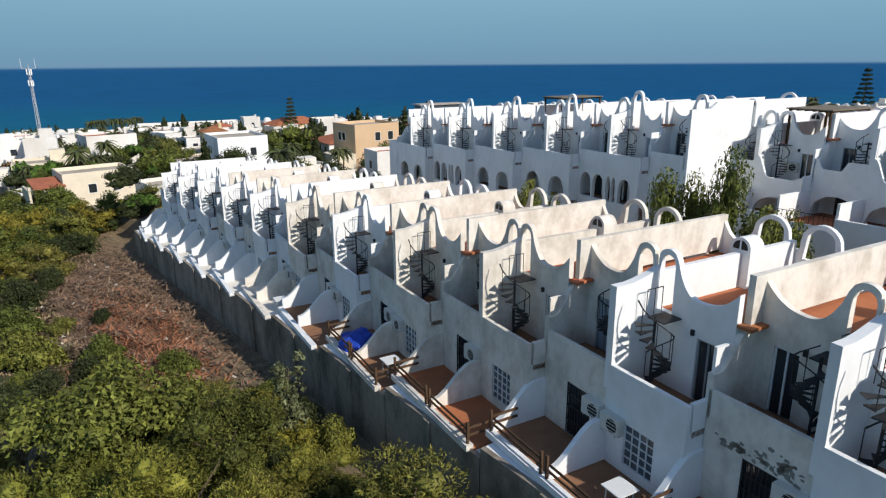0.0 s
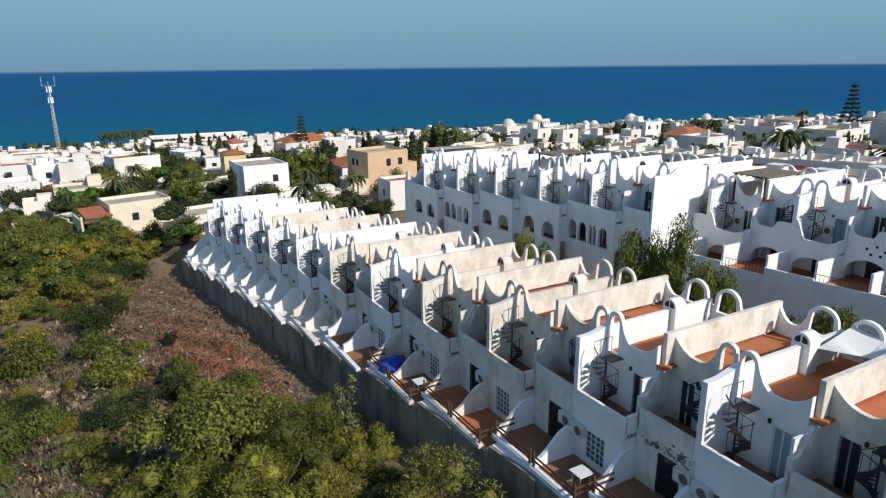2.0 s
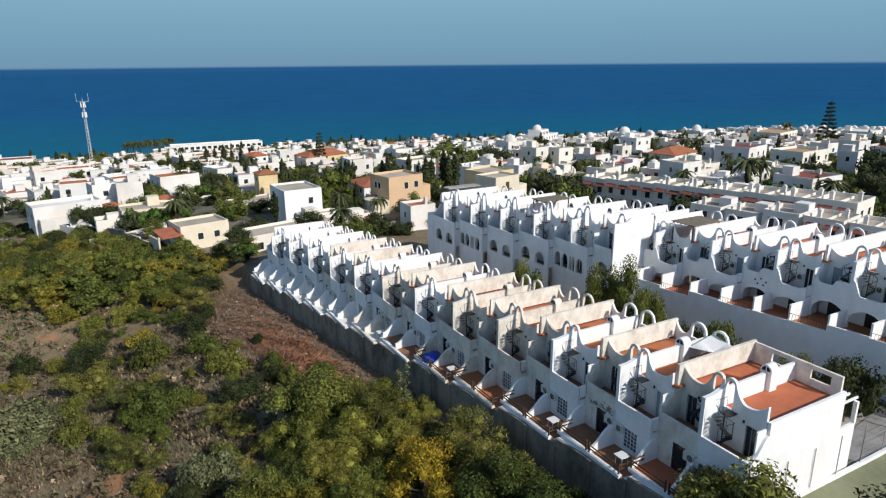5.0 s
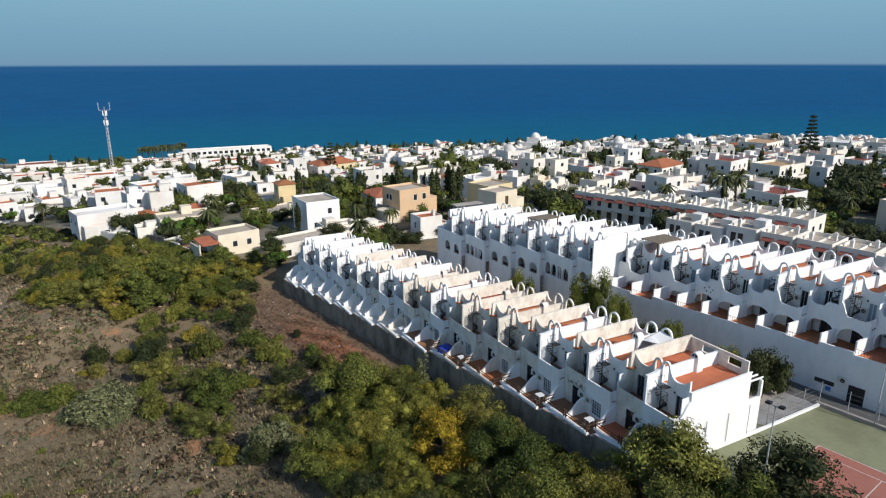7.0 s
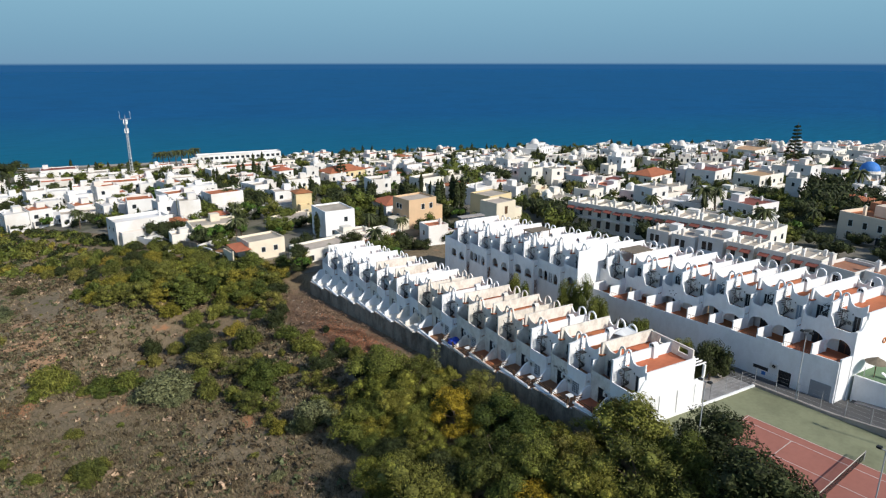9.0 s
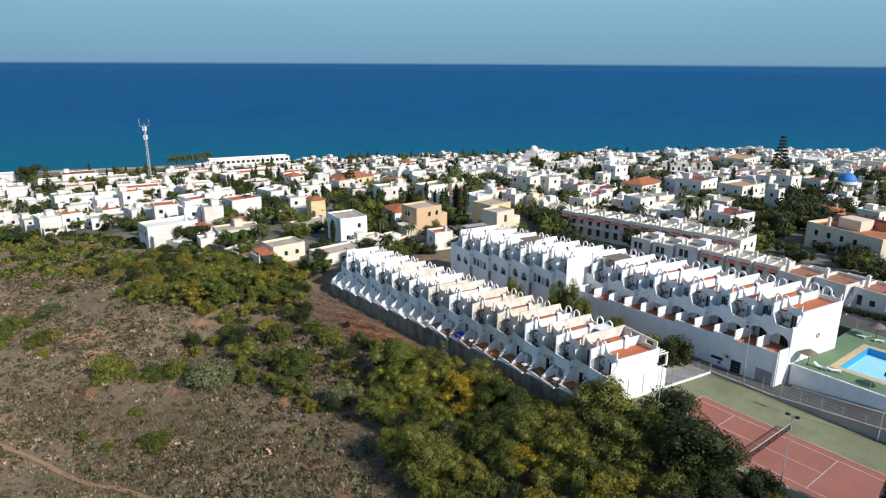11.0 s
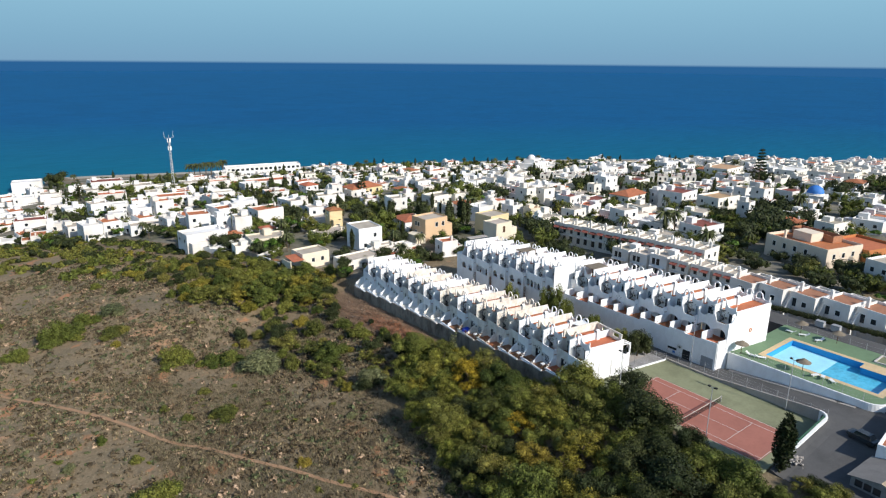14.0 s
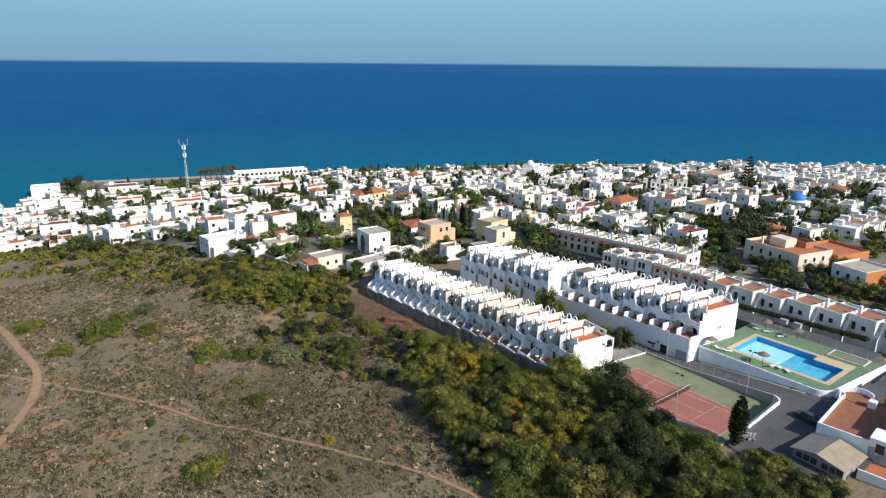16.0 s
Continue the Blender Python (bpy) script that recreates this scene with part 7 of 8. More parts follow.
part("door", boxes((-0.5, 0.5, -3.05, -3.0, 6.2, 8.2)), WOOD, tw)
part("side_wing", boxes((3.5, 6.5, -2.5, 2.5, -5, 7.0)), CREAM, tw)
placed.append((57, 84, 8))
lo = thing("house", pose(12, 97, gz(12, 97), 0, 0, 4), "low cream house with a terracotta porch roof", "house")
block(lo, -6, 7, -3, 4, -5, 2.7, PALE, GREYROOF, 0.5)
block(lo, 7.001, 22, -2, 5, -5, 2.6, PALE, GREYROOF, 0.5)
bm = boxes((5, 19, -5.5, -2.1, 2.3, 2.45))
for v in bm.verts:
    v.co.z += (v.co.y + 2.1) * 0.18
part("porch_roof", bm, PANTILE, lo)
part("brick_wall", boxes((1, 24, -8, -7.7, -5, 2.2)), CONCRETE, lo)
for x in (-4, 0, 9, 13, 17):
    window(lo, x, -3 if x < 7 else -2, 1.2, 1.1, 1.3, "-y")
placed.append((12, 97, 9))
placed.append((24, 97, 9))
yl = thing("house", pose(0.5, 107.5, gz(-1, 107) + 1.0, 0, 0, 2), "low pale cream house with a terracotta porch", "house")
block(yl, -3, 6, -3, 4, -5, 3.4, CREAM, GREYROOF, 0.5)
part("wall", boxes((-7.2, -6.9, -3.4, 2, -5, 2.2)), CREAM, yl)
part("post", boxes((-7.2, -6.9, -3.5, -3.2, 2.2, 2.7)), CREAM, yl)
bm = boxes((-6.6, -2.8, -3.8, 1.5, 2.6, 2.75))
for v in bm.verts:
    v.co.z += (v.co.y - 2.5) * 0.12 + 0.5
part("porch_roof", bm, PANTILE, yl)
window(yl, 0.5, -3, 1.6, 1.0, 1.2, "-y")
window(yl, 3.6, -3, 1.6, 1.0, 1.2, "-y")
window(yl, -3, 1.0, 1.6, 0.9, 1.1, "-x")
placed.append((0.5, 107.5, 8))
orr = thing("house", pose(83, 213, gz(83, 213), 0, 0, 5), "yellow villa under a large orange pantile roof", "house")
part("wall", boxes((-9, 9, -5, 5, -6, 6)), YELLOW, orr)
hip_roof(orr, -9, 9, -5, 5, 6, 2.2, PANTILE)
for x in (-6, -2, 2, 6):
    window(orr, x, -5, 4.2, 1.3, 1.5, "-y")
placed.append((83, 213, 10))
bd = thing("chapel", pose(222, 55, gz(222, 55), 0, 0, 10), "white chapel with a bright blue dome", "chapel")
part("wall", boxes((-4.5, 4.5, -4.5, 4.5, -5, 4.6)), TOWNWHITE, bd)
part("drum", tube(bmesh.new(), (0, 0, 4.6), (0, 0, 5.4), 3.6, 20), TOWNWHITE, bd)
bm = bmesh.new()
bmesh.ops.create_icosphere(bm, subdivisions=3, radius=3.5, matrix=pose(0, 0, 5.2))
for v in bm.verts:
    v.co.z = max(5.2, v.co.z)
part("dome", bm, BLUEDOME, bd, "bright blue dome")
for x in (-2, 2):
    window(bd, x, -4.5, 2.4, 1.0, 1.8, "-y")
placed.append((222, 55, 8))
dm = thing("hotel", pose(246, 250, gz(246, 250), 0, 0, 20), "stepped white seaside hotel with a dome and arcades", "hotel")
for i, (w, d, z) in enumerate(((16, 10, 3.4), (11, 8, 6), (6, 6, 8.4))):
    block(dm, -w, w, -d + i * 2, d, -6 if i == 0 else z - 2.7, z, TOWNWHITE, TOWNWHITE, 0.5)
    for x in steps(-w + 1.5, w - 1.5, 6 - i):
        window(dm, x, -d + i * 2, z - 1.4, 1.2, 1.6, "-y")
bm = bmesh.new()
bmesh.ops.create_icosphere(bm, subdivisions=3, radius=2.6, matrix=pose(-2, 2, 9.2))
part("dome", bm, TOWNWHITE, dm)
placed.append((246, 250, 16))
ht = thing("hotel", pose(97, 372, gz(97, 372), 0, 0, -12), "long low white beachfront block with many balconies", "hotel")
for i in range(2):
    block(ht, -26, 26, -5 + i * 2, 6, -4 if i == 0 else 3.2, 3.2 + 3.0 * i, TOWNWHITE, TOWNWHITE, 0.6)
for x in steps(-24, 24, 15):
    window(ht, x, -5, 1.5, 2.0, 1.6, "-y")
    window(ht, x, -3, 4.7, 2.0, 1.6, "-y")
placed.append((97, 372, 16))
placed.append((75, 376, 14))
placed.append((119, 368, 14))

# houses that can be told apart, one by one
ROOF_WORDS = {"pale_roof_screed": "a pale flat roof", "maroon_tile": "a maroon tiled roof terrace", "terracotta_tile": "a terracotta roof terrace", "clay_pantile": "a clay pantile hip roof", "tan_roof_tile": "a tan tiled roof", "town_white_plaster": "a white flat roof"}
WALL_WORDS = {"town_white_plaster": "white", "pale_beige_plaster": "pale beige", "cream_plaster": "cream", "yellow_plaster": "yellow"}


def town_house(x, y, w, d, h, wall_mat, roof_mat, top="flat"):
    """A stepped house of one or two storeys: body, lower wing with a terrace, stair head, chimney, windows."""
    r = random.Random(int(x * 31 + y * 17))
    storeys = "low" if h < 4.2 else "two-storey"
    label = f"{storeys} {WALL_WORDS[wall_mat.name]} house with {ROOF_WORDS[roof_mat.name]}" + (" and a dome" if top == "dome" else "")
    t = thing("house", pose(x, y, gz(x, y), 0, 0, r.choice([-9, -9, -6, 4])), label, "house", "town houses")
    x0, x1, y0, y1 = -w / 2, w / 2, -d / 2, d / 2
    placed.append((x, y, 0.55 * max(w, d) + 0.8))
    if top == "hip":
        part("wall", boxes((x0, x1, y0, y1, -7, h)), wall_mat, t)
        hip_roof(t, x0, x1, y0, y1, h, 0.2 * min(w, d), roof_mat)
    else:
        block(t, x0, x1, y0, y1, -7, h, wall_mat, roof_mat, r.choice([0.35, 0.5, 0.8]))
    if top == "dome":
        q = min(w, d) * 0.26
        bm = bmesh.new()
        bmesh.ops.create_icosphere(bm, subdivisions=2, radius=q, matrix=pose(x0 + w * 0.35, y0 + d * 0.5, h + 0.9))
        part("dome", bm, wall_mat, t)
        part("drum", tube(bmesh.new(), (x0 + w * 0.35, y0 + d * 0.5, h - 0.2), (x0 + w * 0.35, y0 + d * 0.5, h + 0.9), q * 1.05, 14), wall_mat, t)
    if h > 5 and r.random() < 0.7:
        a, b = sorted((x0 + w * r.uniform(0.0, 0.2), x1 - w * r.uniform(0.1, 0.35)))
        block(t, a, b, y0 - 2.8, y0 - 0.001, -7, 2.9, wall_mat, TERRACOTTA if r.random() < 0.5 else wall_mat, 0.7)
        window(t, (a + b) / 2, y0 - 2.8, 1.4, 1.4, 1.4, "-y")
    elif r.random() < 0.5:
        block(t, x1 + 0.001, x1 + w * 0.4, y0 + 0.6, y1 - 0.8, -7, h * 0.6, wall_mat, roof_mat if top != "hip" else GREYROOF, 0.4)
    if top == "flat" and r.random() < 0.65:
        sx, sy = x0 + w * r.uniform(0.05, 0.5), y1 - 0.25 - 2.6
        part("stair_head", boxes((sx, sx + 2.5, sy, sy + 2.5, h, h + r.choice([1.5, 2.0, 2.2]))), wall_mat, t)
    if top != "dome":
        chimney(t, x1 - 1.0, y0 + d * r.uniform(0.3, 0.7), h + (0.3 if top == "hip" else 0), r.choice([0.9, 1.2]), wall_mat)
    levels = [1.5, h - 1.6] if h > 4.8 and x > 45 else [h - 1.7]
    for z in levels:
        for i in range(max(1, int(w / 3.4))):
            if x < 45 and r.random() < 0.55:
                continue
            window(t, x0 + (i + 0.5) * w / max(1, int(w / 3.4)) + r.uniform(-0.3, 0.3), y0, z, r.choice([0.9, 1.2]), 1.3, "-y")
        for i in range(max(1, int(d / 4.2))):
            window(t, x0, y0 + (i + 0.5) * d / max(1, int(d / 4.2)), z, 0.9, 1.2, "-x")
    if r.random() < 0.45:
        part("garden_wall", boxes((x0 - 2.0, x1 + 1.0, y0 - 5.0, y0 - 4.8, -7, 1.1)), wall_mat, t)


town_house(-41.4, 420.9, 16.7, 11.1, 5.8, TOWNWHITE, TOWNWHITE)
town_house(-6.4, 358.5, 17.5, 11.0, 4.8, TOWNWHITE, MAROON)
town_house(3.9, 330.0, 16.5, 10.3, 3.5, TOWNWHITE, GREYROOF)
town_house(12.5, 300.7, 12.3, 8.2, 4.0, TOWNWHITE, GREYROOF)
town_house(34.1, 326.5, 15.1, 9.5, 3.5, TOWNWHITE, GREYROOF)
town_house(44.2, 312.4, 12.4, 7.7, 3.9, TOWNWHITE, TERRACOTTA)
town_house(-35.9, 359.5, 10.9, 8.4, 3.7, TOWNWHITE, GREYROOF)
town_house(-48.8, 364.3, 10.7, 7.7, 3.7, TOWNWHITE, TOWNWHITE)
town_house(-37.9, 327.2, 10.4, 7.4, 3.7, TOWNWHITE, TOWNWHITE)
town_house(-15.5, 298.7, 13.1, 9.4, 5.2, TOWNWHITE, TERRACOTTA)
town_house(-26.6, 273.8, 8.5, 8.5, 5.9, TOWNWHITE, GREYROOF)
town_house(-20.3, 260.2, 8.2, 6.8, 5.4, TOWNWHITE, TOWNWHITE)
town_house(-12.3, 254.7, 7.1, 7.1, 5.9, TOWNWHITE, TERRACOTTA)
town_house(-7.9, 233.5, 7.8, 7.8, 7.1, TOWNWHITE, TERRACOTTA)
town_house(-25.5, 238.5, 7.2, 6.0, 5.9, TOWNWHITE, TOWNWHITE)
town_house(-15.4, 237.3, 10.5, 8.0, 5.5, TOWNWHITE, TOWNWHITE)
town_house(3.2, 257.9, 14.1, 8.8, 4.9, TOWNWHITE, TERRACOTTA)
town_house(-53.8, 284.4, 13.6, 7.5, 3.6, TOWNWHITE, MAROON)
town_house(-46.8, 263.6, 6.6, 6.6, 3.3, TOWNWHITE, TOWNWHITE)
town_house(-19.7, 211.8, 13.9, 8.7, 3.0, TOWNWHITE, GREYROOF)
town_house(-5.8, 189.8, 8.2, 8.2, 6.7, TOWNWHITE, TERRACOTTA)
town_house(-2.5, 173.3, 5.6, 5.6, 6.5, TOWNWHITE, TOWNWHITE)
town_house(2.7, 165.4, 6.1, 6.1, 7.3, TOWNWHITE, GREYROOF)
town_house(18.2, 179.8, 11.2, 8.6, 6.5, TOWNWHITE, TERRACOTTA)
town_house(22.3, 214.3, 10.2, 7.9, 5.3, TOWNWHITE, TOWNWHITE)
town_house(27.0, 254.9, 10.0, 7.7, 4.0, TOWNWHITE, GREYROOF)
town_house(-12.9, 162.8, 14.7, 8.7, 5.5, TOWNWHITE, TOWNWHITE)
town_house(-2.6, 160.5, 5.0, 4.9, 2.6, TOWNWHITE, PANTILE, top="hip")
town_house(1.0, 139.1, 12.4, 8.3, 4.1, CREAM, GREYROOF)
town_house(-7.6, 138.9, 5.8, 4.9, 2.9, PALE, GREYROOF)
town_house(9.3, 158.1, 5.0, 4.5, 3.1, TOWNWHITE, PANTILE, top="hip")
town_house(65.0, 289.1, 24.9, 11.3, 4.6, TOWNWHITE, TERRACOTTA)
town_house(51.2, 280.4, 9.4, 7.8, 4.4, TOWNWHITE, TOWNWHITE)
town_house(76.8, 267.4, 10.1, 7.8, 5.1, TOWNWHITE, TERRACOTTA)
town_house(69.2, 244.3, 7.2, 7.2, 5.5, TOWNWHITE, PANTILE, top="hip")
town_house(58.8, 202.7, 13.0, 7.6, 4.5, TOWNWHITE, GREYROOF)
town_house(67.1, 211.0, 5.2, 5.2, 7.8, TOWNWHITE, MAROON)
town_house(91.6, 252.5, 5.8, 5.8, 5.9, TOWNWHITE, TOWNWHITE, top="dome")
town_house(95.0, 241.4, 5.7, 5.7, 6.0, TOWNWHITE, TOWNWHITE)
town_house(158.3, 309.0, 8.9, 7.4, 4.6, TOWNWHITE, TERRACOTTA)
town_house(118.7, 224.3, 6.1, 6.1, 4.9, TOWNWHITE, TOWNWHITE)
town_house(146.4, 256.7, 9.2, 7.1, 4.0, TOWNWHITE, MAROON)
town_house(121.9, 215.7, 8.1, 8.1, 5.5, TOWNWHITE, GREYROOF)
town_house(111.8, 197.1, 6.5, 5.4, 4.4, TOWNWHITE, MAROON)
town_house(95.0, 165.7, 12.4, 7.8, 4.5, PALE, GREYROOF)
town_house(68.3, 180.8, 7.9, 6.1, 4.4, TOWNWHITE, MAROON)
town_house(66.0, 156.7, 7.2, 7.2, 7.4, TOWNWHITE, GREYROOF)
town_house(41.0, 179.8, 8.9, 6.4, 4.3, TOWNWHITE, GREYROOF)
town_house(35.7, 155.2, 5.2, 5.2, 7.0, YELLOW, PANTILE, top="hip")
town_house(39.5, 88.6, 5.5, 5.0, 4.8, TOWNWHITE, TERRACOTTA)
town_house(25.0, 103.5, 8.0, 6.0, 3.0, PALE, GREYROOF)
town_house(29.3, 95.0, 9.0, 4.5, 2.6, PALE, PANTILE)
town_house(79.9, 140.7, 5.0, 4.8, 5.0, PALE, GREYROOF)
town_house(105.2, 162.0, 8.1, 6.2, 5.1, PALE, GREYROOF)
town_house(87.4, 179.9, 5.4, 4.9, 4.6, TOWNWHITE, TERRACOTTA)
town_house(153.9, 179.0, 11.2, 9.4, 7.1, TOWNWHITE, TOWNWHITE, top="dome")
town_house(125.0, 138.6, 6.4, 6.4, 7.9, PALE, GREYROOF)
town_house(133.7, 135.2, 6.3, 6.3, 7.4, PALE, GREYROOF)
town_house(98.4, 119.8, 6.0, 6.0, 5.0, TOWNWHITE, GREYROOF)
town_house(102.7, 112.1, 6.3, 5.2, 4.5, CREAM, TANTILE)
town_house(99.3, 101.1, 5.3, 5.3, 4.3, PALE, GREYROOF)
town_house(130.5, 118.3, 7.6, 7.6, 6.1, TOWNWHITE, MAROON)
town_house(142.4, 113.2, 12.2, 7.6, 4.0, TOWNWHITE, MAROON)
town_house(112.6, 76.0, 7.1, 7.1, 7.6, TOWNWHITE, GREYROOF)
town_house(159.6, 108.2, 15.7, 9.8, 5.5, PALE, PANTILE, top="hip")
town_house(206.7, 137.9, 11.6, 8.9, 5.1, PALE, MAROON)
town_house(189.4, 144.5, 8.4, 8.4, 7.6, TOWNWHITE, TOWNWHITE)
town_house(174.1, 139.4, 5.0, 4.9, 4.9, PALE, GREYROOF)
town_house(239.7, 185.4, 13.0, 10.8, 7.2, TOWNWHITE, TOWNWHITE, top="dome")
town_house(234.5, 203.2, 9.9, 8.3, 5.1, TOWNWHITE, TOWNWHITE, top="dome")
town_house(121.3, 76.8, 7.6, 5.9, 5.0, PALE, GREYROOF)
town_house(173.4, 102.9, 5.3, 5.3, 5.9, TOWNWHITE, GREYROOF)
town_house(171.2, 91.0, 13.4, 11.1, 7.0, TOWNWHITE, MAROON)
town_house(175.6, 74.5, 14.4, 10.3, 6.1, PALE, TANTILE)
town_house(159.1, 54.2, 5.0, 4.6, 7.9, TOWNWHITE, GREYROOF)
town_house(130.3, 66.5, 7.5, 5.8, 5.0, TOWNWHITE, MAROON)
town_house(115.3, 46.5, 10.8, 9.0, 6.0, TOWNWHITE, MAROON)
town_house(201.5, 68.8, 6.6, 6.6, 8.0, TOWNWHITE, TANTILE)
town_house(209.1, 80.8, 6.4, 6.4, 5.9, TOWNWHITE, TANTILE)
town_house(313.7, 106.3, 17.6, 12.6, 6.1, PALE, TOWNWHITE)
town_house(302.1, 142.0, 22.0, 14.7, 6.1, PALE, TANTILE)
town_house(309.4, 88.3, 12.3, 10.3, 6.0, PALE, GREYROOF)
town_house(309.9, 74.8, 11.9, 9.9, 6.1, PALE, GREYROOF)
town_house(230.5, 68.9, 12.8, 8.5, 4.0, TOWNWHITE, MAROON)
town_house(201.5, 47.6, 7.5, 5.8, 3.9, TOWNWHITE, TANTILE)
town_house(157.7, 22.5, 9.7, 6.9, 4.8, PALE, GREYROOF)
town_house(277.8, 186.5, 12.1, 9.3, 5.2, TOWNWHITE, TOWNWHITE)
town_house(312.1, 189.5, 14.9, 9.9, 6.1, TOWNWHITE, TOWNWHITE, top="dome")
town_house(203.9, 238.5, 12.1, 8.0, 4.2, TOWNWHITE, GREYROOF)
town_house(166.2, 229.6, 14.2, 8.9, 4.1, TOWNWHITE, TOWNWHITE)
town_house(169.5, 265.4, 13.5, 9.0, 4.2, TOWNWHITE, TERRACOTTA)
town_house(162.1, 150.5, 5.4, 4.5, 4.1, PALE, PANTILE, top="hip")
town_house(113.6, 100.5, 7.7, 6.4, 4.6, PALE, GREYROOF)
town_house(113.6, 253.5, 5.1, 5.1, 5.0, TOWNWHITE, TOWNWHITE)
town_house(-21.8, 357.8, 10.3, 8.0, 3.9, TOWNWHITE, TOWNWHITE)
town_house(-34.6, 290.9, 9.6, 8.0, 3.9, TOWNWHITE, TOWNWHITE)
town_house(12.6, 250.7, 9.1, 7.0, 3.9, TOWNWHITE, TOWNWHITE)
town_house(46.7, 235.1, 11.2, 8.6, 4.4, TOWNWHITE, TERRACOTTA)
town_house(76.5, 208.6, 8.7, 6.7, 5.0, TOWNWHITE, TOWNWHITE)
# the long red-roofed terrace near the shore
for i in range(12):
    put("tm", 196 + 4.2 * i, 193 - 5.9 * i, 35, 0.4, 0.9)

# the rest of the town: lanes of houses on jittered lots
rng = random.Random(77)
LEFT_Y, LEFT_X = [80, 99, 132, 165, 225, 255, 300, 470], [2, -2, -6, -17, -38, -70, -130, -220]
count = 0
for lane in range(56):
    for lot in range(48):
        turn = 6 if (lane * 13) % 3 else -8
        u, v = lane * 15.5 - 300, lot * 14.5 + 60
        x = u * 0.94 + v * 0.22 + rng.uniform(-2, 2)
        y = -u * 0.22 + v * 0.94 + rng.uniform(-2, 2)
        if rng.random() < (0.4 if x < 75 and y > 150 else 0.34) or y < -10 or x > 570:
            continue
        if x < np.interp(y, LEFT_Y, LEFT_X) + 6.5 or y > shore_y(x) - (40 if x > 120 else 62) - 18 * rng.random():
            continue
        if y < 105 - 0.0 * x and x < 92:
            continue
        if y < 85 and x < 95:
            continue
        # what the walk never sees, off to the right
        if y + 76 < 0.27 * (x + 92):
            continue
        if any(math.hypot(x - a, y - b) < r + 6.0 for a, b, r in placed):
            continue
        if x < 75 and y > 150:
            key = rng.choices(["a", "c", "b", "at", "d", "ct", "r", "rg"], [1.5, 2, 2, 0.7, 0.5, 0.8, 2.5, 4])[0]
        elif x < 75:
            key = rng.choices(["b", "bc", "a", "ac", "d", "dc"], [3, 3, 3, 2, 2, 1])[0]
        else:
            key = rng.choices(["a", "ac", "b", "c", "at", "ct", "d", "tt", "cc", "bc"], [3, 5, 3, 3, 2, 2.5, 1.5, 2, 2.5, 3])[0]
            if rng.random() < 0.16:
                key = rng.choice(["r", "rg"])
        put(key, x, y, turn + (rng.choice([0, 0, 0, -90]) if key in ("r", "rg") else rng.choice([0, 0, 90, -90, 180])), rng.uniform(-0.9, 0.2), rng.uniform(0.9, 1.15), 0.78 if y < 230 else 0.66)
        count += 1

# trees among the houses
for i in range(2300):
    y = rng.uniform(-5, 430)
    x = rng.uniform(-40, 330 + 110 * (i % 3 == 0))
    if x < np.interp(y, LEFT_Y, LEFT_X) + 1 or y > shore_y(x) - (30 if x > 120 else 52) or (y < 86 and x < 90) or y + 76 < 0.27 * (x + 92):
        continue
    near = min(math.hypot(x - a, y - b) - r * 0.72 for a, b, r in placed)
    if near < -1.0 or (x < 92 and y < 86):
        continue
    key = rng.choices(["dark", "green", "cypress", "palm", "pine", "bloom", "acacia"], [4, 3.5, 2.2, 1.1, 1.2, 0.35, 1.2])[0]
    s = rng.uniform(0.8, 1.3) * (1.2 if key == "cypress" else 0.95 if key == "palm" else 1.0)
    tree(key, x, y, s, i, None, 1.1 if key in ("dark", "green") else 1.0)
for x0, x1, y0, y1, n in ((92, 104, 24, 80, 16), (100, 150, 30, 62, 34), (92, 135, -8, 8, 14), (72, 76, 12, 60, 10), (46, 60, 62, 80, 6), (10, 24, 82, 92, 12), (-6, 60, 118, 160, 26), (-20, 80, 155, 235, 90), (-70, 20, 210, 340, 110), (20, 120, 230, 340, 70), (100, 300, 90, 220, 110), (60, 90, 86, 104, 8), (128, 180, 10, 60, 34), (170, 260, 20, 90, 40), (84, 104, -30, 0, 26), (100, 128, -34, -22, 12)):
    for i in range(n):
        x, y = rng.uniform(x0, x1), rng.uniform(y0, y1)
        if min(math.hypot(x - a, y - b) - r * 0.8 for a, b, r in placed) > 0.3:
            tree(rng.choices(["dark", "green", "palm", "pine", "acacia"], [4, 3, 0.5, 1.4, 1])[0], x, y, rng.uniform(0.7, 1.35), i, None, 1.15)
# trees that can be told apart
for i, (key, x, y, q, w) in enumerate((("dark", 3.3, 90.5, 0.75, 1.35), ("acacia", 5.8, 93.0, 0.8, 1.3), ("green", 1.2, 94.5, 0.8, 1.3), ("mimosa", -2.6, 95.5, 0.8, 1.3), ("dark", 8.5, 96.5, 0.6, 1.3), ("acacia", 17.9, 98.6, 0.55, 1.5), ("green", 14.5, 97.0, 0.6, 1.4), ("mimosa", 20.5, 98.5, 0.5, 1.5), ("dark", 33.8, 85.5, 0.8, 1.2), ("dark", 24.0, 91.0, 0.6, 1.4), ("dark", 31.0, 88.5, 0.6, 1.3),
                                        ("dark", 38.5, 131.5, 1.3, 1.3), ("green", 41.5, 133.5, 1.35, 1.2), ("green", 36.5, 128.5, 0.9, 1.2), ("cypress", 56.5, 147.0, 1.7, 1.0), ("cypress", 58.3, 148.5, 1.6, 1.0), ("pine", 17.0, 126.5, 1.0, 1.3), ("dark", 24.8, 133.0, 1.1, 1.1), ("cypress", 29.5, 128.0, 1.1, 1.2))):
    tree(key, x, y, q, i, None, w)
tree("dark", -23.6, 426.1, 2.6, 4)
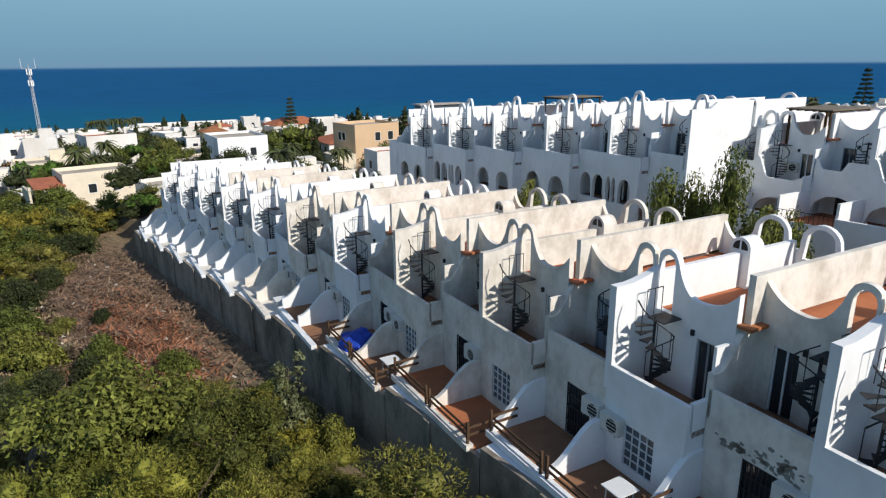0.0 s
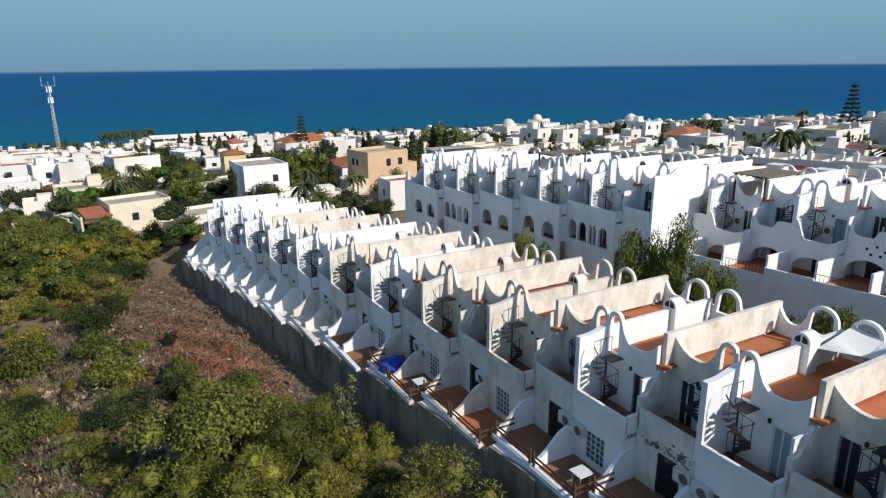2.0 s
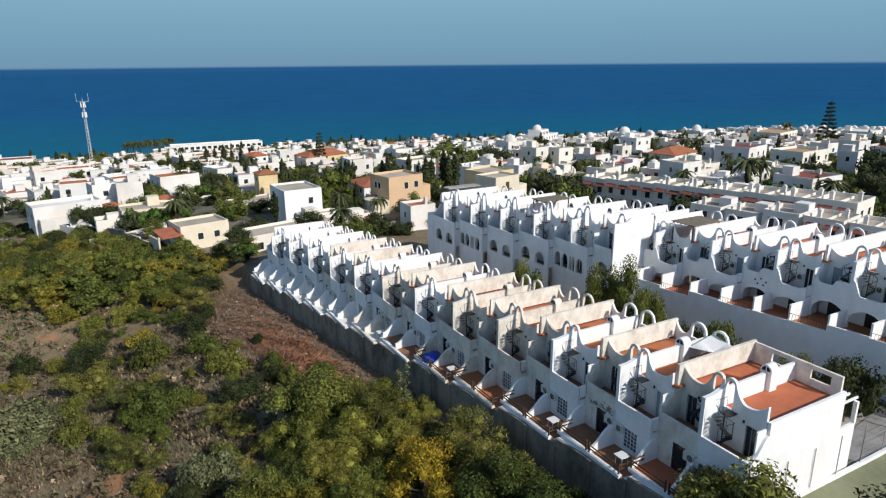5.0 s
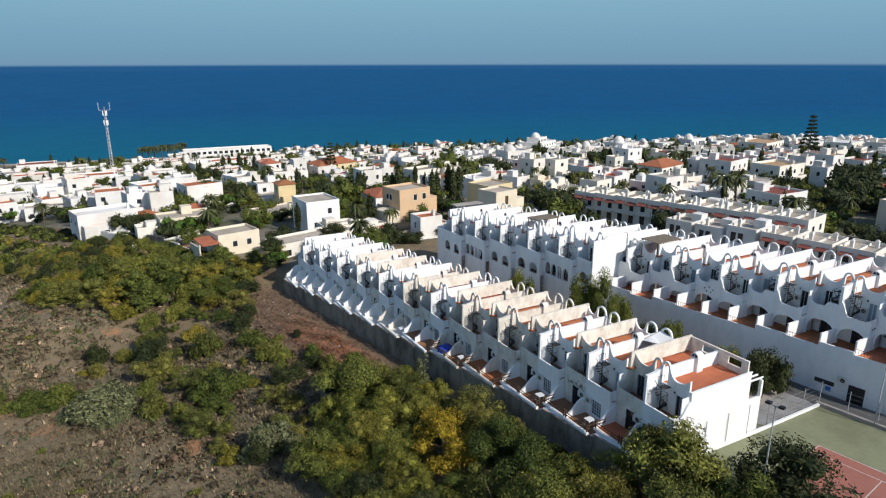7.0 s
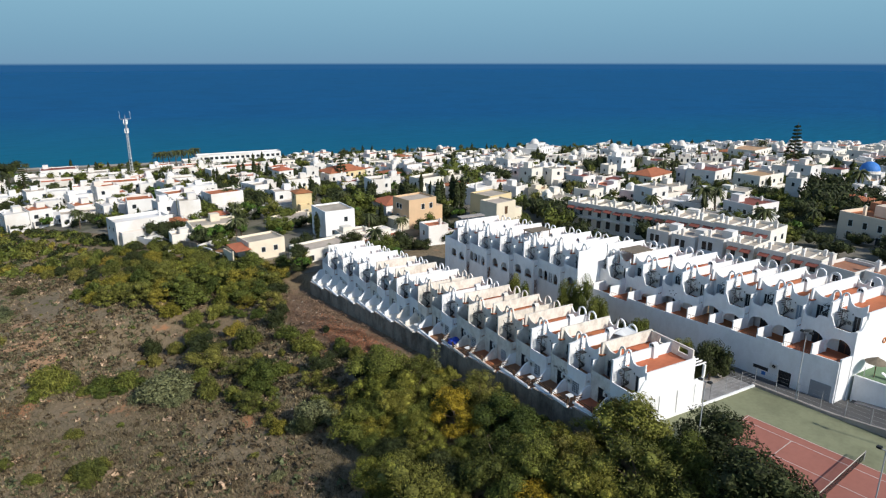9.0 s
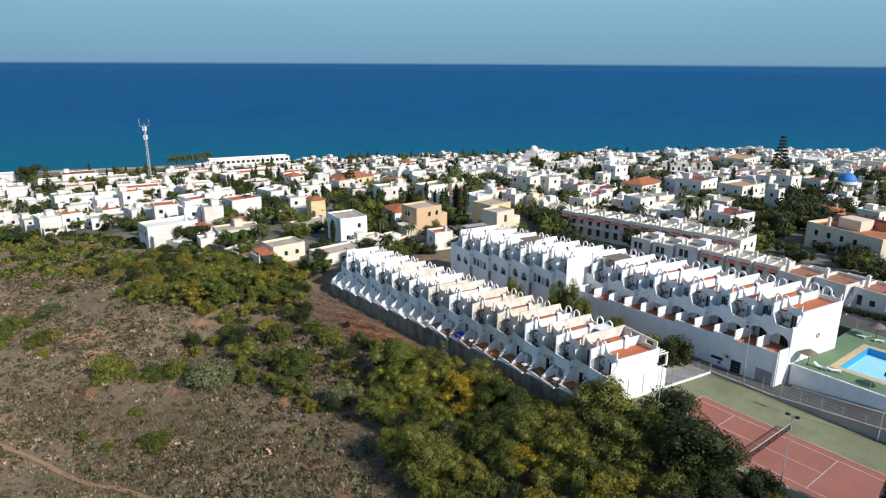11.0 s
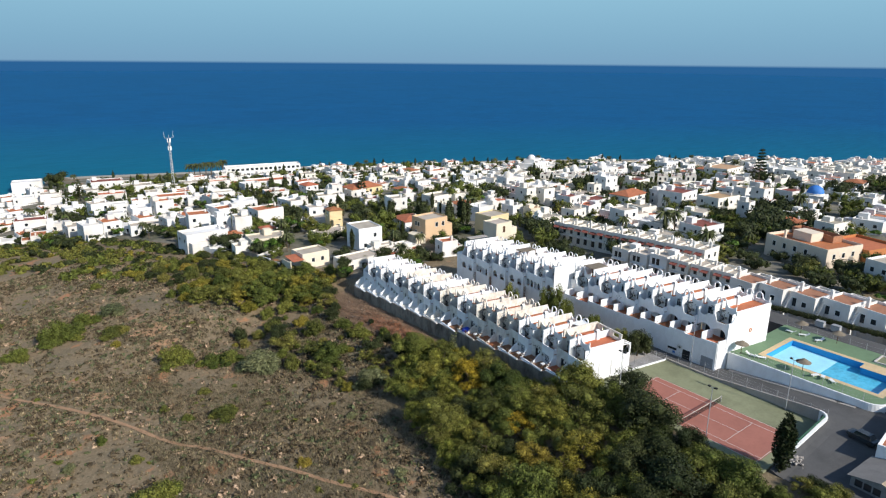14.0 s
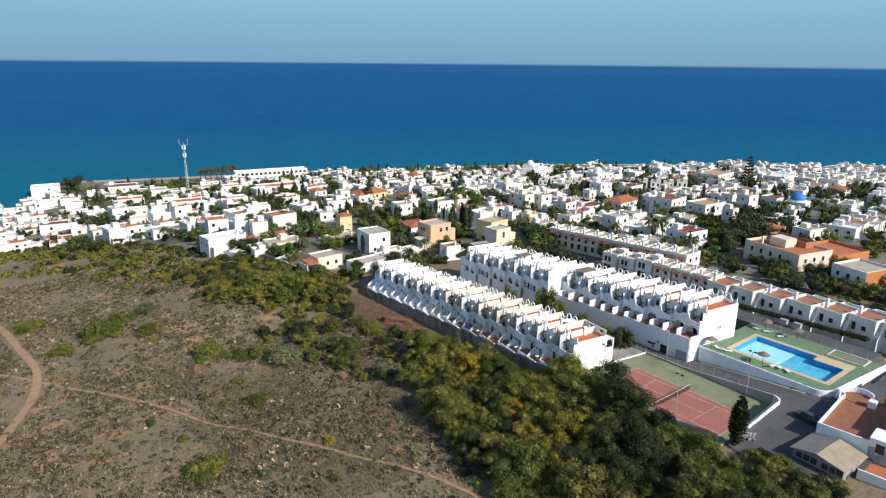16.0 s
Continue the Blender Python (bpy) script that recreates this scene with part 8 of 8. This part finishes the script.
tree("dark", -28.0, 424.5, 2.2, 5)
tree("norfolk", -25.8, 329.7, 1.3, 6)
tree("dark", -36.1, 254.4, 1.5, 4)
tree("dark", -38.0, 264.7, 1.3, 3)
tree("dark", -32.4, 249.8, 1.4, 3)
tree("cypress", -43.4, 273.3, 1.7, 2)
tree("palm", -51.4, 300.1, 1.0, 3)
tree("palm", -23.5, 195.5, 1.1, 5)
tree("pine", -29.2, 231.1, 1.2, 5)
tree("pine", -29.6, 213.0, 1.2, 6)
tree("pine", -38.9, 236.6, 1.0, 4)
tree("pine", 19.1, 161.1, 1.5, 1)
tree("pine", 19.7, 154.3, 1.5, 4)
tree("pine", -3.5, 133.6, 1.5, 4)
tree("pine", -0.2, 130.2, 1.5, 1)
tree("pine", 4.6, 132.5, 1.3, 0)
tree("dark", -9.7, 154.8, 1.5, 1)
tree("dark", -9.3, 163.0, 1.3, 3)
tree("green", 4.7, 254.6, 1.3, 6)
tree("dark", 13.5, 268.9, 1.2, 3)
tree("dark", 20.3, 266.9, 1.0, 2)
tree("palm", 12.2, 221.3, 1.1, 6)
tree("palm", 20.5, 182.2, 1.3, 3)
tree("palm", 23.6, 180.9, 1.2, 4)
tree("dark", 8.1, 182.6, 1.6, 4)
tree("dark", 9.6, 177.8, 1.5, 5)
tree("green", 11.1, 173.0, 1.3, 6)
tree("cypress", 51.9, 253.6, 1.8, 1)
tree("cypress", 56.8, 247.2, 2.0, 5)
tree("dark", 45.0, 247.8, 1.8, 0)
tree("dark", 43.8, 231.0, 1.8, 6)
tree("dark", 32.0, 186.0, 1.6, 1)
tree("dark", 33.4, 181.0, 1.5, 2)
tree("norfolk", 80.2, 208.4, 1.6, 4)
tree("cypress", 57.0, 128.3, 1.9, 0)
tree("cypress", 57.0, 125.8, 2.1, 0)
tree("cypress", 59.5, 126.4, 1.8, 1)
tree("cypress", 63.2, 126.1, 1.4, 2)
tree("cypress", 64.9, 119.8, 2.0, 6)
tree("cypress", 67.3, 120.5, 1.7, 6)
tree("cypress", 72.3, 121.6, 2.2, 0)
tree("cypress", 72.0, 119.2, 2.0, 6)
tree("cypress", 74.5, 119.7, 2.0, 0)
tree("cypress", 62.5, 153.6, 1.5, 4)
tree("green", 103.8, 162.9, 2.3, 0)
tree("green", 113.2, 168.2, 2.6, 1)
tree("dark", 113.0, 163.1, 2.3, 6)
tree("green", 109.1, 153.3, 2.0, 5)
tree("dark", 128.1, 165.8, 2.2, 0)
tree("dark", 126.0, 156.8, 2.0, 3)
tree("dark", 36.4, 132.1, 1.8, 3)
tree("green", 41.7, 131.2, 2.0, 0)
tree("green", 47.5, 134.7, 2.0, 1)
tree("bloom", 36.9, 122.5, 1.4, 3)
tree("palm", 86.4, 130.6, 1.5, 2)
tree("palm", 66.8, 140.9, 1.3, 3)
tree("dark", 58.0, 117.6, 1.6, 0)
tree("dark", 58.7, 111.9, 1.5, 6)
tree("dark", 52.4, 116.7, 1.3, 1)
tree("dark", 77.5, 83.8, 2.3, 1)
tree("dark", 76.4, 79.0, 2.2, 2)
tree("green", 66.4, 72.1, 2.0, 6)
tree("dark", 66.3, 66.2, 1.7, 3)
tree("dark", 64.0, 59.8, 1.4, 2)
tree("dark", 62.0, 52.8, 1.4, 6)
tree("dark", 79.5, 49.4, 2.2, 0)
tree("dark", 74.9, 49.0, 1.9, 6)
tree("dark", 80.9, 47.4, 1.9, 1)
tree("dark", 183.8, 156.6, 2.0, 1)
tree("dark", 194.9, 162.0, 2.1, 4)
tree("dark", 208.9, 147.0, 2.4, 4)
tree("dark", 218.8, 146.9, 2.4, 3)
tree("dark", 226.2, 146.7, 2.0, 4)
tree("palm", 111.9, 58.3, 1.7, 2)
tree("palm", 117.2, 57.4, 1.6, 1)
tree("green", 141.5, 75.1, 1.6, 5)
tree("palm", 174.6, 112.3, 1.6, 6)
tree("palm", 176.7, 109.3, 1.6, 0)
tree("dark", 151.5, 43.4, 2.6, 0)
tree("dark", 143.5, 36.8, 2.6, 1)
tree("dark", 155.8, 38.6, 2.4, 0)
tree("dark", 172.4, 55.6, 2.4, 4)
tree("dark", 176.9, 50.2, 2.4, 4)
tree("dark", 134.5, 27.3, 2.2, 3)
tree("dark", 130.3, 36.9, 2.0, 1)
tree("norfolk", 272.7, 105.4, 2.2, 1)
tree("dark", 280.2, 103.6, 2.0, 5)
tree("dark", 249.9, 55.7, 2.2, 2)
tree("dark", 262.6, 55.7, 2.2, 1)
tree("dark", 276.3, 70.8, 1.8, 3)
tree("palm", 315.3, 141.2, 1.8, 1)
tree("bloom", 152.9, 63.3, 2.0, 1)
tree("dark", 155.5, 67.0, 1.7, 5)
tree("bloom", 156.1, 57.2, 2.0, 1)
tree("dark", 152.5, 59.7, 1.7, 2)
tree("palm", 183.5, 44.7, 1.7, 2)
tree("dark", 168.3, 34.4, 2.0, 1)
tree("dark", 177.1, 21.2, 2.0, 0)
tree("green", 204.3, 34.6, 2.2, 1)
tree("palm", 52.0, 393.1, 1.6, 3)
tree("palm", 54.3, 388.2, 1.7, 6)
tree("palm", 57.2, 385.3, 1.7, 2)
tree("palm", 61.2, 386.2, 1.8, 5)
tree("palm", 64.7, 385.1, 1.8, 1)
tree("palm", 74.3, 390.3, 1.9, 0)
tree("palm", 68.8, 385.8, 1.8, 4)
for i in range(10):
    tree("dark", 142 + 5 * (i % 5), 30 + 8 * (i // 5) + 2 * (i % 3), 1.5, i)
far_town.done("distant_houses", "crowded white and cream houses down to the shore", "houses")
far_growth.done("tree_thicket", "green trees and shrubs round the town and its houses", "trees")

# pale lanes and gardens between the houses; dark patches paint in shade and greenery
LANES = mat("lanes_and_gardens_with_painted_shade", (0.22, 0.195, 0.15), var=0.2, scale=0.09, fine=0.8, tint=(0.06, 0.07, 0.03))
bm = bmesh.new()
prev = None
for y in range(86, 442, 6):
    x0 = float(np.interp(y, LEFT_Y, LEFT_X)) + 2
    cur = []
    for i in range(61):
        x = x0 + (470 - x0) * i / 60
        yy = min(y, float(shore_y(x)) - 21) if y > 96 else y
        cur.append(bm.verts.new((x, yy, gz(x, yy) + 0.1)))
    if prev:
        for i in range(60):
            if (prev[i].co - cur[i].co).length + (prev[i + 1].co - cur[i + 1].co).length > 0.01:
                bm.faces.new((prev[i], prev[i + 1], cur[i + 1], cur[i]))
    prev = cur
prev = None
for y in range(-12, 87, 6):
    cur = []
    for i in range(41):
        x = 57 + (470 - 57) * i / 40
        cur.append(bm.verts.new((x, min(y, 86), gz(x, min(y, 86)) + 0.1)))
    if prev:
        for i in range(40):
            bm.faces.new((prev[i], prev[i + 1], cur[i + 1], cur[i]))
    prev = cur
tagged(part("town_ground", bm, LANES), "pale lanes and dry gardens between town houses, darkened for shade and greenery", "paving", kind="structure")

# garden walls where the town meets the scrub
gwall = tagged(thing("garden_wall", Matrix(), "white and grey garden walls along the edge of the town", "wall"), kind="structure")
edge_pts = [(float(np.interp(y, LEFT_Y, LEFT_X)) - 1.5, y) for y in range(112, 176, 8)]
for i, (a, b) in enumerate(zip(edge_pts, edge_pts[1:])):
    tall = 1.2 + 0.9 * ((i * 7) % 3) / 2
    part("wall_run", wall_line([a, b], -25, lambda x, y: gz(x, y) + tall, 0.15), CONCRETE if i in (2, 3) else TOWNWHITE, gwall)
    if i % 3 == 1:
        part("cross_wall", wall_line([b, (b[0] + 9, b[1] + 3)], -25, lambda x, y: gz(x, y) + 1.6, 0.15), TOWNWHITE, gwall)

# beach
SANDY = mat("pale_beach_sand", (0.4, 0.35, 0.28), var=0.08, scale=0.2)
bm = bmesh.new()
prev = None
for x in range(-420, 560, 12):
    y0 = float(shore_y(x))
    cur = [bm.verts.new((x, yy, gz(x, yy) + 0.12)) for yy in (y0 - 13, y0 - 6, y0 + 1, y0 + 6)]
    if prev:
        for i in range(3):
            bm.faces.new((prev[i], cur[i], cur[i + 1], prev[i + 1]))
    prev = cur
tagged(part("beach", bm, SANDY), "narrow strip of pale beach sand", "beach", kind="structure")

# lattice mast
mast = thing("telecom_mast", pose(19.5, 313, gz(19.5, 313)), "tall white and grey lattice telecom mast with antennas", "mast")
H, W0, W1 = 12.6 - gz(19.5, 313), 0.85, 0.4
legs = [(math.cos(a), math.sin(a)) for a in (0.5, 2.6, 4.7)]
for cx, cy in legs:
    part("leg", tube(bmesh.new(), (cx * W0, cy * W0, 0), (cx * W1, cy * W1, H - 2), 0.1, 6), STEEL, mast)
bm = bmesh.new()
for i in range(18):
    z0, z1 = (H - 2) * i / 18, (H - 2) * (i + 1) / 18
    r0, r1 = W0 + (W1 - W0) * i / 18, W0 + (W1 - W0) * (i + 1) / 18
    for j in range(3):
        p, q = legs[j], legs[(j + 1) % 3]
        tube(bm, (p[0] * r0, p[1] * r0, z0), (q[0] * r1, q[1] * r1, z1), 0.05, 4)
part("bracing", bm, FRAMEWHITE, mast)
part("top_pole", tube(bmesh.new(), (0, 0, H - 3), (0, 0, H + 1.0), 0.12, 6), STEEL, mast)
for i, (dx, dy) in enumerate(legs):
    for z in (H - 3.2, H - 7.5):
        part("antenna_panel", boxes((dx * 0.9 - 0.2, dx * 0.9 + 0.2, dy * 0.9 - 0.2, dy * 0.9 + 0.2, z, z + 2.3)), FRAMEWHITE, mast)
for dx in (-2.4, 2.4):
    part("whip_antenna", tube(bmesh.new(), (dx, 0, H - 0.6), (dx, 0, H + 3.0), 0.06, 5), FRAMEWHITE, mast)
part("arm", boxes((-2.4, 2.4, -0.06, 0.06, H - 0.7, H - 0.55)), STEEL, mast)
for key, h in list(PROTO.items()):
    if key not in first_use:
        for o in (*h.children_recursive, h):
            bpy.data.objects.remove(o)
for key, group in TREES.items():
    for t in group:
        if t.name not in used_proto:
            for o in (*t.children_recursive, t):
                bpy.data.objects.remove(o)
